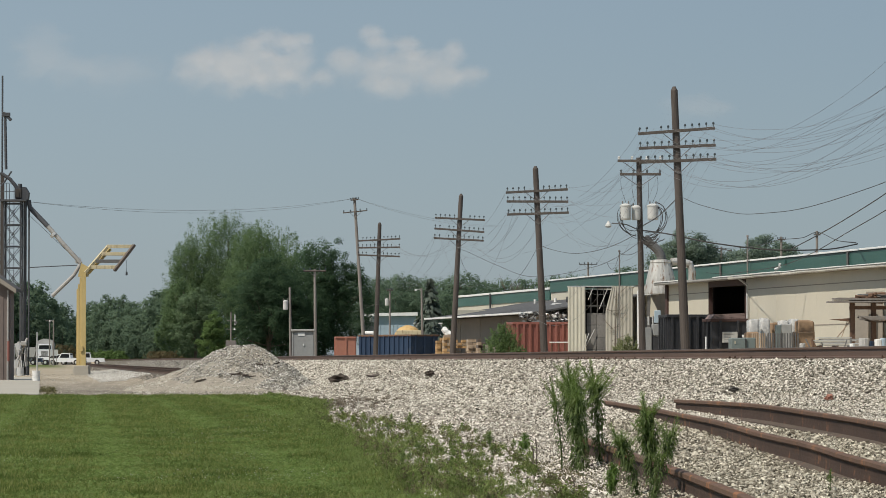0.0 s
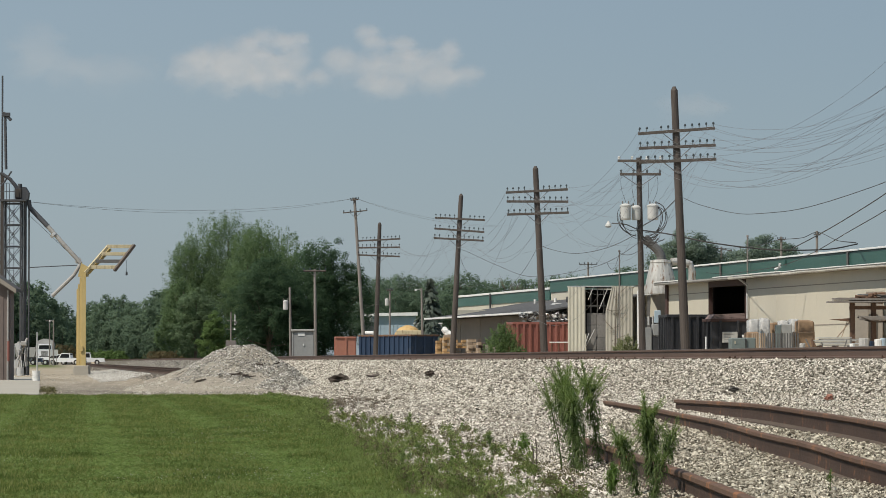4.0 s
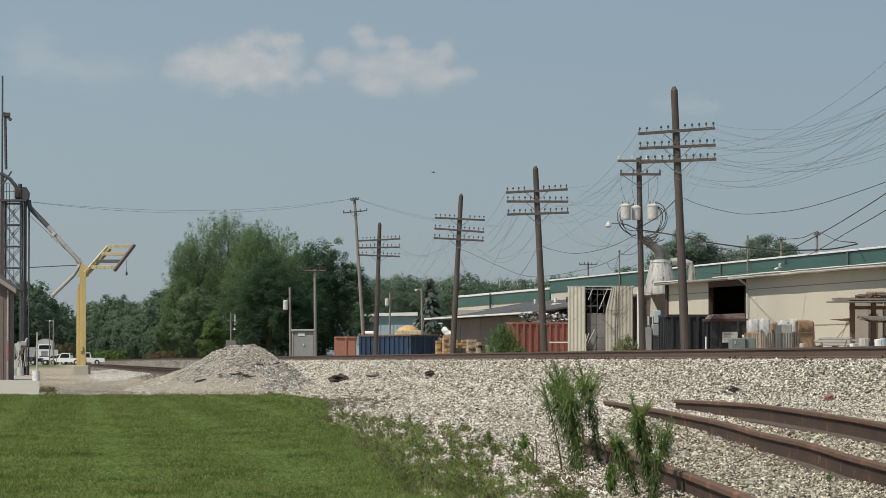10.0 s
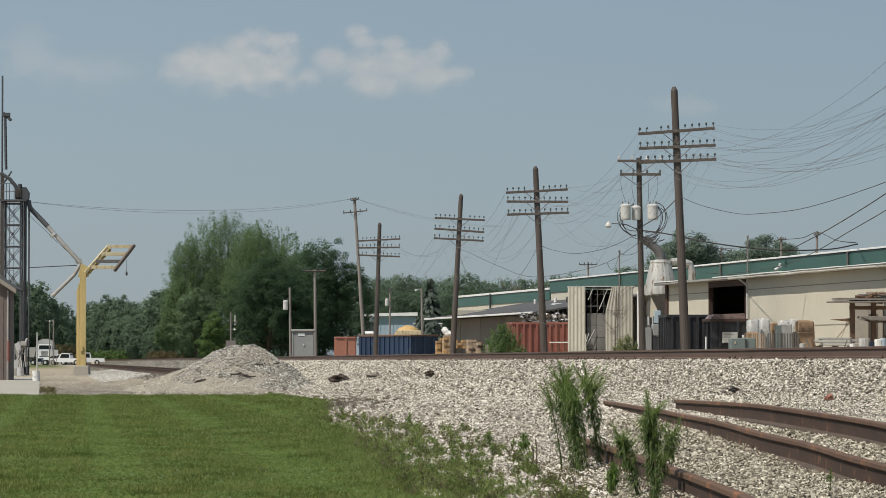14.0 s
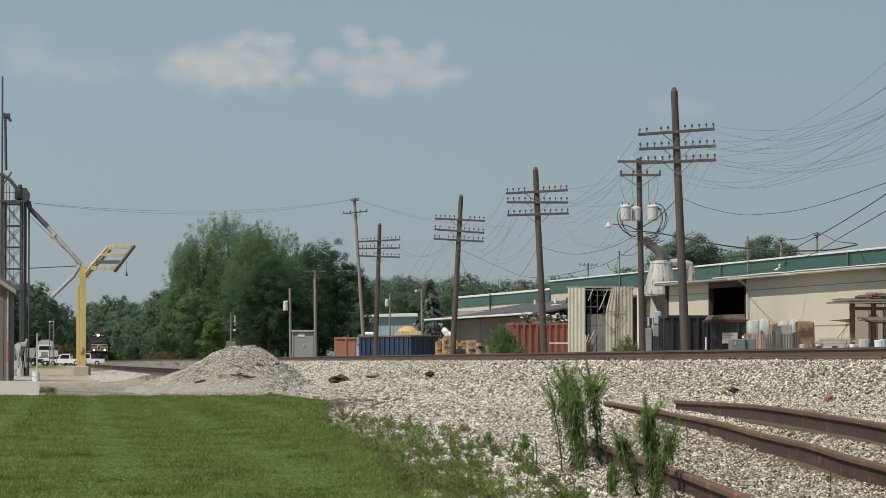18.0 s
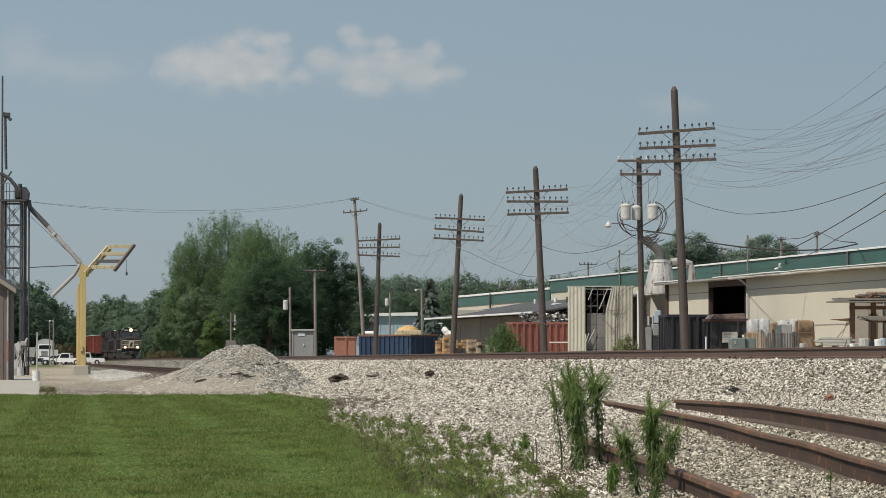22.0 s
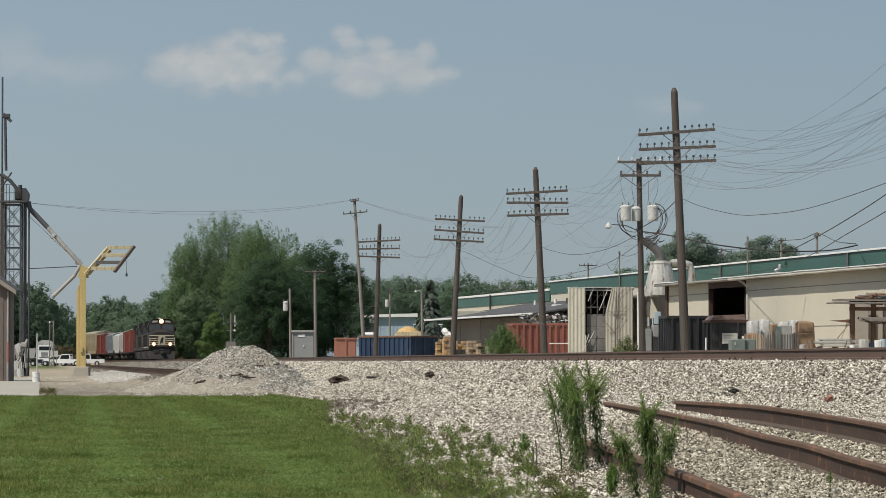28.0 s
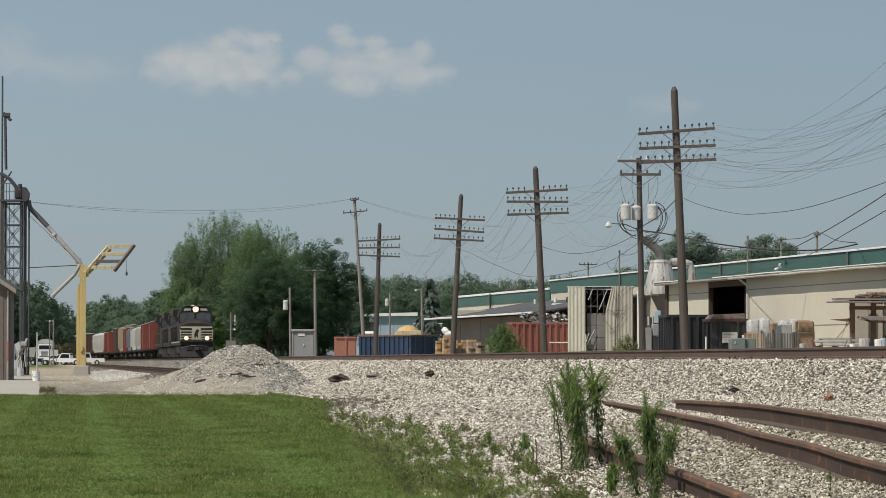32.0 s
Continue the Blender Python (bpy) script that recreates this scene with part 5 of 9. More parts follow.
# lean-to along the yard
lean = thing("lean_to", "cream lean-to with sagging white eave and dark open doorway", "warehouse", WH_X, WH_Y, WH_Z, WH_T)
for x0, x1 in ((-40, 21.2), (27.8, 35.7)):
    w = part("wall", box(x0, x1, -0.18, 0, -0.2, 4.4), M_CREAM, lean, "cream steel wall, shaded under the eave")
    ribs(w, x0 + 0.3, x1 - 0.1, 0.0, 0.0, 4.38, 3.1, M_CREAM, 0.005)
    part("panel_joint", box(x0, x1, 0.0, 0.012, 2.12, 2.16), M_BEIGE, w)
    part("panel_joint", box(x0, x1, 0.0, 0.012, 3.86, 3.9), M_BEIGE, w)
part("wall", box(35.5, 35.7, -5.7, -0.18, -0.2, 4.4), M_CREAM, lean)
part("corner_post", box(35.6, 36.0, -0.25, 0.1, -0.2, 4.4, 0.01), M_BROWN, lean, "dark corner post")
part("lintel", box(21.2, 27.8, -0.16, 0.03, 4.1, 4.4), M_BROWN, lean, "dark brown door head")
part("jamb", box(27.66, 27.8, -0.14, 0.03, -0.2, 4.1), M_BROWN, lean)
part("jamb", box(21.15, 21.3, -0.14, 0.03, -0.2, 4.1), M_BROWN, lean)
# inner walls coloured near-black for the unlit room
part("inner_wall", box(18, 35.4, -5.6, -5.5, -0.1, 4.3), M_DARK, lean, "dark interior wall")
part("inner_wall", box(27.9, 35.4, -0.3, -0.19, -0.1, 4.3), M_DARK, lean)
part("inner_wall", box(35.3, 35.45, -5.5, -0.3, -0.1, 4.3), M_DARK, lean)
part("inner_wall", box(17.9, 18.0, -5.6, -0.2, -0.1, 4.3), M_DARK, lean)
part("roof", prism([(0.5, 4.42), (MW + 0.02, 4.60), (MW + 0.02, 4.68), (0.5, 4.5)], 0, -40, 36.3), M_ROOF, lean, "grey sheet roof")
part("soffit", box(-40, 36.2, 0.02, 0.44, 4.38, 4.41), M_BEIGE, lean)
# the eave: lengths of bent gutter and flashing, each hanging a little differently
re_ = random.Random(17)
x = -40.0
while x < 36.2:
    x1 = min(x + re_.uniform(2.2, 3.6), 36.3)
    sag, tip = re_.uniform(-0.012, 0.008), re_.uniform(-0.012, 0.012)
    old = x > 20
    g = prism([(0.45, 4.38), (0.55, 4.36), (0.6, 4.41), (0.6, 4.49), (0.45, 4.49)], 0, x + 0.01, x1 - 0.01)
    for v in g.verts:
        v.co.z += sag + tip * (v.co.x - x) / (x1 - x)
    part("gutter", g, M_SPOUT if old else M_GUTTER, lean, "dull dark gutter length" if old else "dented pale gutter length")
    if not old or re_.random() < 0.4:
        f = box(x, x1 + 0.05, 0.36, 0.62 + re_.uniform(0, 0.03), 4.50, 4.53 + re_.uniform(0, 0.02))
        for v in f.verts:
            v.co.z += sag * 0.6 + tip * (v.co.x - x) / (x1 - x) + 0.005
        part("flashing", f, M_WHITE, lean, "white bent roof flashing")
    x = x1
part("downpipe", hose(((20.6, 0.5, 4.37), (20.6, 0.12, 4.1), (20.6, 0.1, 3.6), (20.6, 0.1, 0.0)), 0.055), M_GALV, lean, "bent grey downpipe")
for u, z in ((14, 5.7), (6, 5.55)):
    part("roof_bracket", box(u - 0.1, u + 0.1, MW + 0.1, MW + 0.3, 4.9, 5.3, 0.02), M_WHITE, lean)
part("vent_bracket", box(34.6, 34.8, MW + 0.07, MW + 0.2, 5.4, 5.66, 0.03), M_GREEN, wh, "dark green vent box")
part("vent_elbow", hose(((34.8, MW + 0.35, 5.5), (34.8, MW + 0.35, 5.32), (35.0, MW + 0.4, 5.22), (35.4, MW + 0.4, 5.2)), 0.075, 8), M_WHITE, wh, "white plastic elbow pipe")
# roof posts with lamps
for u, h in ((41.2, 7.0),):
    p = thing("roof_post", "thin grey service post on the warehouse roof", "post", WH_X, WH_Y, WH_Z, WH_T)
    part("mast", rod((u, MW + 0.25, 4.9), (u, MW + 0.25, h), 0.045, n=8), M_POLE_GREY, p)
    part("head", turned(((0.05, 0), (0.07, 0.03), (0.06, 0.1), (0.03, 0.13)), 8, at=(u, MW + 0.25, h)), M_POLE_GREY, p)
# lower wing further off
wing = thing("warehouse_wing", "lower cream wing with green fascia and white roof edge", "warehouse", WH_X, WH_Y, WH_Z, WH_T)
part("wall", box(89.8, 121.4, MW - 0.2, MW, -0.2, 4.55), M_CREAM, wing)
part("fascia", box(89.8, 121.4, MW - 0.2, MW + 0.05, 4.55, 5.22), M_GREEN, wing, "dark green fascia band")
part("roof_edge", box(89.7, 121.5, MW - 0.3, MW + 0.12, 5.22, 5.36, 0.01), M_WHITE, wing, "white roof edge")
part("roof", box(89.8, 121.4, MW - 25, MW - 0.3, 5.2, 5.3), M_ROOF, wing)
part("wall", box(121.2, 121.4, MW - 25, MW - 0.2, -0.2, 5.2), M_CREAM, wing)
part("downpipe", rod((108.6, MW + 0.15, 4.1), (108.6, MW + 0.15, 5.3), 0.07, n=8), M_DARK, wing)
# grey-roofed shed before the wing
shed = thing("grey_roofed_shed", "low beige shed with dark grey pitched roof and pale fascia", "shed", WH_X, WH_Y, WH_Z, WH_T)
part("wall", box(63, 92.0, -0.15, 0, -0.2, 3.3), M_BEIGE, shed, "dusty beige wall in shade")
ribs(shed, 64, 92, 0.0, 0.0, 3.28, 6.5, M_BEIGE, 0.03)
part("wall", box(91.85, 92.0, MW, -0.15, -0.2, 3.9), M_CREAM, shed)
part("post", box(92.0, 92.25, -0.1, 0.12, -0.2, 3.35), M_WHITE, shed, "white corner post")
part("roof", prism([(1.1, 3.28), (MW + 0.07, 4.42), (MW + 0.07, 4.5), (1.1, 3.38)], 0, 62.8, 96.5), M_ROOF, shed, "dark grey sheet roof")
part("fascia", box(62.8, 96.6, 1.1, 1.2, 3.31, 3.42, 0.01), M_WHITE, shed, "pale fascia board")
part("roof_vent", box(70, 75, -4.6, -3.6, 4.15, 4.5, 0.05), M_DARK, shed)
for u in (82, 88):
    part("vent_pipe", rod((u, -4.5, 4.1), (u, -4.5, 4.55), 0.09, n=8), M_WHITE, shed)

# ---- the broken corrugated enclosure at the warehouse's foot ----
cs = thing("corrugated_enclosure", "torn cream corrugated enclosure over sooty block wall", "shed", 6.78, 198, 0.45, -3)


def corrugated(name, x0, x1, z0, z1, parent, material, y=0.0, pitch=0.2, cut=0.0):
    """Standing-ribbed sheet facing -y; cut leans its left edge in at the top."""
    bm = bmesh.new()
    x, k = x0, 0
    prof = []
    while x <= x1 + 1e-6:
        prof.append((x, y - (0.022 if k % 4 in (1, 2) else 0.0)))
        x += pitch / 4
        k += 1
    lo = [bm.verts.new((ax, ay, z0)) for ax, ay in prof]
    hi = [bm.verts.new((ax + cut * max(0.0, 1 - (ax - x0) / max(cut * 2, 0.01)), ay, z1)) for ax, ay in prof]
    for i in range(len(prof) - 1):
        bm.faces.new((lo[i], lo[i + 1], hi[i + 1], hi[i]))
    r = bmesh.ops.extrude_face_region(bm, geom=bm.faces[:])
    bmesh.ops.translate(bm, vec=(0, 0.04, 0), verts=[v for v in r["geom"] if isinstance(v, bmesh.types.BMVert)])
    bmesh.ops.recalc_face_normals(bm, faces=bm.faces[:])
    return part(name, bm, material, parent, "cream ribbed steel sheet")


corrugated("panel", 0.0, 0.98, 2.05, 4.6, cs, M_SHEET)
corrugated("panel", 0.0, 1.0, -0.1, 2.05, cs, M_SHEET, y=-0.05)
corrugated("panel", 2.05, 3.5, 3.3, 4.66, cs, M_GREYCREAM, cut=0.35)
corrugated("panel", 2.05, 3.5, -0.1, 3.3, cs, M_GREYCREAM)
part("side_wall", box(0.0, 0.08, 0.05, 5, -0.1, 4.55), M_CREAM, cs)
part("side_wall", box(3.45, 3.53, 0.05, 5, -0.1, 4.6), M_CREAM, cs)
part("back_wall", box(0.08, 3.45, 4.9, 5, -0.1, 4.55), M_DARK, cs)
part("roof_sheet", box(-0.05, 3.6, 0.25, 5.1, 4.62, 4.67), M_GALV, cs)
for r in range(5):
    for c in range(2):
        part("block", box(1.02 + c * 0.53 + 0.005, 1.02 + (c + 1) * 0.53 - 0.005, 0.25, 0.45, -0.1 + r * 0.66, -0.1 + (r + 1) * 0.66 - 0.015, 0.012), M_BLOCK, cs)
for x in (1.25, 1.6, 1.95):
    part("stud", box(x - 0.02, x + 0.02, 0.2, 0.28, 3.2, 4.55), M_IRON, cs, "bare steel stud")
part("rail_bar", box(1.0, 2.1, 0.18, 0.26, 3.55, 3.6), M_IRON, cs)
for a, b in (((1.1, 0.1, 3.9), (1.4, 0.1, 4.6)), ((1.7, 0.1, 3.4), (2.2, 0.08, 4.6)), ((0.75, -0.2, 0.9), (1.15, -0.1, 2.1)), ((1.0, 0.05, 1.4), (1.45, 0.1, 2.3))):
    part("loose_strut", rod(a, b, 0.02, n=6), M_CAN, cs, "loose pale strut")
vine = bmesh.new()
rv = random.Random(12)
for k in range(10):
    x = 2.55 + rv.uniform(-0.1, 0.3)
    z = rv.uniform(0.5, 4.2)
    hose(((2.6, -0.08, z), (x + rv.uniform(-0.5, 0.6), -0.1, z + rv.uniform(0.1, 0.5)), (x + rv.uniform(-0.7, 0.9), -0.1, z + rv.uniform(0.3, 0.9))), 0.012, 5, bm=vine)
hose(((2.62, -0.08, 0), (2.58, -0.1, 2), (2.66, -0.1, 4.4)), 0.025, 5, bm=vine)
part("dead_vine", vine, M_BARK, cs, "dead brown vine")

m = 172 / 6450.0
tm_ = thing("thin_mast", "thin grey pipe mast with wires before the enclosure", "mast", (1097 - 784) * m, 172, 0.45)
part("mast", rod((0, 0, -0.2), (-0.02, 0, 1.05 + (638.6 - 446) * m - 0.45), 0.035, 0.028, 8), M_POLE_GREY, tm_, "thin grey pipe")
part("cap", turned(((0.03, 0), (0.06, 0.03), (0.05, 0.09), (0.015, 0.12)), 8, at=(-0.02, 0, 1.05 + (638.6 - 447) * m - 0.45)), M_IRON, tm_)
for (a0, b0), sg_ in (((1133, 438), 0.25), ((1068, 470), 0.5)):
    p0, p1 = Vector((-0.02, 0, 1.05 + (638.6 - 448) * m - 0.45)), Vector(((a0 - 1097) * m, -4, 1.05 + (638.6 - b0) * m - 0.45))
    part("stay_wire", hose([p0.lerp(p1, i / 8) - Vector((0, 0, sg_ * 4 * (i / 8) * (1 - i / 8))) for i in range(9)], 0.012, 4), M_WIRE, tm_)

# ---- the dust collector ----
dc = thing("dust_collector", "dented galvanised cyclone dust collector with bent ducts", "dust collector", 11.52, 192, 0.45)
z0 = 4.55 - 0.45
part("drum", turned(((0.68, 0), (0.86, 0.02), (0.84, 0.3), (0.74, 0.85), (0.56, 1.62), (0.58, 1.68), (0.55, 1.78), (0.1, 1.86)), 20), M_ZINC, dc, "rust-streaked shiny drum").matrix_basis = pose(-0.05, 0, z0)
part("hopper", turned(((0.12, -1.15), (0.68, 0.0)), 14), M_IRON, dc, "dark cone").matrix_basis = pose(0.05, 0, z0)
part("duct", hose(((0.0, 0, z0 + 1.75), (-0.02, 0, z0 + 2.0), (-0.14, 0, z0 + 2.25), (-0.38, 0, z0 + 2.5), (-0.7, 0, z0 + 2.75), (-0.95, 0, z0 + 2.95)), 0.24, 12), M_IRON, dc, "dark rusty elbow duct")
part("duct", hose(((0.5, 0, z0 + 1.7), (1.0, 0.1, z0 + 1.75), (1.5, 0.2, z0 + 1.6), (1.62, 0.2, z0 + 1.2), (1.62, 0.2, z0 + 0.3)), 0.2, 10), M_ZINC, dc, "bent return duct")
for a in ((-0.7, -0.4), (0.75, -0.4), (0.75, 0.5), (-0.7, 0.5)):
    part("leg", box(a[0] - 0.05, a[0] + 0.05, a[1] - 0.05, a[1] + 0.05, -0.2, z0 + 0.1), M_IRON, dc)
part("platform", box(-0.9, 1.0, -0.6, 0.7, z0 - 0.06, z0, 0.01), M_GALV, dc)

# ---- grain elevator: lattice leg tower with spouts ----
ED = 215
el = thing("elevator_tower", "grey lattice grain elevator tower with platform and spouting", "elevator tower", -25.37, ED, 0.2)
W = 0.5


def ez(v):
    return v - 0.2


TOPZ = ez(10.44)
for x, y in ((-W, -W), (W, -W), (W, W), (-W, W)):
    part("leg", box(x - 0.05, x + 0.05, y - 0.05, y + 0.05, -0.1, TOPZ, 0.008), M_TOWER, el)
lev = 0.0
k = 0
while lev < TOPZ - 0.3:
    nx = min(lev + 1.27, TOPZ)
    if nx < 5.7:
        lev = nx
        continue
    for y in (-W, W):
        part("girt", box(-W, W, y - 0.03, y + 0.03, nx - 0.08, nx), M_TOWER, el)
        part("brace", rod((-W, y, lev), (W, y, nx), 0.022, n=5), M_TOWER, el)
        part("brace", rod((W, y, lev), (-W, y, nx), 0.022, n=5), M_TOWER, el)
    for x in (-W, W):
        part("girt", box(x - 0.03, x + 0.03, -W, W, nx - 0.08, nx), M_TOWER, el)
        part("brace", rod((x, -W, lev), (x, W, nx), 0.022, n=5), M_TOWER, el)
    lev = nx
part("platform", box(-0.75, 0.85, -0.8, 0.8, TOPZ, TOPZ + 0.1), M_TOWER, el, "grey steel platform")
part("guard_rail", hose(((-0.75, -0.8, TOPZ + 0.55), (0.2, -0.8, TOPZ + 0.55)), 0.02, 5), M_TOWER, el)
part("guard_rail", hose(((-0.75, -0.8, TOPZ + 1.05), (0.2, -0.8, TOPZ + 1.05)), 0.02, 5), M_TOWER, el)
for x in (-0.75, -0.3, 0.2):
    part("guard_post", rod((x, -0.8, TOPZ), (x, -0.8, TOPZ + 1.05), 0.02, n=5), M_TOWER, el)
part("gear_box", box(0.15, 0.55, -0.4, 0.3, TOPZ + 0.15, TOPZ + 0.75, 0.04), M_LOCOGREY, el, "dark gearbox")
part("motor", rod((0.4, 0, TOPZ + 0.7), (0.4, 0, TOPZ + 1.05), 0.12, n=12), M_TOWER, el)
part("distributor", prism([(0.5, TOPZ + 0.1), (0.9, TOPZ + 0.1), (0.95, TOPZ + 0.5), (0.75, TOPZ + 0.85), (0.55, TOPZ + 0.85)], 1, -0.35, 0.35), M_TOWER, el)
part("ladder_rail", rod((-0.15, -0.62, 0.2), (-0.15, -0.62, TOPZ + 1), 0.02, n=5), M_TOWER, el)
part("ladder_rail", rod((0.12, -0.62, 0.2), (0.12, -0.62, TOPZ + 1), 0.02, n=5), M_TOWER, el)
for i in range(30):
    part("rung", rod((-0.15, -0.62, 0.4 + i * 0.32), (0.12, -0.62, 0.4 + i * 0.32), 0.014, n=4), M_TOWER, el)
part("down_pipe", rod((0.733, -0.2, 0), (0.733, -0.2, TOPZ), 0.09, n=10), M_TOWER, el)
part("down_pipe", rod((0.967, -0.3, 0), (0.967, -0.3, TOPZ - 0.5), 0.05, n=8), M_TOWER, el)
part("head_pipe", hose(((-0.433, 0, ez(12.34)), (-0.500, 0, ez(15.47))), 0.085, 10), M_TOWER, el, "dark head pipe")
part("head_spout", box(-0.700, -0.200, -0.12, 0.12, ez(15.47), ez(15.70), 0.02), M_TOWER, el).matrix_basis = pose(0, 0, 0)
part("head_hood", hose(((-0.600, 0, ez(15.70)), (-0.133, 0, ez(15.24))), 0.09, 8), M_TOWER, el)
part("cross_spout", hose(((-0.767, 0, ez(12.14)), (-0.200, 0, ez(11.77)), (0.267, 0, ez(11.20))), 0.11, 8), M_TOWER, el)
part("strut", hose(((-0.700, 0, ez(11.34)), (-0.100, 0, ez(12.24))), 0.05, 6), M_TOWER, el)
part("spout", hose(((0.900, -0.1, ez(10.50)), (1.000, -0.1, ez(10.07)), (2.067, -0.3, ez(8.97))), 0.15, 10), M_TOWER, el, "dark upper spout")
part("spout", hose(((2.067, -0.3, ez(8.97)), (4.067, -0.6, ez(6.77))), 0.13, 12), M_SPOUT, el, "pale rust-stained spout")
for u, v in ((73, 414), (118, 460)):
    part("spout_collar", rod((0.033 * u - 0.06, -0.4, ez(1.05) + (638.6 - v) * 0.033 + 0.06), (0.033 * u + 0.06, -0.4, ez(1.05) + (638.6 - v) * 0.033 - 0.06), 0.2, n=12), M_GALV, el)
part("spout", hose(((4.067, -0.6, ez(6.77)), (3.667, -0.6, ez(6.10)), (2.400, -0.8, ez(4.84))), 0.11, 10), M_SPOUT, el, "rust-stained lower spout")
part("stay_rod", hose(((1.033, -0.3, ez(6.54)), (3.833, -0.5, ez(6.67))), 0.03, 5), M_TOWER, el)
part("stay_cable", hose(((1.033, -0.3, ez(9.57)), (3.833, -0.5, ez(6.94))), 0.012, 4), M_WIRE, el)
rj = random.Random(2)
for i in range(15):
    x = rj.uniform(-0.8, 0.9)
    part("machinery", box(x - 0.09, x + rj.uniform(0.02, 0.14), -0.9, -0.4 + rj.uniform(0, 0.5), 0, rj.uniform(0.4, 1.9), 0.03), M_TOWER if i % 3 == 0 else (M_GALV if i % 3 == 1 else M_SPOUT), el)
part("tall_leg", box(-0.787, -0.727, 0.6, 1.0, 0, ez(17.94)), M_TOWER, el, "slim grey elevator leg casing")
part("leg_casing", box(-0.800, -0.600, 0.3, 0.6, 0, ez(12.17)), M_POLE, el, "brown leg casing")

# ---- yellow load-out gantry ----
GD = 212
gy = thing("loading_gantry", "faded yellow steel gantry with slatted head on concrete footing", "gantry", -20.97, GD, 0.2)


def gz(v):
    return v - 0.2


part("footing", box(-0.460, 0.427, -0.45, 0.6, -0.3, gz(0.77), 0.04), M_CONC, gy, "concrete footing")
for x0, x1, y0, top in ((-0.036, 0.227, -0.3, 6.2), (-0.2, -0.05, 0.3, 5.9), (-0.365, -0.27, 0.95, 5.52), (-0.497, -0.375, 1.5, 5.25)):
    part("flange", box(x0, x1, y0, y0 + 0.05, gz(0.5), gz(top), 0.006), M_YELLOW, gy, "faded yellow column flange")
for x0, x1, y0, y1, top in ((0.03, 0.06, -0.25, 0.3, 6.1), (-0.33, -0.3, 1.0, 1.5, 5.4)):
    part("web", box(x0, x1, y0, y1, gz(0.5), gz(top)), M_YELLOW, gy, "column web")
part("rear_footing", box(-0.62, -0.15, 0.7, 1.8, -0.3, gz(0.62), 0.03), M_CONC, gy, "concrete footing")
part("junction_box", box(-0.131, 0.066, -0.4, -0.26, gz(1.60), gz(1.92), 0.01), M_YELLOW, gy)
A0, A1 = Vector((0.131, -0.2, gz(6.13))), Vector((1.479, 0.5, gz(7.77)))
B0, B1 = Vector((1.939, -0.9, gz(6.26))), Vector((3.024, -0.2, gz(7.77)))
for a, b, m in ((A0, A1, M_PALEYELLOW), (A0 + Vector((0.18, 0.3, 0)), A1 + Vector((0.05, 0.3, -0.2)), M_YELLOW), (B0, B1, M_TIE)):
    d = (b - a).normalized()
    arm = part("boom", box(-0.11, 0.11, -0.08, 0.08, 0, (b - a).length, 0.01), m, gy, "yellow boom beam")
    arm.matrix_basis = Matrix.Translation(a) @ d.to_track_quat("Z", "Y").to_matrix().to_4x4()
for f in (0.04, 0.3, 0.62, 0.95):
    a = A0.lerp(A1, 0.28 + 0.72 * f)
    b = B0.lerp(B1, f)
    part("slat", box(a.x, b.x, (a.y + b.y) / 2 - 0.05, (a.y + b.y) / 2 + 0.05, (a.z + b.z) / 2 - 0.1, (a.z + b.z) / 2 + 0.1, 0.008), M_PALEYELLOW if f != 0.3 else M_IRON, gy, "yellow cross slat")
part("bracket", prism([(-0.263, gz(5.93)), (0.329, gz(5.93)), (0.394, gz(6.46)), (-0.066, gz(6.72))], 1, -0.2, 0.2), M_YELLOW, gy)
part("hook_cable", rod((2.597, -0.4, gz(6.92)), (2.597, -0.4, gz(6.20)), 0.012, n=4), M_WIRE, gy)
part("hook", turned(((0.02, 0), (0.07, 0.05), (0.05, 0.2), (0.02, 0.22)), 8, at=(2.597, -0.4, gz(6.00))), M_IRON, gy)

# ---- elevator office at the lawn's end ----
of = thing("elevator_office", "weathered brown metal building with sloping eave beside concrete apron", "building", -20.90, 176, 0.02)
part("wall", prism([(-9, -0.1), (0, -0.1), (0, 4.61), (-0.6, 5.16), (-4.5, 7.56), (-9, 4.83)], 1, 0, 1.6), M_OFFICE, of, "weathered pinkish metal wall")
for x in np.arange(-3.0, 0, 0.24):
    part("rib", box(x, x + 0.04, -0.025, 0, 0, 4.61 - 0.1), M_OFFICE, of)
part("roof", prism([(0.355, 4.34), (0.355, 4.50), (-4.5, 7.78), (-4.5, 7.56)], 1, -0.45, 2.0), M_ROOF, of, "dark sloping roof")
part("rake_board", prism([(0.341, 4.26), (0.341, 4.48), (-4.5, 7.75), (-4.5, 7.45)], 1, -0.5, -0.46), M_BEIGE, of, "dull beige rake board")
part("downpipe", rod((-0.1, -0.1, 0.05), (-0.1, -0.1, 4.42), 0.05, n=8), M_SPOUT, of)
part("hose_reel", rod((-0.05, -0.2, 1.01), (-0.05, -0.2, 1.99), 0.06, n=8), M_RUSTRED, of, "red upright tube")
pad = thing("concrete_apron", "pale worn concrete apron at the lawn's end", "pavement", kind="structure")
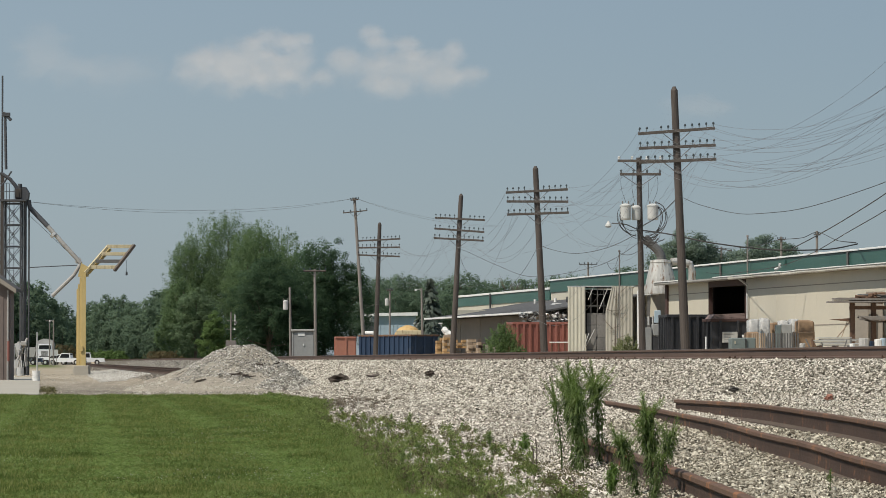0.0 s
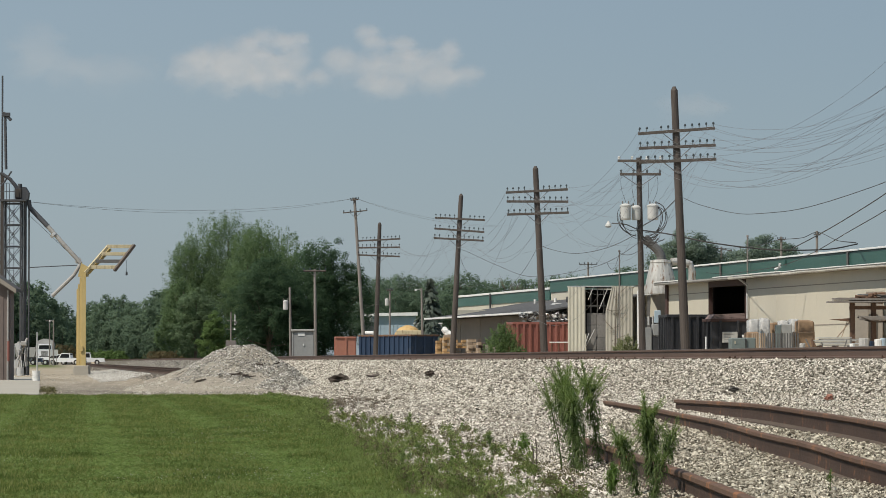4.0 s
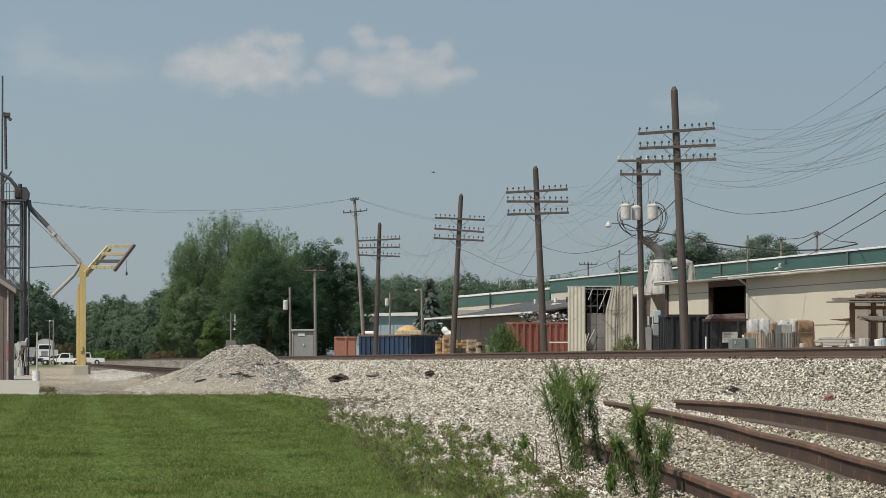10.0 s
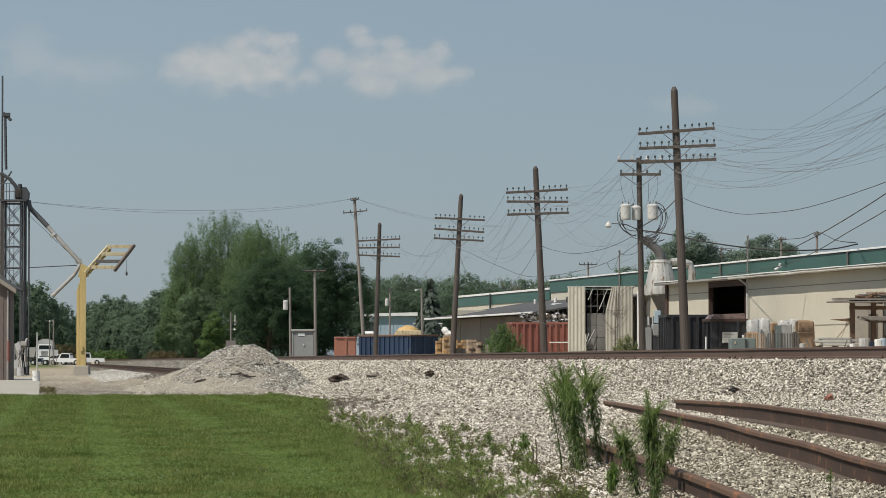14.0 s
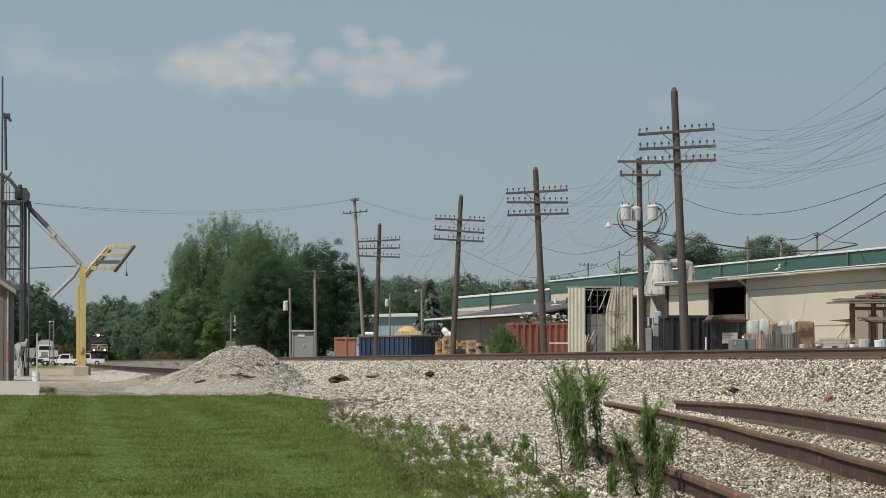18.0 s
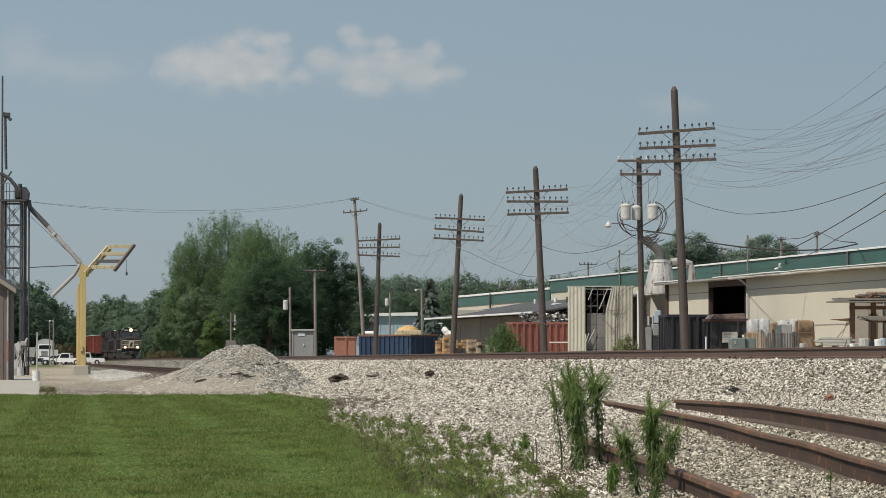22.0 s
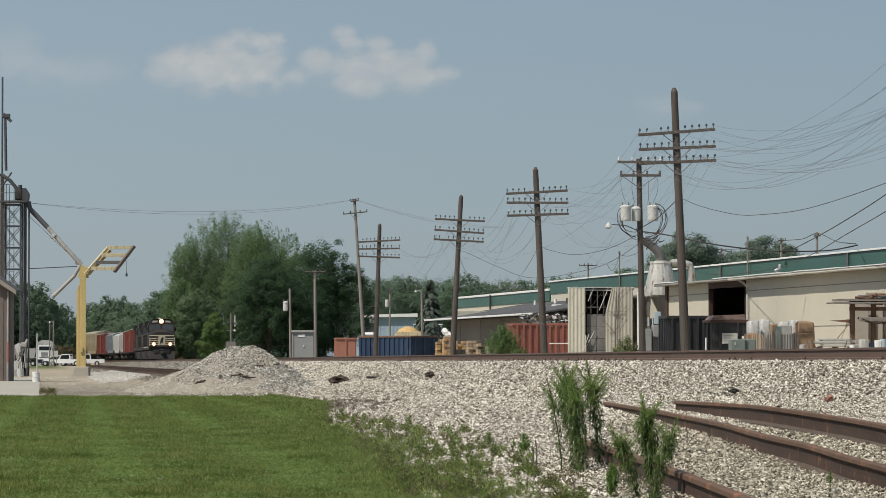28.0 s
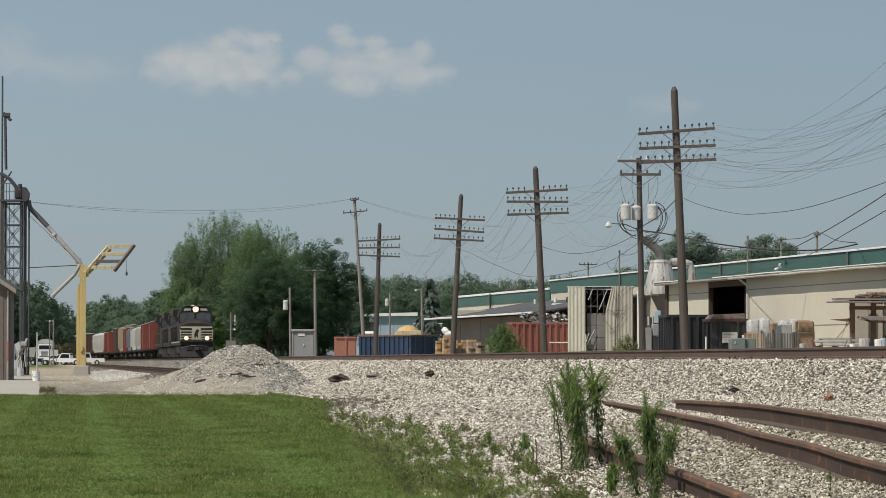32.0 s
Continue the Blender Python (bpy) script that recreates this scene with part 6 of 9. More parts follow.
for i in range(6):
    y0, y1 = 110.5 + i * 14, 110.5 + (i + 1) * 14 - 0.02
    x0, x1 = -12.23 - (y0 - 110.5) * 0.1105, -12.23 - (y1 - 110.5) * 0.1105
    for j in range(2):
        slab = prism([(x0 - 7 * j - 6.98, y0), (x0 - 7 * j, y0), (x1 - 7 * j, y1), (x1 - 7 * j - 6.98, y1)], 2, -0.2, 0.03)
        for v in slab.verts:
            if v.co.z > 0:
                v.co.z = ground_z(-30, v.co.y) + 0.035
        part("slab", slab, M_CONC, pad)
au = thing("grain_auger", "pale dented grain auger with hopper folded against the elevator", "auger", -24.5, 211, 0.05)
part("tube", rod((-0.35, 0, 0.55), (0.42, 0.25, 2.3), 0.075, n=10), M_SPOUT, au, "pale dented tube")
part("hopper", prism([(-0.42, 1.05), (0.02, 1.05), (-0.1, 0.55), (-0.3, 0.55)], 1, -0.3, 0.25), M_GALV, au)
for x, top in ((-0.2, 1.35), (0.2, 1.8)):
    part("strut", rod((x, -0.15, 0.0), (x + 0.12, 0.1, top), 0.022, n=6), M_GALV, au)
part("brace", rod((-0.3, -0.12, 1.75), (0.4, 0.05, 1.3), 0.03, n=6), M_SPOUT, au)
part("brace", rod((-0.2, -0.1, 1.2), (0.38, 0.05, 2.0), 0.025, n=6), M_SPOUT, au)
part("motor", box(0.05, 0.42, -0.1, 0.2, 1.85, 2.12, 0.04), M_SPOUT, au, "pale motor housing")
part("chute", prism([(-0.3, 1.95), (-0.02, 2.12), (0.06, 1.7), (-0.12, 1.5)], 1, -0.12, 0.1), M_GALV, au)
dr = thing("steel_drum", "dull grey steel drum beside the elevator's foot", "drum", -24.1, 208, 0.05)
part("body", turned(((0.0, 0), (0.2, 0), (0.205, 0.2), (0.215, 0.21), (0.205, 0.22), (0.205, 0.42), (0.215, 0.43), (0.205, 0.44), (0.2, 0.62), (0.18, 0.6), (0.0, 0.6)), 16), M_GALV, dr)
bk = thing("white_bucket", "white plastic drum standing on the concrete apron", "bucket", -19.19, 172, 0.03)
part("body", turned(((0.165, 0), (0.19, 0.5), (0.2, 0.5), (0.2, 0.55), (0.17, 0.55), (0.16, 0.48), (0.02, 0.47)), 18), M_WHITE, bk, "white plastic tub")
part("bail", hose(((-0.19, 0, 0.45), (-0.15, -0.2, 0.3), (0.15, -0.2, 0.3), (0.19, 0, 0.45)), 0.008, 4), M_IRON, bk)
ps = thing("sign_post", "thin pale post beside the apron", "post", -21.15, 190, 0.1)
part("mast", rod((0, 0, -0.1), (0, 0, 2.54 - 0.1), 0.035, n=8), M_GALV, ps)

# ---- gravel heap at the siding's end ----
heap = thing("gravel_heap", "heap of pale broken limestone with scraps of tie wood", "gravel heap", -7.06, 128, 0.0)


def heap_z(x, y):
    wide = 3.0 if x < 0 else 2.6
    r = math.hypot(x / wide, y / 2.7)
    n = noise.fractal(Vector((x * 0.9, y * 0.9, 5)), 1, 2, 4)
    body = 1.34 * (1 - smooth(0.0, 1.15, r)) ** 0.8 + 0.25 * (1 - smooth(0.7, 1.9, math.hypot((x + 1.0) / 3.0, y / 3)))
    # a slumped hollow in the face towards the lawn
    hollow = 0.30 * math.exp(-((x - 0.55) / 0.75) ** 2 - ((y + 0.95) / 0.42) ** 2) + 0.16 * math.exp(-((x + 0.2) / 0.9) ** 2 - ((y + 1.75) / 0.25) ** 2)
    lip = 0.13 * math.exp(-((x - 0.5) / 0.9) ** 2 - ((y + 0.42) / 0.28) ** 2)
    return body + 0.14 * n * (1 if r < 1.5 else 0) - 0.06 - 0.5 * smooth(1.25, 1.7, r) - hollow + lip


hv, hn = [], 70
for j in range(hn + 1):
    for i in range(hn + 1):
        x, y = (i / hn - 0.5) * 10, (j / hn - 0.5) * 9
        hv.append((x, y, heap_z(x, y)))
hf = [(j * (hn + 1) + i, j * (hn + 1) + i + 1, (j + 1) * (hn + 1) + i + 1, (j + 1) * (hn + 1) + i) for j in range(hn) for i in range(hn)]
M_HEAP = mat("gravel_core", (0.27, 0.24, 0.195), (0.43, 0.39, 0.325), 0.95, big=1.5, fine=14, bump=0.8, dist=0.06)
o = new("mound", mesh_from("mound", np.array(hv), np.array(hf), M_HEAP, True))
o.parent = heap
hp = RNG.uniform((-4.8, -4.2), (4.6, 3.0), (46000, 2))
upper, lower = [], []
for x, y in hp:
    z = heap_z(x, y)
    # fines cover the foot on the lawn's side, coarse grey stone the crown
    coarse = z - 0.30 + 0.5 * noise.noise(Vector((x * 0.8, y * 0.8, 9))) + 0.16 * min(max(x, -2.0), 1.5)
    if z > 0.02 and coarse > 0.0:
        upper.append((x, y, z))
    elif z > 0.02 and noise.noise(Vector((x * 9, y * 9, 2))) > -0.12:
        lower.append((x, y, z))
upper, lower = np.array(upper), np.array(lower)
for pts, lo, hi, m, label in ((upper, 0.018, 0.046, M_STONE_H, "coarse grey and white broken stone"), (lower, 0.010, 0.026, M_STONE, "small stones in tan fines")):
    o = new("gravel", stones_mesh("gravel", pts + np.array((0, 0, 0.012)), RNG.uniform(lo, hi, len(pts)), m))
    o.parent = heap
    tagged(o, label, kind="stuff")


def scrap(x, y, w, h, turn, tilt, seed):
    """A splintered curl of old tie wood, w long, lying on the heap."""
    rng = random.Random(seed)
    pts, rad = [], []
    for i in range(9):
        f = i / 8
        pts.append(((f - 0.5) * w, rng.uniform(-0.03, 0.03), 0.09 * h * math.sin(f * 5 + seed) + tilt * (f - 0.5) * w + rng.uniform(-0.02, 0.02)))
        rad.append(h * (0.25 + 0.75 * math.sin(math.pi * (0.08 + 0.84 * f))) * rng.uniform(0.55, 1.1))
    o = part("tie_scrap", hose(pts, rad, 6), M_SCRAP, heap, "splintered dark tie wood")
    o.matrix_basis = pose(x, y, heap_z(x, y) + h * 0.4, 0, 0, turn)


for k, (x, y, w, h, turn, tilt) in enumerate(((0.62, -1.15, 0.42, 0.055, 12, -0.1), (0.75, -1.0, 0.3, 0.04, -25, 0.3), (0.15, -2.25, 0.95, 0.05, -6, -0.08), (-0.05, -2.15, 0.4, 0.04, 20, 0.25), (-1.3, -2.4, 0.42, 0.05, 18, 0.2), (1.25, -0.75, 0.3, 0.035, 30, 0.2), (-2.1, -1.2, 0.35, 0.035, 40, 0.5))):
    scrap(x, y, w, h, turn, tilt, k)

# ---- the yard across the line ----
YG = 0.45


def dumpster(name, x, y, w, d, h, rz, material, label, category, ribs_n=8, rim=None):
    """An open steel box with upright ribs; its front faces -y before it is turned."""
    t = thing(name, label, category, x, y, YG, rz)
    wall = 0.06
    part("front", box(-w / 2, w / 2, -d / 2, -d / 2 + wall, 0.15, h), material, t)
    part("back", box(-w / 2, w / 2, d / 2 - wall, d / 2, 0.15, h), material, t)
    for s in (-1, 1):
        part("side", box(s * w / 2 - (wall if s > 0 else 0), s * w / 2 + (0 if s > 0 else wall), -d / 2 + wall, d / 2 - wall, 0.15, h), material, t)
    part("floor", box(-w / 2 + wall, w / 2 - wall, -d / 2 + wall, d / 2 - wall, 0.15, 0.25), material, t)
    for i in range(ribs_n):
        x0 = -w / 2 + (i + 0.5) * w / ribs_n
        part("rib", box(x0 - 0.06, x0 + 0.06, -d / 2 - 0.09, -d / 2, 0.2, h - 0.05, 0.01), material, t)
    k = max(int(d / (w / ribs_n)), 2)
    for i in range(k):
        y0 = -d / 2 + (i + 0.5) * d / k
        for s in (-1, 1):
            part("rib", box(s * (w / 2 + 0.045) - 0.045, s * (w / 2 + 0.045) + 0.045, y0 - 0.06, y0 + 0.06, 0.2, h - 0.05), material, t)
    rm = rim or material
    for y0 in (-d / 2, d / 2):
        part("rim", box(-w / 2 - 0.06, w / 2 + 0.06, y0 - 0.08, y0 + 0.08, h - 0.1, h + 0.04, 0.015), rm, t)
    for s in (-1, 1):
        part("rim", box(s * w / 2 - 0.08, s * w / 2 + 0.08, -d / 2 + 0.08, d / 2 - 0.08, h - 0.1, h + 0.035, 0.015), rm, t)
    for s in (-1, 1):
        part("skid", box(s * w * 0.3 - 0.08, s * w * 0.3 + 0.08, -d / 2, d / 2, 0, 0.15), M_IRON, t)
    return t


def height(z):
    return z - YG


dumpster("rolloff_container", -3.4, 275.6, 7.0, 2.44, height(2.97), -55, M_NAVY, "long navy blue ribbed roll-off container with rusty rim", "container", 11, M_RUSTBEAM)
dumpster("rolloff_container", -7.83, 292, 1.539, 2.3, height(2.93), 4, M_ORANGE, "faded orange steel roll-off container", "container", 1)
dumpster("rolloff_container", 5.41, 204, 3.289, 2.4, height(3.16), 8, M_RUSTRED, "rust-red steel container heaped with scrap metal", "container", 9)
dumpster("scrap_bin", 11.02, 166, 1.956, 2.2, height(3.10), 6, M_BLACKSTEEL, "black ribbed steel scrap bin", "container", 5)
bin2 = dumpster("scrap_bin", 12.61, 163, 1.567, 2.0, height(2.88), 6, M_BLACKSTEEL, "black steel bin with pinkish rusted lid and paper notice", "container", 2, M_BROWN)
part("lid", prism([(-0.834, height(2.88)), (0.758, height(2.86)), (0.682, height(3.16)), (-0.657, height(3.11))], 1, -1.05, 0.6), M_LID, bin2, "faded pinkish lid with dark scuffs")
nb = part("notice", box(-0.329, 0.354, -1.13, -1.1, height(1.85), height(2.33)), M_HOPPALE, bin2, "greyed white notice with unreadable lines")
for i in range(4):
    part("print_line", box(-0.253, 0.202 - i % 2 * 0.15, -1.136, -1.131, height(2.23) - i * 0.11 - 0.04, height(2.23) - i * 0.11), M_GREYBOX, nb)
part("stencil", box(0.556, 0.657, -1.12, -1.1, height(2.08), height(2.20)), M_WHITE, bin2)
# crumpled scrap on the red container
rs = random.Random(4)
sc = thing("scrap_pile", "crumpled shiny sheet-metal scrap heaped in a container", "scrap metal", 5.63, 204, height(3.16) + YG - 0.1, 8)
for i in range(120):
    bm = bmesh.new()
    x, y, z = rs.uniform(-1.3, 1.35), rs.uniform(-0.9, 0.9), rs.uniform(-0.2, 0.62)
    vs = [bm.verts.new((x + rs.uniform(-0.17, 0.17), y + rs.uniform(-0.2, 0.2), z + rs.uniform(-0.13, 0.17))) for _ in range(5)]
    bm.faces.new((vs[0], vs[1], vs[2]))
    bm.faces.new((vs[2], vs[1], vs[3]))
    bm.faces.new((vs[3], vs[1], vs[4]))
    r = bmesh.ops.extrude_face_region(bm, geom=bm.faces[:])
    bmesh.ops.translate(bm, vec=(0.01, 0.01, 0.015), verts=[v for v in r["geom"] if isinstance(v, bmesh.types.BMVert)])
    part("sheet", bm, (M_GALV, M_IRON, M_ZINC, M_LOCOGREY)[i % 4], sc)
part("base_heap", turned(((1.5, -0.5), (1.2, 0.0), (0.5, 0.25), (0.05, 0.3)), 14), M_IRON, sc).scale = (1, 0.6, 1)


def stack(name, x, y, w, d, layers, label, category, rz=4.0):
    """Layers (height, material) laid on one another."""
    t = thing(name, label, category, x, y, YG, rz)
    z = 0.0
    for k, (h, m) in enumerate(layers):
        j = random.uniform(-0.05, 0.05)
        part("layer", box(-w / 2 + j, w / 2 + j, -d / 2, d / 2, z, z + h - 0.015, 0.012), m, t)
        z += h
    return t


def pallet(x, y, z, rz, n=1, w=1.1, label="stacked worn wooden pallets"):
    t = thing("pallet_stack" if n > 1 else "pallet", label, "pallets", x, y, z, rz)
    for k in range(n):
        b = k * 0.145
        for j in range(6):
            u = -w / 2 + j * (w - 0.09) / 5
            part("deck_board", box(u, u + 0.09, -0.5, 0.5, b + 0.115, b + 0.135), M_PALLET, t)
        for v in (-0.5, -0.045, 0.41):
            part("stringer", box(-w / 2, w / 2, v, v + 0.09, b + 0.02, b + 0.115), M_PALLET, t)
    return t


# yellow machine and lumber stacks by the third pole
def bundle(x, y, z0, w, d, rows, cols, material, label, seed, rz=4.0):
    """A bundle of sawn timbers lying along the view, end faces to the line, on two bearers."""
    rng = random.Random(seed)
    t = thing("lumber_stack", label, "lumber", x, y, z0, rz)
    for s in (-0.35, 0.35):
        part("bearer", box(-w / 2, w / 2, s * d - 0.05, s * d + 0.05, 0, 0.09), M_TIE, t)
    tall = 0.17
    for r in range(rows):
        for c in range(cols):
            if r == rows - 1 and rng.random() < 0.3:
                continue
            u = -w / 2 + c * w / cols + rng.uniform(-0.015, 0.015)
            k = rng.uniform(-0.12, 0.12)
            part("timber", box(u, u + w / cols - 0.02, -d / 2 + k, d / 2 + k, 0.095 + r * (tall + 0.012), 0.095 + r * (tall + 0.012) + tall, 0.008), material if rng.random() < 0.75 else M_PALLET, t)
    return t


# lumber stacks by the third pole, and pale sheeting behind them
bundle(-0.18, 238, YG, 0.55, 1.6, 11, 2, M_ORANGEWOOD, "tall stack of tan sawn timbers beside a blue container", 1)
bundle(0.22, 234, YG, 0.45, 1.5, 11, 2, M_ORANGEWOOD, "stack of orange-tan sawn timbers", 2)
bundle(1.03, 228, YG, 0.8, 1.4, 10, 3, M_ORANGEWOOD, "uneven stack of orange and grey timbers", 3)
bundle(0.96, 222, YG, 0.75, 1.4, 7, 3, M_BLOCK, "low stack of weathered grey timbers", 4)
bundle(1.82, 226, YG, 0.62, 1.4, 10, 2, M_PALLET, "stack of pale grey timbers", 5)
bundle(2.33, 224, YG, 0.5, 1.2, 10, 2, M_TIE, "stack of dark brown old ties", 6)
for i, (ax, ay) in enumerate(((788, 585), (793, 591), (804, 590), (809, 584), (811, 592))):
    b = bmesh.new()
    bmesh.ops.create_icosphere(b, subdivisions=2, radius=0.26)
    for v in b.verts:
        v.co *= 1 + 0.5 * noise.noise(v.co * 4 + Vector((i * 3, 0, 0)))
    o = solo("plastic_bundle", b, M_WHITE, "bundle of crumpled white plastic sheeting behind lumber", "plastic sheeting")
    o.matrix_basis = pose((ax - 784) * 251.6 / 6450, 251.6, 1.05 + (638.6 - ay) * 251.6 / 6450)
crates = thing("crate_stack", "pale crates stacked behind the lumber", "crates", 0.59, 251.6, YG, 3)
for i in range(4):
    part("crate", box(-0.55, 0.5 - 0.08 * i, -0.5, 0.5, i * 0.6, i * 0.6 + 0.57, 0.03), M_PALLET, crates)
# tarp-covered mound, blue shed, pale trailer beyond
tm = thing("tarp_mound", "yellow tarp-covered mound behind the blue container", "covered mound", -3.08, 320, YG)
part("tarp", turned(((1.2, 0), (1.25, 2.5), (1.15, 3.0), (0.8, 3.45), (0.3, 3.68), (0.05, 3.72)), 14), M_TARP, tm, "faded yellow tarp")
part("front_sheet", box(-1.0, 1.15, -1.5, -1.28, 2.5, 3.25, 0.02), M_PALEYELLOW, tm, "pale plywood sheet")
bs = thing("blue_shed", "pale blue metal shed with white roof edge", "shed", -6.27, 430, YG)
part("wall", box(-2.800, 3.067, 0, 6, 0, height(6.42)), M_PALEBLUE, bs)
for x in np.arange(-2.667, 3.000, 0.5):
    part("rib", box(x, x + 0.06, -0.04, 0, 0, height(6.29)), M_PALEBLUE, bs)
part("roof", prism([(-3.000, height(6.62)), (3.267, height(6.76)), (3.267, height(6.36)), (-3.000, height(6.29))], 1, -0.5, 6.4), M_WHITE, bs, "white roof edge")
part("door", box(-1.333, -0.933, -0.06, -0.02, 0, 2.1), M_WHITE, bs)
tr = thing("box_trailer", "pale grey box trailer with ribbed doors", "trailer", -1.41, 380, YG)
part("body", box(-1.650, 1.296, 0, 2.5, 1.0, height(4.91), 0.03), M_HOPGREY, tr)
part("door", box(0.000, 0.589, -0.05, 0, 1.05, height(4.74)), M_GALV, tr)
part("door", box(0.648, 1.237, -0.05, 0, 1.05, height(4.74)), M_GALV, tr)
for x in np.arange(-1.6, 1.25, 0.2):
    part("rib", box(x, x + 0.05, -0.09, -0.05, 1.05, height(4.85)), M_HOPGREY, tr)
part("roof_edge", box(-1.709, 1.355, -0.08, 2.5, height(4.91), height(5.00)), M_WHITE, tr)
for s in (-1.0, 0.6):
    part("wheel", rod((s, -0.05, 0.5), (s, 0.3, 0.5), 0.5, n=14), M_TYRE, tr)
part("landing_gear", box(-1.6, 1.0, 0.5, 1.8, 0.4, 1.0), M_IRON, tr)
hut = thing("site_hut", "small grey shed with pitched white roof", "shed", -8.20, 410, YG)
part("wall", box(-0.763, 0.509, 0, 3, 0, height(5.35)), M_HOPGREY, hut)
part("roof", prism([(-0.890, height(5.41)), (-0.127, height(6.17)), (0.636, height(5.41))], 1, -0.3, 3.3), M_WHITE, hut)
pt = thing("propane_tank", "white horizontal gas tank behind the containers", "tank", -6.91, 330, YG)
part("shell", rod((-0.460, 0, height(3.54)), (0.614, 0, height(3.54)), 0.18, n=12), M_WHITE, pt)
part("stand", box(-0.409, 0.512, -0.2, 0.2, 0, height(3.43)), M_IRON, pt)

# signal cabinet by the line
cbx = thing("signal_cabinet", "grey steel signal cabinet with overhanging roof and small plate", "cabinet", -9.04, 236, YG)
w = 1.390
part("body", box(-w / 2, w / 2, -0.6, 0.6, 0, height(2.94), 0.02), M_GREYBOX, cbx)
part("roof", box(-w / 2 - 0.06, w / 2 + 0.06, -0.72, 0.7, height(2.94), height(3.08), 0.02), M_HOPGREY, cbx, "pale roof")
part("plate", box(-0.329, 0.110, -0.63, -0.6, height(2.65), height(2.86)), M_WHITE, cbx, "blank white plate")
part("door_seam", box(-0.622, -0.585, -0.62, -0.6, 0.1, height(2.83)), M_IRON, cbx)
part("handle", box(0.000, 0.073, -0.66, -0.6, height(2.02), height(2.13)), M_WHITE, cbx)
for s in (-1, 1):
    part("hinge", box(s * w * 0.46 - 0.03, s * w * 0.46 + 0.03, -0.64, -0.6, 0.3, 0.7), M_WHITE, cbx)


def car(x, y, z, rz, length, height_m, paint, label, pickup=False, name="pickup_truck"):
    """A road vehicle, nose along +x."""
    c = thing(name, label, "pickup truck" if pickup else "car", x, y, z, rz)
    L2, w = length / 2, 0.95
    hood = height_m * 0.56
    part("lower_body", prism([(-L2, 0.45), (L2 - 0.1, 0.42), (L2, 0.7), (L2 - 0.1, hood), (-L2, hood)], 1, -w, w), paint, c)
    if pickup:
        cabp = [(-0.15 * length, hood), (0.2 * length, hood), (0.1 * length, height_m), (-0.12 * length, height_m)]
    else:
        cabp = [(-0.42 * length, hood), (0.22 * length, hood), (0.06 * length, height_m), (-0.26 * length, height_m)]
    cab = part("cab", prism(cabp, 1, -w + 0.08, w - 0.08), paint, c)
    for s in (-1, 1):
        (x0, _), (x1, _), (x2, _), (x3, _) = cabp
        part("side_window", prism([(x0 + 0.2, hood + 0.06), (x1 - 0.25, hood + 0.06), (x2 - 0.05, height_m - 0.12), (x3 + 0.1, height_m - 0.12)], 1, s * (w - 0.08) - 0.012, s * (w - 0.08) + 0.012), M_GLASS, cab)
    part("rear_window", prism([(-w + 0.2, hood + 0.1), (w - 0.2, hood + 0.1), (w - 0.25, height_m - 0.1), (-w + 0.25, height_m - 0.1)], 0, cabp[3][0] - 0.06, cabp[3][0] + 0.03), M_GLASS, cab)
    for u in (-0.3 * length, 0.32 * length):
        for s in (-1, 1):
            wh_ = part("wheel", rod((u, s * (w - 0.2), 0.38), (u, s * (w + 0.01), 0.38), 0.38, n=16), M_TYRE, c)
            part("rim", rod((u, s * (w + 0.0), 0.38), (u, s * (w + 0.02), 0.38), 0.2, n=12), M_GALV, wh_)
    for s in (-1, 1):
        part("tail_lamp", box(-L2 - 0.015, -L2 + 0.02, s * 0.8 - 0.1, s * 0.8 + 0.1, 0.75, hood - 0.05), M_REDLAMP, c, "red tail lamp")
        part("headlight", box(L2 - 0.12, L2 - 0.03, s * 0.7 - 0.15, s * 0.7 + 0.15, hood - 0.3, hood - 0.12), M_PORC, c)
    part("bumper", box(-L2 - 0.1, -L2, -w, w, 0.42, 0.6, 0.02), M_GALV, c)
    return c


car(-8.06, 250, YG, 175, 1.9, 1.0, M_CARPAINT_D, "small dark parked car beyond the rails", name="car")
car(-53.40, 545, 0.42, 185, 5.6, 1.85, M_CARPAINT_W, "white pickup truck with red tail lamps parked by crossing", True)
car(-55.76, 540, 0.42, 172, 5.6, 1.75, M_CARPAINT_W, "white pickup truck parked in a row", True)
car(-58.79, 552, 0.42, 178, 4.8, 1.6, M_CARPAINT_W, "white car parked behind trucks", name="car")
car(-58.55, 530, 0.42, 178, 2.9, 1.0, M_NAVY, "dark blue low trailer parked by crossing", True)
# white dump truck facing the camera
dt = thing("dump_truck", "white dump truck with rounded grey bed on a far road", "truck", -61.12, 560, 0.9, 4)
part("hood", prism([(-0.85, 0.85), (0.85, 0.85), (0.8, 1.65), (0.55, 1.85), (-0.55, 1.85), (-0.8, 1.65)], 1, -2.2, -0.55), M_CARPAINT_W, dt, "white sloping hood")
for s in (-1, 1):
    part("fender", prism([(s * 0.8, 0.6), (s * 1.2, 0.6), (s * 1.2, 1.15), (s * 1.0, 1.35), (s * 0.8, 1.35)][:: s], 1, -2.1, -0.9), M_CARPAINT_W, dt, "white wing")
    part("headlight", box(s * 0.98 - 0.14, s * 0.98 + 0.14, -2.13, -2.1, 0.95, 1.15), M_PORC, dt)
    part("mirror", box(s * 1.35 - 0.1, s * 1.35 + 0.1, -0.75, -0.7, 1.9, 2.4, 0.02), M_IRON, dt)
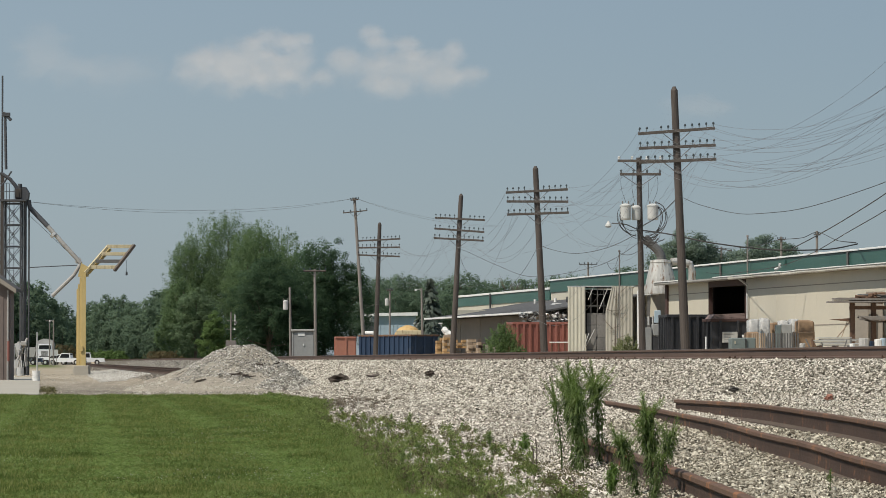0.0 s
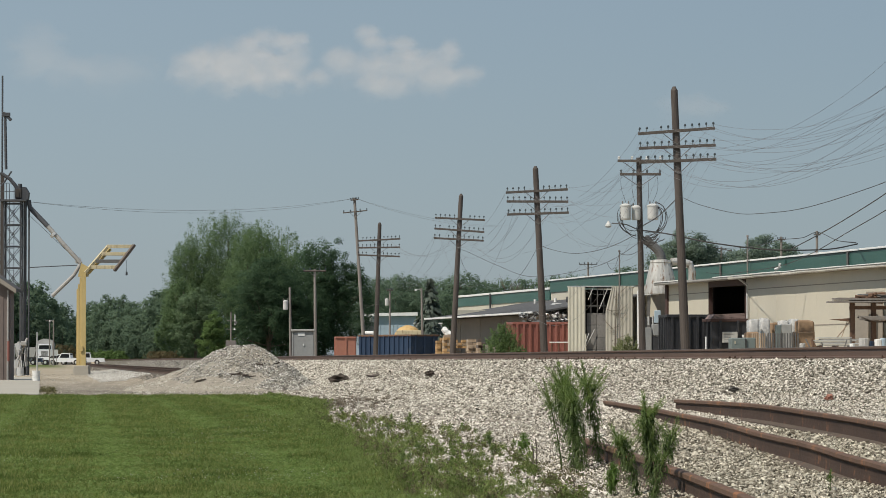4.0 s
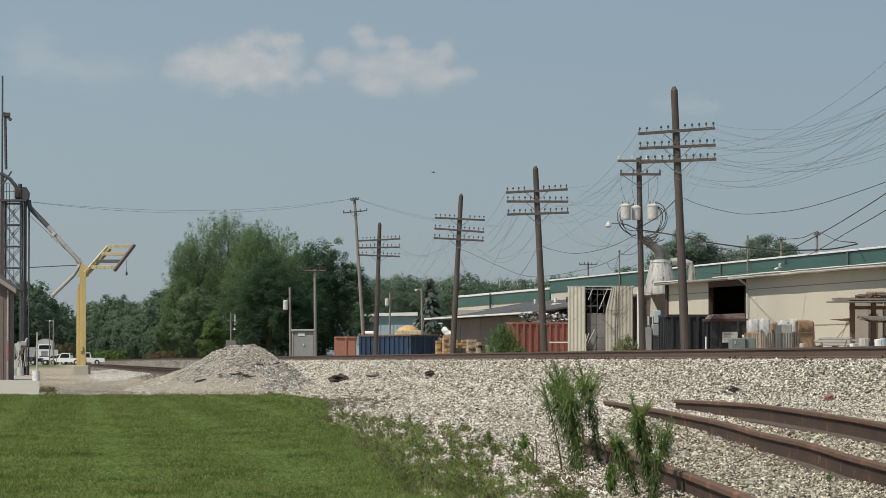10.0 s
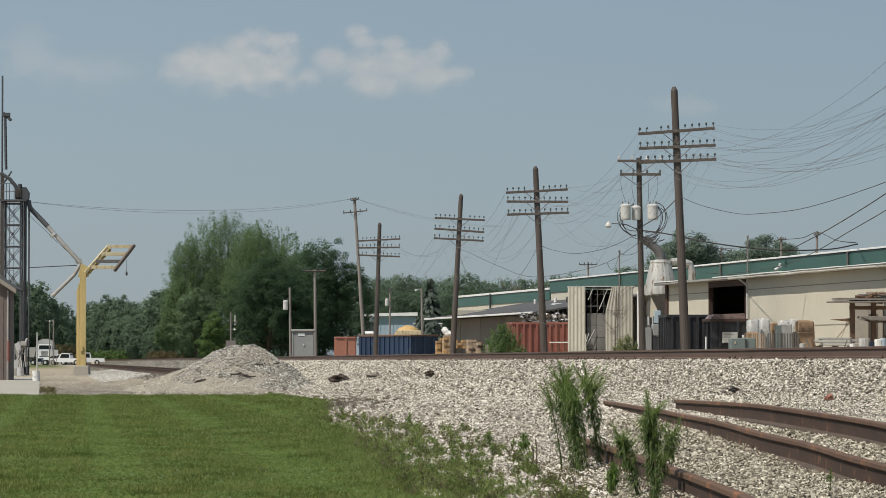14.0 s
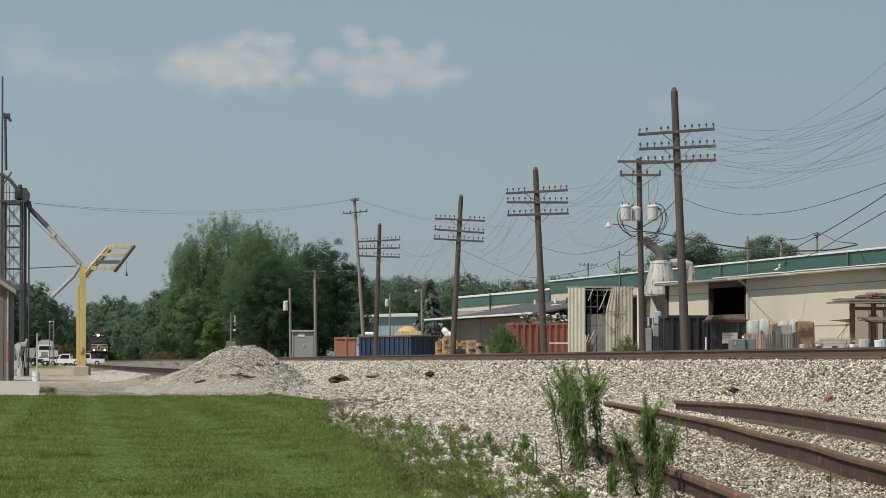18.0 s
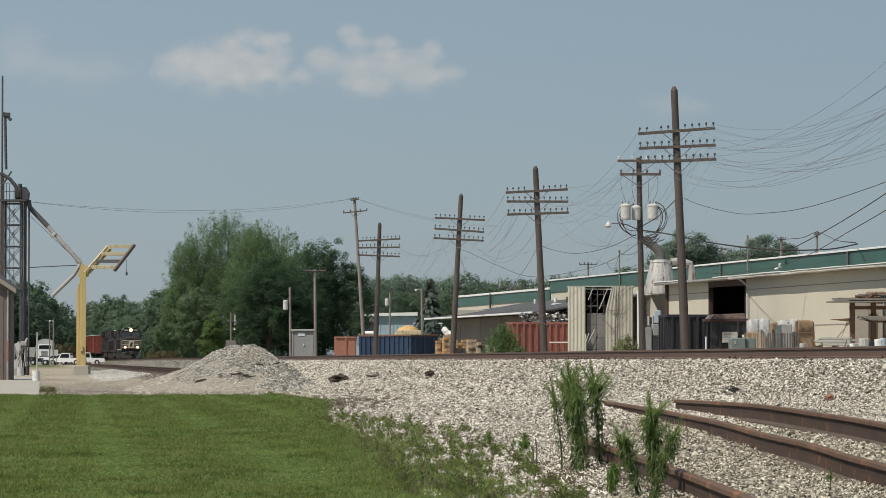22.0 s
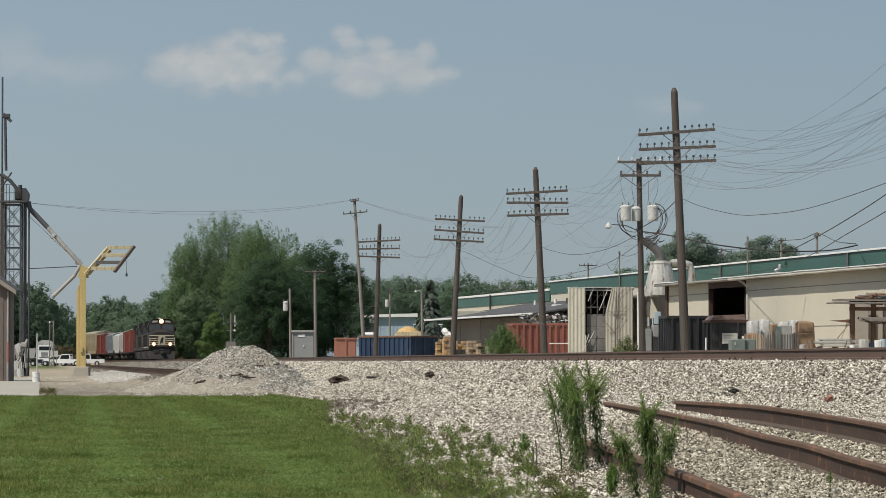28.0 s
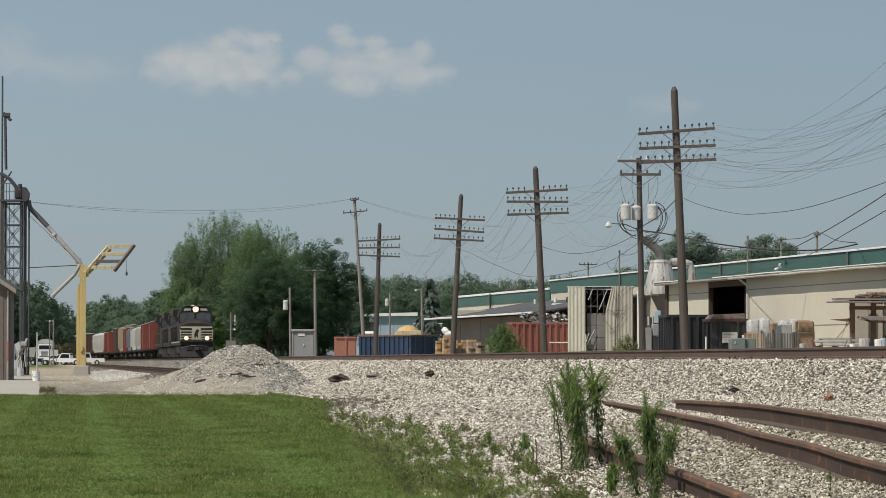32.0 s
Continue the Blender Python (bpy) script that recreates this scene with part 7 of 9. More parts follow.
cab_ = part("cab", prism([(-1.1, 0.9), (1.1, 0.9), (1.1, 2.2), (0.95, 2.75), (-0.95, 2.75), (-1.1, 2.2)], 1, -0.55, 0.9), M_CARPAINT_W, dt, "white cab")
part("windshield", prism([(-0.95, 1.92), (0.95, 1.92), (0.85, 2.5), (-0.85, 2.5)], 1, -0.6, -0.55), M_GLASS, cab_, "dark windshield")
part("visor", box(-1.0, 1.0, -0.8, -0.55, 2.55, 2.62, 0.01), M_CARPAINT_W, cab_)
part("bumper", box(-1.2, 1.2, -2.4, -2.2, 0.4, 0.7, 0.03), M_CARPAINT_W, dt)
gr_ = part("grille", box(-0.5, 0.5, -2.23, -2.2, 0.9, 1.6), M_IRON, dt, "dark grille")
for i in range(5):
    part("grille_bar", box(-0.5, 0.5, -2.25, -2.23, 0.95 + i * 0.13, 1.0 + i * 0.13), M_GALV, gr_)
part("dump_body", prism([(-1.3, 1.0), (1.3, 1.0), (1.35, 2.7), (1.05, 3.25), (0.5, 3.5), (-0.5, 3.5), (-1.05, 3.25), (-1.35, 2.7)], 1, 1.1, 5.5), M_HOPGREY, dt, "rounded grey dump body")
part("frame", box(-0.6, 0.6, -2.2, 5.4, 0.45, 0.9), M_IRON, dt)
for y in (-1.5, 3.2, 4.6):
    for s in (-1, 1):
        part("wheel", rod((s * 0.75, y, 0.5), (s * 1.1, y, 0.5), 0.5, n=16), M_TYRE, dt)
sb_ = thing("road_sign", "grey back of a flat sign on two posts", "sign", -57.1, 535, 0.42)
part("panel", box(-0.62, 0.62, -0.03, 0.03, 1.35, 2.25, 0.01), M_GALV, sb_, "grey sheet panel")
for s in (-0.4, 0.4):
    part("post", box(s - 0.04, s + 0.04, 0.03, 0.1, -0.1, 2.2), M_POLE_GREY, sb_)
gt = thing("grain_trailer", "dusty grey hopper trailer behind the dump truck", "trailer", -67.03, 585, 0.9)
part("tub", prism([(-1.995, 2.177), (1.814, 2.358), (1.451, 0.726), (-1.270, 0.726)], 1, 0, 2.5), M_HOPGREY, gt)
part("tub", prism([(1.859, 1.995), (3.084, 2.177), (2.993, 0.726), (1.633, 0.726)], 1, 0, 2.5), M_HOPPALE, gt)
part("frame", box(-1.814, 2.902, 0.2, 2.2, 0.5, 0.75), M_IRON, gt)
for u in (-16, -8, 22, 30):
    part("wheel", rod((u * 0.091, -0.05, 0.45), (u * 0.091, 0.35, 0.45), 0.45, n=14), M_TYRE, gt)
bank = box(-65.90, -57.85, 556, 600, 0.2, 0.9, 0.2)
solo("road_bank", bank, M_CONC, "raised pale road at the far crossing", "road", kind="structure")

# ---- things along the warehouse wall ----
tb = thing("meter_box", "pale teal electrical box on a post", "electrical box", 10.46, 178, YG)
part("box", box(-0.138, 0.166, -0.15, 0.15, height(2.89), height(3.50), 0.02), M_PALEBLUE, tb)
part("post", box(-0.05, 0.05, 0.15, 0.25, 0, height(3.44)), M_IRON, tb)
sw = thing("switchgear", "grey electrical cabinets before the warehouse", "cabinet", 9.87, 174, YG, 5)
part("cabinet", box(-0.486, 0.054, -0.3, 0.3, 0.2, height(2.63), 0.02), M_GREYBOX, sw)
part("cabinet", box(0.108, 0.701, -0.3, 0.3, height(2.25), height(2.79), 0.02), M_GREYBOX, sw)
part("plinth", box(0.081, 0.755, -0.25, 0.35, -0.1, height(2.20)), M_DARK, sw)
for x in (4, 12, 20):
    part("conduit", rod((0.027 * (x - 14), 0.1, height(2.77)), (0.027 * (x - 14), 0.1, height(3.17)), 0.04, n=6), M_GALV, sw)
door = thing("side_door", "near-black slab for a shaded doorway in the cream warehouse wall", "door", 11.75, 206, YG, 10.8)
# near-black slab stands in for the shade of the opening
part("leaf", box(-0.703, 0.830, -0.1, 0.1, 0, height(3.50)), M_DARK, door)
part("frame", box(-0.767, -0.671, -0.2, 0.15, 0, height(5.00)), M_WHITE, door, "pale door frame")
gbx = thing("transformer_cabinet", "low grey-green electrical cabinet on the ballast's edge", "cabinet", 11.30, 138, YG, 3)
part("body", box(-0.449, 0.107, -0.4, 0.4, 0, height(1.90), 0.03), M_GREENBOX, gbx)
part("body", box(0.128, 0.492, -0.35, 0.4, 0, height(1.92), 0.03), M_GREENBOX, gbx)
part("sticker", box(-0.321, -0.278, -0.42, -0.4, height(1.68), height(1.79)), M_STRIPE, gbx)
part("door_line", box(0.107, 0.128, -0.41, -0.3, 0.05, height(1.88)), M_IRON, gbx)


def wrapped(ax, ay0, ay1, wpx, d, material, label):
    """A wrapped or boxed load, w wide, its sheet bulging a little."""
    m = d / 6450.0
    w, z0, z1 = wpx * m, 1.05 + (638.6 - ay1) * m, 1.05 + (638.6 - ay0) * m
    t = thing("pallet_load", label, "pallet load", (ax - 784) * m, d, YG, 4)
    bm = box(-w / 2, w / 2, -0.4, 0.4, 0.14, z1 - YG, 0.04)
    bmesh.ops.subdivide_edges(bm, edges=bm.edges[:], cuts=3, use_grid_fill=True)
    for v in bm.verts:
        v.co += Vector((1, 1, 1)) * 0.05 * noise.noise(v.co * 3 + Vector((ax, 0, 0)))
    part("load", bm, material, t, smooth=material == M_PLASTIC)
    for j in range(5):
        u = -w / 2 + j * (w - 0.08) / 4
        part("deck_board", box(u, u + 0.08, -0.45, 0.45, 0.11, 0.135), M_PALLET, t)
    for v in (-0.4, 0.3):
        part("stringer", box(-w / 2, w / 2, v, v + 0.1, 0, 0.11), M_PALLET, t)
    return t


wrapped(1332, 566, 612, 17, 149, M_PLASTIC, "pallet load wrapped in pale plastic film")
wrapped(1352, 564, 612, 17, 150, M_PLASTIC, "pallet load wrapped in torn white film")
wrapped(1370, 571, 612, 12, 151, M_CARD, "brown cardboard load on a pallet")
wrapped(1386, 568, 612, 16, 148, M_PLASTIC, "white boxed appliance on a pallet")
wrapped(1404, 565, 612, 14, 149, M_PLASTIC, "load wrapped in clear plastic film")
wrapped(1424, 568, 588, 30, 147, M_CARD, "large open brown cardboard box")
wrapped(1421, 588, 612, 34, 146.5, M_CARD, "brown cardboard carton with torn side")
wrapped(1330, 588, 612, 20, 145, M_CARD, "low tan carton with plastic film")
gx = thing("appliance", "boxy grey appliance with dark blue side", "appliance", 13.58, 146, YG)
part("front", box(-0.045, 0.362, -0.3, 0.3, 0.1, height(2.51), 0.02), M_HOPGREY, gx)
part("side_panel", box(-0.272, -0.050, -0.25, 0.3, 0.1, height(2.47), 0.02), M_GREENBOX, gx)
# iron-barred crate of rods in front
for ax, w in ((1342, 22), (1372, 26), (1398, 28)):
    m = 143 / 6450.0
    cr = thing("barred_crate", "crate of upright rusty bars before pallet loads", "crate", (ax - 784) * m, 143, YG, 3)
    for i in range(7):
        x = (-0.5 + i / 6) * w * m
        part("bar", box(x - 0.025, x + 0.025, -0.05, 0.0, 0.05, 1.05 + (638.6 - 590) * m - YG), M_PALLET if ax < 1360 else M_IRON, cr)
    for z in (0.25, 0.9):
        part("cross_bar", box(-w * m / 2, w * m / 2, 0.0, 0.05, z, z + 0.07), M_IRON, cr)
    part("base", box(-w * m / 2, w * m / 2, 0.05, 0.7, 0.0, 0.2), M_PALLET, cr)
# laid sheets, tubes and bags
lay = thing("steel_sheets", "flat stack of grey steel sheets and trim", "sheet stack", 15.06, 140, YG, 3)
for i in range(6):
    part("sheet", box(-0.912 + rs.uniform(0, 0.5), 0.977 - rs.uniform(0, 0.6), -0.5, 0.5, 1.18 + i * 0.055, 1.215 + i * 0.055), M_GALV if i % 2 else M_HOPGREY, lay)
for s in (-0.6, 0.0, 0.6):
    part("bearer", box(s - 0.05, s + 0.05, -0.5, 0.5, 0, 1.18), M_RUSTBEAM, lay)
for ax, w, h, m in ((1529, 20, 18, M_PLASTIC), (1541, 10, 13, M_NAVY), (1554, 15, 16, M_WHITE), (1563, 12, 18, M_PALEBLUE), (1508, 10, 8, M_WHITE), (1420, 10, 9, M_PLASTIC)):
    k = 136 / 6450.0
    b = turned(((w * k * 0.44, 0), (w * k * 0.48, 0.05), (w * k * 0.5, h * k * 0.9 + 0.4), (w * k * 0.46, h * k + 0.4), (w * k * 0.44, h * k + 0.38), (w * k * 0.1, h * k + 0.37)), 12)
    for v in b.verts:
        v.co += Vector((0.03, 0.03, 0.02)) * noise.noise(v.co * 5 + Vector((ax, 0, 0)))
    o = solo("bag", b, m, "filled sack standing by the lumber rack" if m != M_NAVY else "blue filled sack standing by the lumber rack", "sack", group="sacks by the rack")
    o.matrix_basis = pose((ax - 784) * k, 136, YG + 0.66)
for ax in (1424, 1518, 1557):
    k = 136 / 6450.0
    pf = thing("low_bench", "low worn timber bench under sacks", "bench", (ax - 784) * k, 136, YG)
    for j in range(4):
        part("plank", box(-0.42, 0.42, -0.4 + j * 0.2, -0.22 + j * 0.2, 0.6, 0.66), M_PALLET, pf)
    for u, v in ((-0.38, -0.36), (0.3, -0.36), (-0.38, 0.28), (0.3, 0.28)):
        part("leg", box(u, u + 0.08, v, v + 0.08, 0, 0.6), M_PALLET, pf)
# odd bars and offcuts leaning on the stacked sheets
for i in range(6):
    ax, k = rs.uniform(1432, 1520), 139 / 6450.0
    x = (ax - 784) * k
    solo("steel_offcut", rod((x, 139, YG + 0.02), (x + rs.uniform(-0.7, 0.7), 139.35, 1.05 + (638.6 - rs.uniform(597, 606)) * k), rs.uniform(0.02, 0.045), n=6), M_IRON if i % 3 else M_RUSTBEAM, "steel offcut leaning on stacked sheets", "steel bar", group="steel offcuts")
# lumber rack
RK = 141
rack = thing("lumber_rack", "rusty steel cantilever rack with weathered boards on top", "rack", 16.20, RK, YG, 6)
for ax in (1508, 1546, 1590):
    x = (ax - 1525) * 0.022
    part("post", box(x - 0.09, x + 0.09, -0.1, 0.1, 0, height(3.49), 0.01), M_RUSTBEAM, rack, "rust-brown steel post")
    part("foot", box(x - 0.12, x + 0.12, -0.7, 0.7, 0, 0.15), M_RUSTBEAM, rack)
for z in (3.40, 3.10):
    part("beam", box(-0.481, 1.530, -0.06, 0.06, height(z) - 0.07, height(z) + 0.07), M_RUSTBEAM, rack)
part("arm", prism([(-1.268, height(2.64)), (-0.393, height(2.70)), (-0.393, height(2.55))], 1, -0.08, 0.08), M_RUSTBEAM, rack)
part("prop", rod((-0.984, 0, height(1.94)), (-0.481, 0, height(2.55)), 0.022, n=6), M_PALLET, rack)
part("prop", rod((-0.787, 0.1, height(1.94)), (-0.525, 0.1, height(2.64)), 0.016, n=6), M_PALLET, rack)
for i in range(11):
    x0 = -1.312 + rs.uniform(0, 0.35)
    y0 = -0.6 + (i % 6) * 0.2
    z0 = height(3.29) + (i // 6) * 0.1 + rs.uniform(0, 0.03)
    part("board", box(x0, x0 + rs.uniform(1.9, 2.6), y0, y0 + 0.17, z0, z0 + 0.06), M_POLE_GREY, rack, "weathered grey board").matrix_basis = pose(0, 0, 0, 0, rs.uniform(-1, 1), 0)
for i in range(26):
    x0 = -0.656 + rs.uniform(0, 1.6) if i > 12 else 0.044 + rs.uniform(-0.3, 0.6)
    z0 = height(3.36) + rs.uniform(0, 0.25)
    part("scrap_bar", rod((x0, rs.uniform(-0.5, 0.5), z0), (x0 + rs.uniform(0.5, 1.2), rs.uniform(-0.5, 0.5), z0 + rs.uniform(-0.1, 0.15)), rs.uniform(0.03, 0.07), n=6), M_RUSTBEAM if i % 2 else M_IRON, rack)
for i in range(5):
    part("lower_board", box(-0.219 + rs.uniform(0, 0.3), 1.312, -0.5 + i * 0.2, -0.34 + i * 0.2, height(2.62), height(2.77), 0.01), M_ROOF if i % 2 else M_POLE_GREY, rack)
# added sheets: their dull beige stands in for shade on the wall behind
for i, (ax, w, h) in enumerate(((1521, 30, 138), (1548, 30, 150), (1575, 30, 146))):
    m = 147.0 / 6450
    b_ = box(-w * m / 2, w * m / 2, -0.02, 0.02, 0, h * m, 0.006)
    o = solo("wall_shade_sheet", b_, M_BEIGE, "tall grey-beige sheet added in place of shade on the warehouse wall", "sheet", group="leaning sheets")
    o.matrix_basis = pose((ax - 784) * m, 147.0 + 0.35 * i, YG, -6, 0, -12)
# sagging roll of wire mesh on the rack's lower arms
roll = bmesh.new()
for j in range(7):
    hose([(-0.1 + 0.16 * i, -0.5 + 0.14 * j, height(2.72) - 0.06 * math.sin(i * 0.55 + j) - 0.12 * math.sin(math.pi * i / 12)) for i in range(13)], 0.022, 5, bm=roll)
part("mesh_roll", roll, M_TIE, rack, "sagging grey roll of wire mesh")
# pale object shape on the cream wall far off: white wrapped shape beyond the wing
wb = thing("white_bale", "white plastic-wrapped bale against the cream wall", "bale", 7.09, 222, YG, 10)
part("bale", box(-0.482, 0.413, -0.5, 0.5, 0, height(4.55), 0.12), M_PLASTIC, wb)
pp = thing("white_rail_fence", "white slatted guard rail on the red container's foot", "guard rail", 6.33, 200, YG, 8)
part("rail", box(-0.496, 0.527, -0.03, 0.03, height(2.03), height(2.09)), M_WHITE, pp)
for i in range(3):
    part("post", box(0.031 * (-12 + i * 12) - 0.02, 0.031 * (-12 + i * 12) + 0.02, -0.02, 0.02, 0, height(2.09)), M_RUSTBEAM, pp)
# white marker stakes by the bins
for ax, ay in ((1206, 592), (1249, 596)):
    k = 150 / 6450
    st = thing("marker_stake", "white marker stake with pale reflective bands", "stake", (ax - 784) * k, 150, YG)
    part("stake", box(-0.03, 0.03, -0.03, 0.03, 0, 1.05 + (638.6 - ay) * k - YG, 0.01), M_WHITE, st)

# ---- the train ----
def wheelset(parent, xs, r=0.5):
    for x in xs:
        for s in (-0.74, 0.74):
            part("wheel", rod((x, s - 0.06, r), (x, s + 0.06, r), r, n=16), M_LOCOGREY, parent)


def bogie(parent, x, half, wheels, material=M_LOCOGREY):
    b = part("bogie", bmesh.new(), material, parent, "dusty dark steel bogie")
    bm = bmesh.new()
    for s in (-1, 1):
        prism([(x - half, 0.45), (x - half + 0.25, 0.75), (x - 0.4, 0.62), (x + 0.4, 0.62), (x + half - 0.25, 0.75), (x + half, 0.45), (x + half - 0.3, 0.4), (x + 0.5, 0.3), (x - 0.5, 0.3), (x - half + 0.3, 0.4)], 1, s * 1.02 - 0.08, s * 1.02 + 0.08, bm=bm)
    bm.to_mesh(b.data)
    bm.free()
    wheelset(b, wheels)
    return b


def locomotive(label, lit):
    """A six-axle wide-cab freight engine, nose towards +x, on the rails at z = 0."""
    L = thing("locomotive", label, "locomotive")
    F, R = 10.6, -10.9
    part("frame", box(R, F, -1.45, 1.45, 1.15, 1.55, 0.04), M_LOCO, L, "black underframe")
    tank = part("fuel_tank", box(-3.2, 3.0, -1.35, 1.35, 0.35, 1.2, 0.12), M_LOCOGREY, L, "dusty black fuel tank")
    for x in (-2.6, -0.9, 0.8, 2.3):
        part("tank_strap", box(x, x + 0.12, -1.38, 1.38, 0.33, 1.2), M_LOCO, tank)
    bogie(L, 6.9, 2.5, (5.0, 6.9, 8.8))
    bogie(L, -7.0, 2.5, (-8.9, -7.0, -5.1))
    for s in (-1, 1):
        for x in (4.2, 9.4, -4.4, -9.6):
            part("sand_pipe", rod((x, s * 1.1, 0.2), (x, s * 1.2, 1.2), 0.04, n=6), M_LOCOGREY, L)
        part("air_tank", rod((-3.4, s * 1.15, 1.0), (3.2, s * 1.15, 1.0), 0.16, n=12), M_LOCOGREY, L, "dusty air reservoir")
    # short hood as wide as the cab, its top peaked in the middle and falling to the front
    bm = bmesh.new()
    front = [(-1.42, 1.6), (1.42, 1.6), (1.42, 2.88), (0.55, 3.12), (-0.55, 3.12), (-1.42, 2.88)]
    rear = [(-1.48, 1.6), (1.48, 1.6), (1.48, 3.12), (0.6, 3.55), (-0.6, 3.55), (-1.48, 3.12)]
    fv = [bm.verts.new((10.1, y, z)) for y, z in front]
    rv_ = [bm.verts.new((8.2, y, z)) for y, z in rear]
    for i in range(6):
        bm.faces.new((fv[i], fv[(i + 1) % 6], rv_[(i + 1) % 6], rv_[i]))
    bm.faces.new(fv)
    bm.faces.new(rv_[::-1])
    bmesh.ops.recalc_face_normals(bm, faces=bm.faces[:])
    bmesh.ops.bevel(bm, geom=bm.edges[:], offset=0.05, segments=2, affect="EDGES")
    nose = part("nose", bm, M_LOCO, L, "black peaked nose")
    part("nose_door", box(10.1, 10.125, -1.25, -0.62, 1.7, 2.7, 0.01), M_LOCO, nose, "black nose door")
    if lit:
        part("stripe", box(10.104, 10.122, -1.40, 1.40, 2.68, 2.82), M_STRIPE, nose, "broad white nose band")
        for z in (1.70, 1.92, 2.14, 2.38):
            for y0, y1 in ((-1.40, -0.42), (0.42, 1.40)):
                part("stripe", box(10.126, 10.14, y0, y1, z, z + 0.09), M_STRIPE, nose, "white nose stripe")
        part("emblem_panel", box(10.104, 10.12, -0.38, 0.38, 1.66, 2.68), M_STRIPE, nose, "plain white emblem panel")
        part("emblem", prism([(-0.16, 1.72), (0.0, 1.98), (0.16, 1.74), (0.12, 2.2), (0.26, 2.42), (0.1, 2.62), (-0.1, 2.4), (-0.2, 2.1)], 0, 10.12, 10.135), M_LOCO, nose, "plain black emblem shape")
    # cab with three-pane windshield and sloped brow
    cab = part("cab", prism([(-1.5, 1.55), (1.5, 1.55), (1.52, 3.95), (1.18, 4.50), (0.9, 4.6), (-0.9, 4.6), (-1.18, 4.50), (-1.52, 3.95)], 0, 5.6, 8.3), M_LOCO, L, "black wide cab")
    for s in (-1, 1):
        part("window_frame", prism([(s * 0.05, 3.50), (s * 1.40, 3.14), (s * 1.42, 4.02), (s * 0.05, 4.14)][:: s], 0, 8.3, 8.33), M_LOCOGREY, cab, "grey window gasket")
        part("windshield", prism([(s * 0.11, 3.56), (s * 1.32, 3.25), (s * 1.34, 3.94), (s * 0.11, 4.06)][:: s], 0, 8.33, 8.345), M_CABGLASS, cab, "sky-reflecting windshield")
        part("wiper", rod((8.36, s * 0.95, 3.3), (8.36, s * 0.7, 3.9), 0.014, n=4), M_LOCO, cab)
        part("side_window", box(6.2, 7.6, s * 1.51 - 0.015, s * 1.51 + 0.015, 3.2, 3.85), M_CABGLASS, cab)
        part("mirror", box(7.75, 7.82, s * 1.62 - 0.1, s * 1.62 + 0.1, 3.3, 3.7, 0.01), M_LOCO, cab)
        part("number_board", prism([(s * 0.42, 4.26), (s * 1.08, 4.22), (s * 0.98, 4.46), (s * 0.42, 4.5)][:: s], 0, 8.3, 8.34), M_GREYBOX, cab, "number board with unreadable bar")
        part("number_bar", box(8.34, 8.35, s * 0.75 - 0.24, s * 0.75 + 0.24, 4.31, 4.41), M_STRIPE, cab, "pale bar")
        part("grab_iron", rod((8.36, s * 1.46, 1.7), (8.36, s * 1.46, 3.0), 0.02, n=5), M_STRIPE, cab)
    part("cab_roof", box(5.5, 8.42, -0.95, 0.95, 4.6, 4.66, 0.02), M_LOCO, cab)
    part("air_horn", rod((6.6, 0.3, 4.72), (7.3, 0.3, 4.78), 0.05, 0.11, 8), M_IRON, cab)
    part("antenna", box(6.0, 6.5, -0.3, 0.0, 4.66, 4.78, 0.03), M_WHITE, cab, "pale antenna dome")
    part("lamp_housing", box(8.3, 8.36, -0.34, 0.34, 4.2, 4.56, 0.02), M_LOCO, cab)
    part("lamp_halo", rod((8.36, 0, 4.38), (8.40, 0, 4.38), 0.27, n=16), M_HALO if lit else M_GLASS, cab, "disc added behind the lamp for its orange halo")
    part("headlight", rod((8.40, 0, 4.38), (8.42, 0, 4.38), 0.21, n=14), M_HEAD if lit else M_GLASS, cab, "bright headlight")
    # long hood with its doors, boxes and fans, radiator at the rear
    hood = part("long_hood", box(-9.9, 5.6, -0.88, 0.88, 1.55, 4.22, 0.06), M_LOCO, L, "black long hood")
    part("radiator", prism([(-0.9, 3.4), (0.9, 3.4), (1.5, 3.95), (1.5, 4.5), (-1.5, 4.5), (-1.5, 3.95)], 0, -9.6, -5.2), M_LOCO, L, "black flared radiator box")
    for x in (-9.2, -7.9, -6.6):
        part("radiator_grille", box(x, x + 1.1, -1.53, -1.5, 4.0, 4.42), M_LOCOGREY, L)
        part("radiator_grille", box(x, x + 1.1, 1.5, 1.53, 4.0, 4.42), M_LOCOGREY, L)
        part("fan", turned(((0.6, 0), (0.62, 0.1), (0.2, 0.12)), 16, at=(x + 0.5, 0, 4.5)), M_LOCOGREY, L)
    part("blower_box", box(2.2, 5.5, -1.2, 1.2, 2.9, 4.42, 0.08), M_LOCO, L)
    part("brake_grid", box(0.6, 2.1, -1.05, 1.05, 3.5, 4.46, 0.08), M_LOCOGREY, L, "dusty dynamic brake box")
    part("exhaust", box(-1.2, 0.2, -0.5, 0.5, 4.2, 4.55, 0.03), M_LOCOGREY, L)
    part("inertial_filter", box(-4.6, -2.0, -1.08, 1.08, 3.3, 4.4, 0.08), M_LOCO, L)
    for x in np.arange(-8.8, 5.2, 1.0):
        for s in (-1, 1):
            door = part("hood_door", box(x, x + 0.9, s * 0.895 - 0.015, s * 0.895 + 0.015, 1.75, 3.25, 0.0), M_LOCO, hood)
            part("latch", box(x + 0.1, x + 0.16, s * 0.915 - 0.01, s * 0.915 + 0.01, 2.4, 2.55), M_IRON, door)
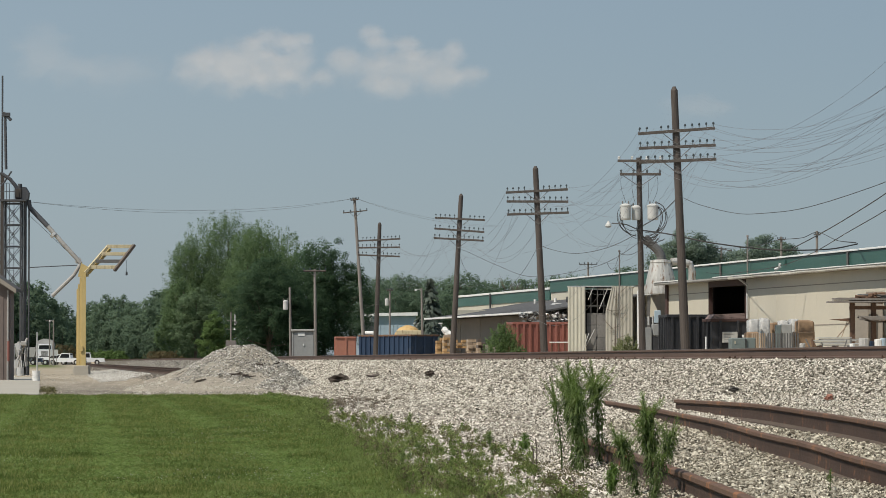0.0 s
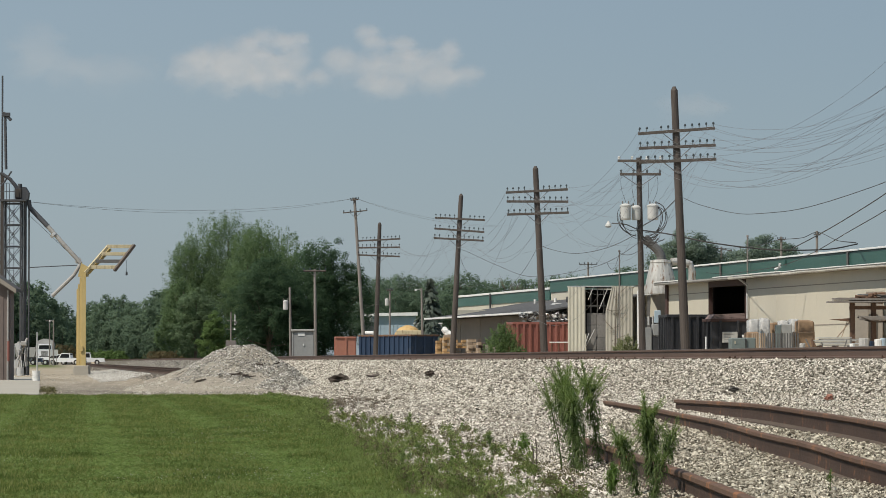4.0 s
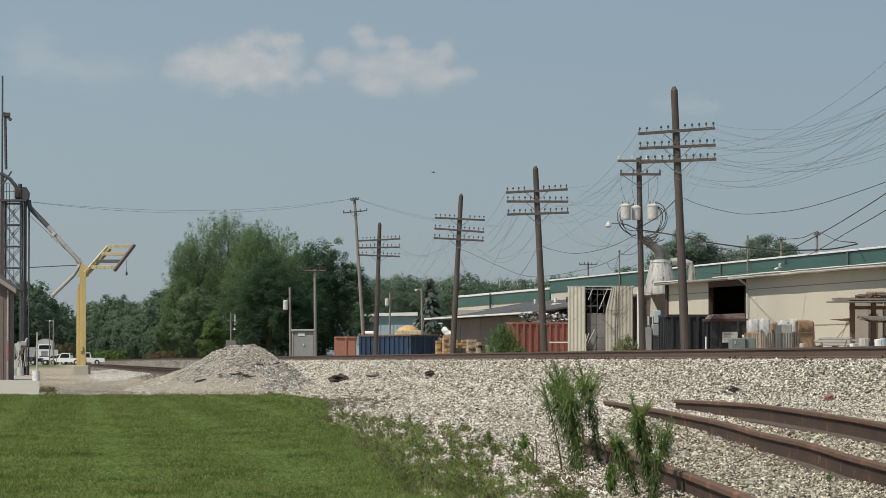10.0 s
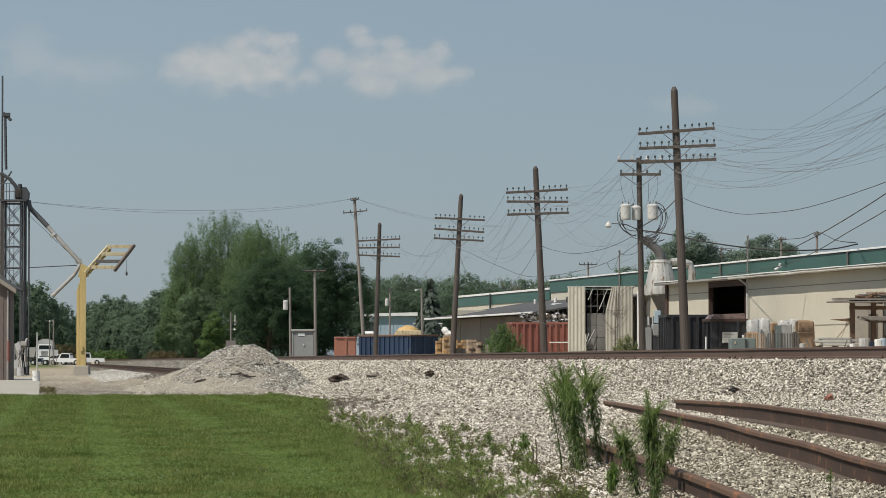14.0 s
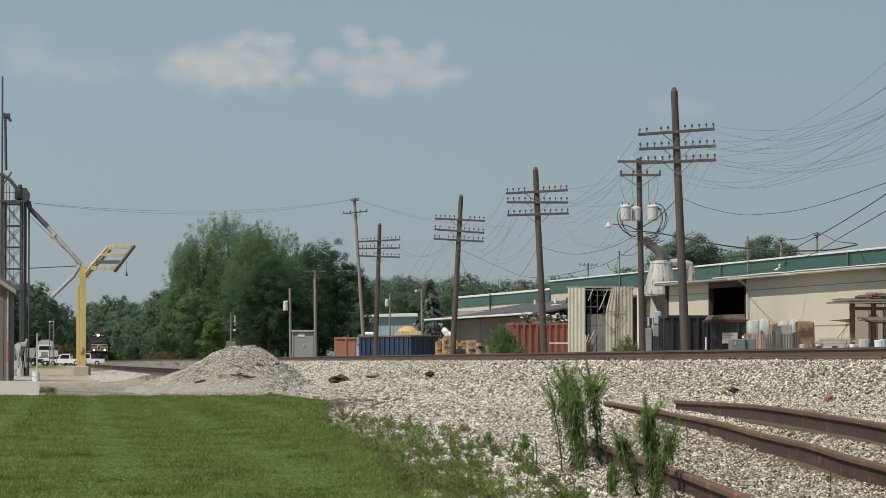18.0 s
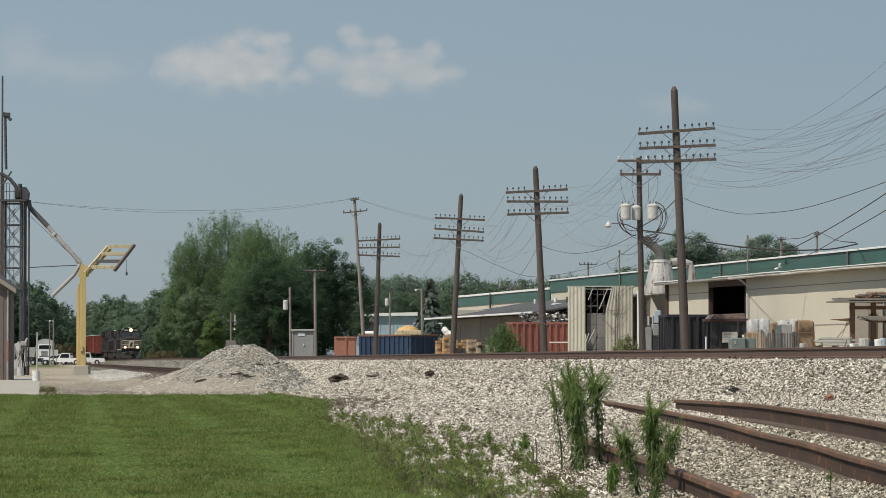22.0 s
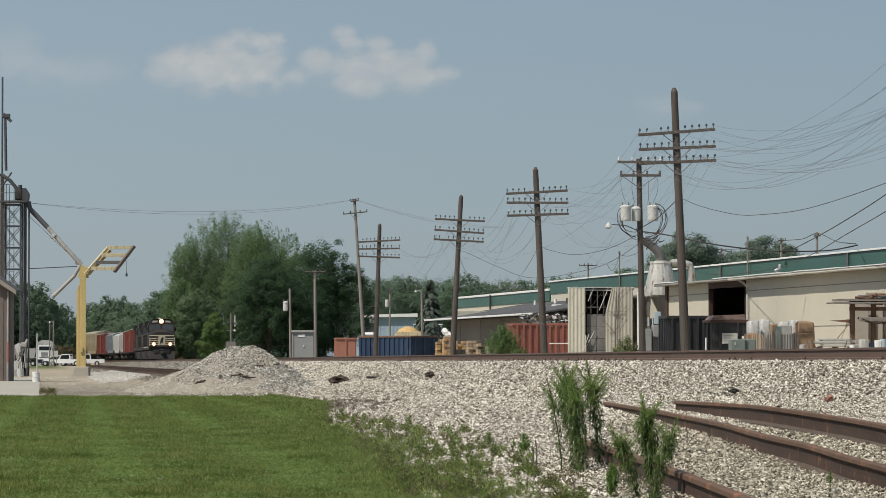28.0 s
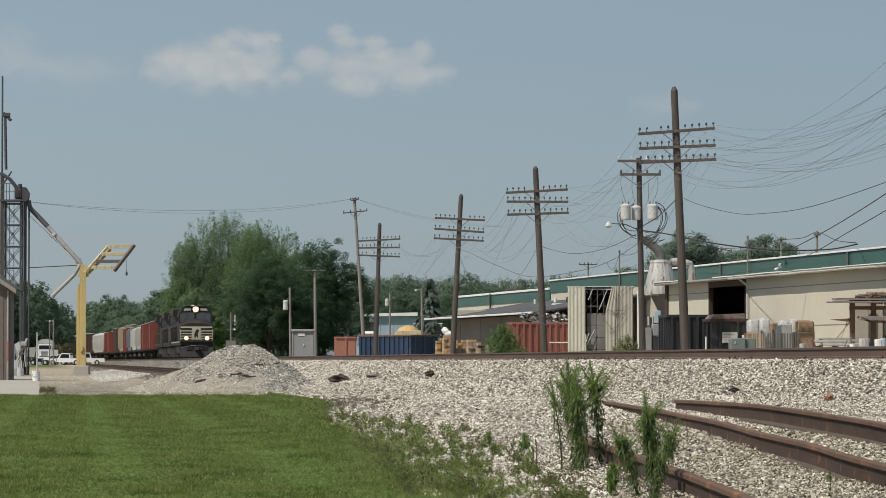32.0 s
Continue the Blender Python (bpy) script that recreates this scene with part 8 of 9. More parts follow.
    part("plow", prism([(10.3, 0.12), (11.0, 0.12), (10.6, 1.0), (10.3, 1.0)], 1, -1.45, 1.45), M_LOCO, L, "dusty black snow plough")
    part("pilot", box(10.3, 10.5, -1.45, 1.45, 1.0, 1.55, 0.02), M_LOCO, L, "black pilot plate")
    part("anticlimber", box(10.1, 10.75, -1.5, 1.5, 1.42, 1.58, 0.03), M_LOCO, L)
    part("coupler", prism([(-0.16, 0.72), (0.16, 0.72), (0.2, 1.02), (-0.2, 1.02)], 0, 10.6, 11.25), M_LOCOGREY, L, "dusty knuckle coupler")
    part("cut_lever", hose(((10.6, -1.35, 0.95), (10.75, -0.5, 1.1), (10.9, 0, 1.15), (10.75, 0.5, 1.1), (10.6, 1.35, 0.95)), 0.02, 5), M_IRON, L)
    for s in (-1, 1):
        for k in range(4):
            y = s * (0.42 + 0.14 * k)
            part("brake_hose", hose(((10.5, y, 1.25), (10.75, y + s * 0.02, 1.05), (10.8, y + s * 0.04, 0.75), (10.72, y, 0.55)), 0.032, 6), M_TYRE, L)
        part("lamp_halo", rod((10.5, s * 0.92, 1.78), (10.56, s * 0.92, 1.78), 0.19, n=14), M_HALO if lit else M_GLASS, L, "disc added behind the lamp for its orange halo")
        part("ditch_light", rod((10.56, s * 0.92, 1.78), (10.58, s * 0.92, 1.78), 0.155, n=12), M_DITCH if lit else M_GLASS, L, "bright ditch light")
        part("lamp_stand", box(10.2, 10.5, s * 0.92 - 0.15, s * 0.92 + 0.15, 1.56, 1.95, 0.02), M_LOCO, L)
        steps = part("steps", box(9.55, 10.0, s * 1.25 - 0.22, s * 1.25 + 0.22, 0.35, 0.45), M_LOCOGREY, L)
        for z in (0.7, 1.0):
            part("tread", box(9.55, 10.0, s * 1.25 - 0.22, s * 1.25 + 0.22, z, z + 0.05), M_LOCOGREY, steps)
        part("side_sill", box(-10.5, 10.2, s * 1.47 - 0.015, s * 1.47 + 0.015, 1.42, 1.5), M_STRIPE if lit else M_LOCOGREY, L, "pale sill stripe")
        part("handrail", hose(((10.65, s * 1.42, 1.5), (10.65, s * 1.42, 2.45), (10.2, s * 1.45, 2.55)), 0.022, 5), M_STRIPE if lit else M_LOCOGREY, L, "thin handrail")
        part("handrail", hose(((5.4, s * 1.42, 2.6), (-10.4, s * 1.42, 2.6), (-10.6, s * 1.42, 1.5)), 0.02, 5), M_LOCOGREY, L, "thin handrail")
        for x in np.arange(-9.5, 5.5, 2.4):
            part("stanchion", rod((x, s * 1.42, 1.5), (x, s * 1.42, 2.6), 0.018, n=5), M_LOCOGREY, L)
        part("front_rail", hose(((10.66, s * 1.42, 2.42), (10.66, s * 0.42, 2.42), (10.66, s * 0.42, 1.58)), 0.025, 5), M_STRIPE if lit else M_LOCOGREY, L)
    return L


M_HEAD = glow_mat("headlight_glow", (1.0, 0.72, 0.42), 5.0)
M_DITCH = glow_mat("ditch_light_glow", (1.0, 0.66, 0.38), 4.0)
# glow of the discs added to imitate an orange halo round lit lamps
M_HALO = glow_mat("lamp_halo_glow", (1.0, 0.42, 0.16), 1.0)


def freight_base(c, half):
    part("underframe", box(-half, half, -1.2, 1.2, 0.95, 1.2, 0.03), M_LOCOGREY, c)
    bogie(c, half - 2.4, 1.3, (half - 3.3, half - 1.5))
    bogie(c, -half + 2.4, 1.3, (-half + 3.3, -half + 1.5))
    for s in (-1, 1):
        part("coupler", box(s * (half + 0.25) - 0.35, s * (half + 0.25) + 0.35, -0.15, 0.15, 0.75, 1.05, 0.03), M_LOCOGREY, c)


def boxcar(label, material, h=4.6, half=7.7):
    c = thing("boxcar", label, "freight car")
    freight_base(c, half)
    body = part("body", prism([(-1.5, 1.1), (1.5, 1.1), (1.5, h - 0.15), (0, h), (-1.5, h - 0.15)], 0, -half, half), material, c)
    part("roof", prism([(-1.58, h - 0.15), (0, h + 0.02), (1.58, h - 0.15), (1.58, h - 0.1), (0, h + 0.07), (-1.58, h - 0.1)], 0, -half - 0.02, half + 0.02), M_GALV, c, "dull galvanised roof")
    for s in (-1, 1):
        for x in np.arange(-half + 0.5, half - 0.2, 0.95):
            part("rib", box(x, x + 0.1, s * 1.53 - 0.035, s * 1.53 + 0.035, 1.15, h - 0.2), material, body)
        part("door", box(-1.6, 1.6, s * 1.6 - 0.04, s * 1.6 + 0.04, 1.2, h - 0.35, 0.02), material, body)
        for y in (-0.9, 0.9):
            part("ladder", box(s * half - 0.06, s * half + 0.06, y - 0.25, y + 0.25, 1.2, h - 0.4), M_LOCOGREY, body)
    return c


def hopper(label, material, h=4.65, half=7.9):
    c = thing("covered_hopper", label, "freight car")
    freight_base(c, half)
    side = [(-half + 1.1, 1.9), (-half + 0.2, 2.6), (-half + 0.2, h - 0.25), (half - 0.2, h - 0.25), (half - 0.2, 2.6), (half - 1.1, 1.9), (half - 3.0, 1.2), (-half + 3.0, 1.2)]
    body = part("body", prism(side, 1, -1.42, 1.42), material, c)
    part("side_bulge", prism([(-1.42, 1.95), (-1.56, 2.5), (-1.6, 3.2), (-1.54, h - 0.6), (-1.42, h - 0.25), (1.42, h - 0.25), (1.54, h - 0.6), (1.6, 3.2), (1.56, 2.5), (1.42, 1.95)], 0, -half + 0.35, half - 0.35), material, c)
    part("roof", prism([(-1.42, h - 0.25), (1.42, h - 0.25), (0.8, h), (-0.8, h)], 0, -half + 0.2, half - 0.2), material, c)
    part("roof_walk", box(-half, half, -0.35, 0.35, h, h + 0.1), M_GALV, c, "galvanised roof walk")
    for s in (-1, 1):
        for x in np.arange(-half + 1.6, half - 1.2, 1.55):
            part("rib", box(x, x + 0.12, s * 1.6 - 0.06, s * 1.6 + 0.03, 1.6, h - 0.4), material, body)
        part("end_sill", box(s * half - 0.15, s * half + 0.15, -1.4, 1.4, 1.0, 1.4, 0.02), M_LOCOGREY, c)
        for y in (-1.2, 1.2):
            part("ladder", box(s * (half - 0.1) - 0.05, s * (half - 0.1) + 0.05, y - 0.2, y + 0.2, 1.3, h - 0.2), material, body)
    for x in (-4, 0, 4):
        part("outlet", prism([(x - 1.2, 1.25), (x + 1.2, 1.25), (x + 0.4, 0.45), (x - 0.4, 0.45)], 1, -0.7, 0.7), M_LOCOGREY, c)
    return c


TRAIN = []
at = 0.0
for make, args, length in (
        (locomotive, ("black wide-nosed freight locomotive with white stripes, headlights lit", True), 23.4),
        (locomotive, ("dusty black second freight locomotive", False), 23.4),
        (locomotive, ("dusty black third freight locomotive", False), 23.4),
        (boxcar, ("tall red-brown ribbed steel boxcar", M_BOXBROWN, 4.2, 12.3), 25.6),
        (boxcar, ("tall red-brown ribbed steel boxcar", M_BOXBROWN, 4.2, 12.3), 25.6),
        (hopper, ("weathered grey-brown covered hopper car", M_HOPGREY, 4.15, 10.6), 22.5),
        (hopper, ("pale white covered grain hopper car", M_HOPPALE, 4.2, 10.6), 22.5),
        (hopper, ("weathered grey covered hopper car", M_HOPBLUE, 4.4, 10.6), 22.5),
        (boxcar, ("faded dark red boxcar with ribs", M_BOXBROWN, 4.5, 10.7), 22.5),
        (hopper, ("tall tan covered grain hopper car", M_HOPTAN, 5.0, 12.8), 27.0),
        (boxcar, ("tall brown boxcar with pale roof", M_BOXDARK, 4.95, 8.1), 17.4),
        (boxcar, ("faded red boxcar with ribs", M_BOXBROWN, 4.55, 13.0), 27.4),
        (hopper, ("pale grey covered grain hopper car", M_HOPPALE, 4.45, 12.8), 27.0),
        (boxcar, ("brown boxcar with ribs", M_BOXDARK, 4.6, 10.2), 21.6),
        (hopper, ("pale grey covered grain hopper car", M_HOPGREY, 4.6, 9.3), 20.0)):
    c = make(*args)
    tagged(c, group="train")
    TRAIN.append((c, at + length / 2))
    at += length


def on_track(d):
    """The pose of a car whose middle is y = d out along the main line, facing the camera."""
    k = 0.5
    dx = track_x(d - k) - track_x(d + k)
    return pose(track_x(d), d, RAIL_TOP, 0, 0, math.degrees(math.atan2(-2 * k, dx)))

# ---- lifted rails lying by the line ----
def taller(profile):
    return [(u, v * 1.14) for u, v in profile]


def loose_rail(points, label):
    pts = []
    vs = [Vector(p) for p in points]
    for i in range(len(vs) - 1):
        p0, p1, p2, p3 = vs[max(i - 1, 0)], vs[i], vs[i + 1], vs[min(i + 2, len(vs) - 1)]
        for k in range(8):
            t = k / 8
            pts.append(0.5 * (2 * p1 + (p2 - p0) * t + (2 * p0 - 5 * p1 + 4 * p2 - p3) * t * t + (3 * p1 - p0 - 3 * p2 + p3) * t ** 3))
    pts.append(vs[-1])
    r = thing("loose_rail", label, "rail", group="lifted rails")
    # web coloured darker than head and foot, painting the shade under the head
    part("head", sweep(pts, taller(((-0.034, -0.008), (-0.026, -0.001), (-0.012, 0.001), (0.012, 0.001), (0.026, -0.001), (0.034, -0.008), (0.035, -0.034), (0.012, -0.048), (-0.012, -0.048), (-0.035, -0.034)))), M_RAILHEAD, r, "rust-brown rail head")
    part("web", sweep(pts, taller(((-0.011, -0.046), (0.011, -0.046), (0.009, -0.10), (0.013, -0.152), (-0.013, -0.152), (-0.009, -0.10)))), M_RAIL, r, "rusty web, darkened for shade under the head")
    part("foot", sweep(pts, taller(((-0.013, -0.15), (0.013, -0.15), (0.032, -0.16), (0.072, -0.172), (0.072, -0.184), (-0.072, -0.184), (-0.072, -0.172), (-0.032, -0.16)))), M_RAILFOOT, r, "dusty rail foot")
    return r


loose_rail(((3.20, 50.0, 0.52), (3.42, 44.5, 0.55), (3.51, 40.0, 0.57), (3.72, 36.0, 0.54), (3.85, 32.4, 0.51), (3.96, 28.5, 0.45)), "rusty lifted rail lying on ballast")
loose_rail(((2.40, 54.0, 0.46), (2.61, 46.0, 0.46), (2.71, 42.0, 0.45), (2.85, 37.5, 0.43), (2.98, 34.0, 0.38), (3.08, 30.8, 0.36), (3.13, 28.2, 0.325), (3.21, 26.4, 0.298), (3.31, 23.8, 0.25)), "long rusty lifted rail bending over ballast")
loose_rail(((1.32, 34.0, 0.33), (1.47, 30.0, 0.32), (1.61, 26.3, 0.30), (1.73, 24.0, 0.27), (1.85, 21.8, 0.23), (1.94, 19.4, 0.17)), "rusty lifted rail half hidden by weeds")


# ---- ballast stones, dense towards the camera ----
def scatter_stones():
    pts, sizes = [], []
    rng = np.random.default_rng(3)
    for y0, y1, n, s0, s1 in ((23, 34, 92000, 0.0055, 0.0135), (34, 50, 88000, 0.007, 0.0165), (50, 75, 78000, 0.010, 0.023), (75, 130, 60000, 0.015, 0.034)):
        y = rng.uniform(y0, y1, n * 3)
        x = rng.uniform(-0.04, 0.128, n * 3) * y
        e = x - (14.2 - LEAN * y)
        lawn = x < lawn_edge(y) + rng.normal(0, 0.12, n * 3)
        bed = np.clip((e + 7.5) / 3, 0, 1)
        keep = (e < -1.75) & ~lawn & (rng.uniform(0, 1, n * 3) < 0.3 + 0.7 * bed)
        bare = np.sin(x * 1.9 + 1.3 * np.sin(y * 0.31)) * np.sin(y * 0.37 + 1.4 * np.sin(x * 1.1)) + rng.normal(0, 0.25, n * 3)
        keep &= (e > -6.0) | (x / y > 0.035) | (bare < 0.8)
        x, y, e = x[keep][:n], y[keep][:n], e[keep][:n]
        z = np.array([ground_z(a, b) for a, b in zip(e, y)])
        pts.append(np.stack((x, y, z + rng.uniform(-0.005, 0.02, len(x))), -1))
        sizes.append(rng.uniform(s0, s1, len(x)) * np.where(e > -5, 1.0, np.interp(x / y, (-0.03, 0.025, 0.045), (0.92, 1.0, 1.3))) * rng.choice((0.8, 1.0, 1.0, 1.0, 1.2, 1.5), len(x)) * np.where(rng.uniform(0, 1, len(x)) < 0.012, 1.8, 1.0))
    # further along the slope, and the pale berm beside the siding
    for y0, y1, e0, e1, n, s0, s1 in ((130, 185, -4.6, -1.75, 20000, 0.028, 0.055), (112, 165, -17, -5, 7000, 0.009, 0.022), (160, 225, -16, -9, 4000, 0.013, 0.03)):
        y = y0 * (y1 / y0) ** rng.uniform(0, 1, n)
        e = rng.uniform(e0, e1, n)
        pts.append(np.stack((14.2 - LEAN * y + e, y, np.array([ground_z(a, b) for a, b in zip(e, y)]) + rng.uniform(-0.01, 0.02, n)), -1))
        sizes.append(rng.uniform(s0, s1, n))
    n = 6500
    y = rng.uniform(109, 152, n)
    x = rng.uniform(-0.085, -0.03, n) * y
    e = x - (14.2 - LEAN * y)
    pts.append(np.stack((x, y, np.array([ground_z(a, b) for a, b in zip(e, y)]) + rng.uniform(-0.005, 0.02, n)), -1))
    sizes.append(rng.uniform(0.012, 0.03, n))
    # the crest beside the rail and between the rails
    n = 16000
    y = rng.uniform(42, 200, n)
    e = rng.uniform(-2.6, 1.6, n)
    pts.append(np.stack((14.2 - LEAN * y + e, y, np.array([ground_z(a, b) for a, b in zip(e, y)]) + 0.0), -1))
    sizes.append(rng.uniform(0.025, 0.05, n))
    # stones banked against the nearest lifted rail
    n = 2600
    f = rng.uniform(0, 1, n)
    kx = np.interp(f, (0, 0.25, 0.5, 0.75, 1), (1.32, 1.47, 1.61, 1.73, 1.85))
    ky = np.interp(f, (0, 0.25, 0.5, 0.75, 1), (34, 30, 26.3, 24, 21.8))
    kz = np.interp(f, (0, 0.25, 0.5, 0.75, 1), (0.33, 0.32, 0.30, 0.27, 0.23))
    off = rng.uniform(0.04, 0.3, n)
    pts.append(np.stack((kx - off, ky - off * 0.5, kz - 0.115 - off * 0.3), -1))
    sizes.append(rng.uniform(0.006, 0.015, n))
    pts, sizes = np.concatenate(pts), np.concatenate(sizes)
    near = (pts[:, 0] / pts[:, 1] > 0.045) & (pts[:, 0] - 14.2 + LEAN * pts[:, 1] < -6.4) & (pts[:, 1] < 46)
    coarse = np.flatnonzero(near & (rng.uniform(0, 1, len(near)) < 0.68))
    tagged(new("tan_ballast", chunks_mesh("tan_ballast", pts[coarse], sizes[coarse] * 0.9, M_STONE_N)), "coarse tan ballast between lifted rails", "ballast", kind="stuff")
    pts, sizes = pts[~near], sizes[~near]
    ob = new("ballast_stone", stones_mesh("ballast_stone", pts, sizes, M_STONE))
    tagged(ob, "loose pale limestone ballast strewn beside the rails", "ballast", kind="stuff")


scatter_stones()


def strew(name, label, n, y0, y1, e0, e1, s0, s1, lift, material, seed):
    rng = np.random.default_rng(seed)
    y = y0 * (y1 / y0) ** rng.uniform(0, 1, n)
    e = rng.uniform(e0, e1, n)
    hump = lift * np.sin(np.pi * (e - e0) / (e1 - e0))
    c = np.stack((14.2 - LEAN * y + e, y, np.array([ground_z(a, b) for a, b in zip(e, y)]) + hump + rng.uniform(-0.01, 0.02, n)), -1)
    tagged(new(name, stones_mesh(name, c, rng.uniform(s0, s1, n), material)), label, "gravel", kind="stuff")


strew("white_gravel", "bank of clean white limestone gravel by the siding", 9000, 166, 255, -11.3, -8.9, 0.025, 0.06, 0.1, M_STONE_W, 7)
strew("main_ballast", "greyed ballast beside the main line", 16000, 180, 480, -4.8, -1.75, 0.04, 0.085, 0.0, M_STONE_M, 10)
strew("siding_ballast", "dark weathered ballast of the siding", 11000, 150, 340, -9.6, -5.3, 0.03, 0.06, 0.0, M_STONE_D, 8)


# ---- the lawn and the rough growth at its edge ----
def blades(name, x, y, z, h, w, material, lean=0.45):
    rng = np.random.default_rng(len(x))
    n = len(x)
    a = rng.uniform(0, 6.28, n)
    d = np.stack((np.cos(a), np.sin(a), np.zeros(n)), -1)
    s = np.stack((-np.sin(a), np.cos(a), np.zeros(n)), -1)
    p = np.stack((x, y, z), -1)
    tip = p + d * (h * rng.uniform(0.1, lean * 2, n))[:, None] + np.stack((np.zeros(n), np.zeros(n), h), -1)
    v = np.stack((p - s * w[:, None], p + s * w[:, None], tip), 1).reshape(-1, 3)
    return mesh_from(name, v, np.arange(3 * n).reshape(-1, 3), material)


def patches(x, y, sx, sy, seed):
    return np.array([noise.noise(Vector((a * sx, b * sy, seed))) for a, b in zip(x, y)])


def bushy(name, x, y, z, r, h, leaves, size, material, seed):
    """Low leafy clumps in one mesh: small leaves standing out all over a dome r wide and h high."""
    rng = np.random.default_rng(seed)
    ci = np.repeat(np.arange(len(x)), leaves)
    n = len(ci)
    a, el = rng.uniform(0, 6.28, n), rng.uniform(0.0, 1.0, n)
    rad = r[ci] * np.sqrt(rng.uniform(0, 1, n)) * (1 - 0.65 * el)
    p = np.stack((x[ci] + rad * np.cos(a), y[ci] + rad * np.sin(a), z[ci] + h[ci] * el * rng.uniform(0.55, 1.0, n)), -1)
    b = a + rng.normal(0, 0.7, n)
    d = np.stack((np.cos(b), np.sin(b), rng.uniform(0.1, 2.4, n)), -1)
    d /= np.linalg.norm(d, axis=1)[:, None]
    s = np.stack((-np.sin(b), np.cos(b), rng.normal(0, 0.4, n)), -1)
    ln = size[ci] * rng.uniform(0.6, 1.4, n)
    w = s * (ln * rng.uniform(0.14, 0.26, n))[:, None]
    m = p + d * (ln * 0.55)[:, None]
    tip = p + d * ln[:, None] - np.stack((np.zeros(n), np.zeros(n), ln * 0.25), -1)
    v = np.stack((p, m + w, tip, m - w), 1).reshape(-1, 3)
    return mesh_from(name, v, np.arange(4 * n).reshape(-1, 4), material)


def grow():
    rng = np.random.default_rng(21)
    n = 360000
    y = 24 * (110.5 / 24) ** rng.uniform(0, 1, n)
    x = -0.127 * y + (lawn_edge(y) + 0.4 + 0.127 * y) * rng.uniform(0, 1, n)
    patch = patches(x, y, 1.3, 0.5, 2)
    fine = patches(x, y, 7.0, 3.0, 5)
    keep = (patch + fine + rng.normal(0, 0.3, n) > -0.6) & ((lawn_edge(y) - x + 0.55 * patch + 0.5 * fine) > rng.uniform(-0.22, 0.12, n))
    x, y, patch, fine = x[keep], y[keep], patch[keep], fine[keep]
    tuft = patches(x, y, 14.0, 5.0, 41)
    stripe = np.exp(-((((x + 0.1 * y - 2.07 + 0.85) % 1.7) - 0.85) / 0.22) ** 2) * (y > 32)
    h = (1 - 0.45 * stripe) * rng.uniform(0.018, 0.052, len(x)) * np.clip(1 + 0.3 * patch + 0.7 * fine + 0.8 * tuft, 0.25, 2.0) * (0.85 + y / 150)
    w = rng.uniform(0.003, 0.007, len(x)) * (0.7 + y / 60)
    tagged(new("lawn", blades("lawn", x, y, ground_many(x, y) - 0.01, h, w, M_BLADE, 0.8)), "mown green lawn with pale clover heads", "grass", kind="stuff")
    # clover and plantain leaves lying among the blades, in drifts
    m = 190000
    y = 25 * (108 / 25) ** rng.uniform(0, 1, m)
    x = -0.126 * y + (lawn_edge(y) + 0.1 + 0.126 * y) * rng.uniform(0, 1, m)
    # also packed along the mowing stripes, imitating light off leaning blades
    k = (lawn_edge(y) - x > 0.5 * patches(x, y, 4, 2, 17) + 0.1) & (patches(x, y, 1.6, 0.7, 9) + 0.7 * patches(x, y, 9, 4, 31) + rng.normal(0, 0.12, m) + 0.75 * np.exp(-((((x + 0.1 * y - 2.07 + 0.85) % 1.7) - 0.85) / 0.25) ** 2) * (patches(x, y, 0.6, 0.12, 51) > -0.1) > 0.08)
    x, y = x[k], y[k]
    z = ground_many(x, y) + rng.uniform(0.012, 0.042, len(x))
    a = rng.uniform(0, 6.28, len(x))
    s = rng.uniform(0.006, 0.013, len(x)) * (0.8 + y / 90)
    c = np.stack((x, y, z), -1)
    u = np.stack((np.cos(a), np.sin(a), rng.normal(0.1, 0.35, len(x))), -1) * s[:, None]
    v = np.stack((-np.sin(a), np.cos(a), rng.normal(0.0, 0.35, len(x))), -1) * s[:, None] * 0.75
    me = mesh_from("clover_leaves", np.stack((c - u, c + v, c + u, c - v), 1).reshape(-1, 3), np.arange(4 * len(x)).reshape(-1, 4), M_CLOVERLEAF)
    tagged(new("clover_leaves", me), "pale green clover leaves in drifts and along lightened mowing stripes", "clover", kind="stuff")
    # clover heads
    m = 3200
    y = 26 * (95 / 26) ** rng.uniform(0, 1, m)
    x = -0.124 * y + (lawn_edge(y) + 0.124 * y) * rng.uniform(0, 1, m)
    k = patches(x, y, 0.5, 0.2, 9) > 0.08
    x, y = x[k], y[k]
    c = np.stack((x, y, ground_many(x, y) + rng.uniform(0.04, 0.06, len(x))), -1)
    tagged(new("clover_bloom", stones_mesh("clover_bloom", c, rng.uniform(0.0028, 0.006, len(x)), M_CLOVER)), "small white clover blooms in the lawn", "flowers", kind="stuff")
    # upright leafy weeds creeping into the gravel, tuft by tuft with bare stone between
    t = 5200
    ty = 25 * (62 / 25) ** rng.uniform(0, 1, t)
    lo, hi = lawn_edge(ty), np.interp(ty, WEEDY_Y, WEEDY_X)
    f = rng.uniform(-0.12, 1.0, t)
    tx = lo + (hi - lo) * f
    dens = patches(tx, ty, 4.6, 1.1, 4) + 0.5 * patches(tx, ty, 12, 3, 8)
    k = dens + rng.normal(0, 0.08, t) > 0.2 + 0.1 * np.clip(f, 0, 1) + 0.014 * np.maximum(ty - 50, 0)
    tx, ty, dens = tx[k], ty[k], dens[k]
    big = rng.uniform(0.45, 1.0, len(tx)) * np.clip(0.75 + dens, 0.7, 1.35) * np.where(rng.uniform(0, 1, len(tx)) < 0.1, 1.5, 1.0)
    tz = ground_many(tx, ty) - 0.01
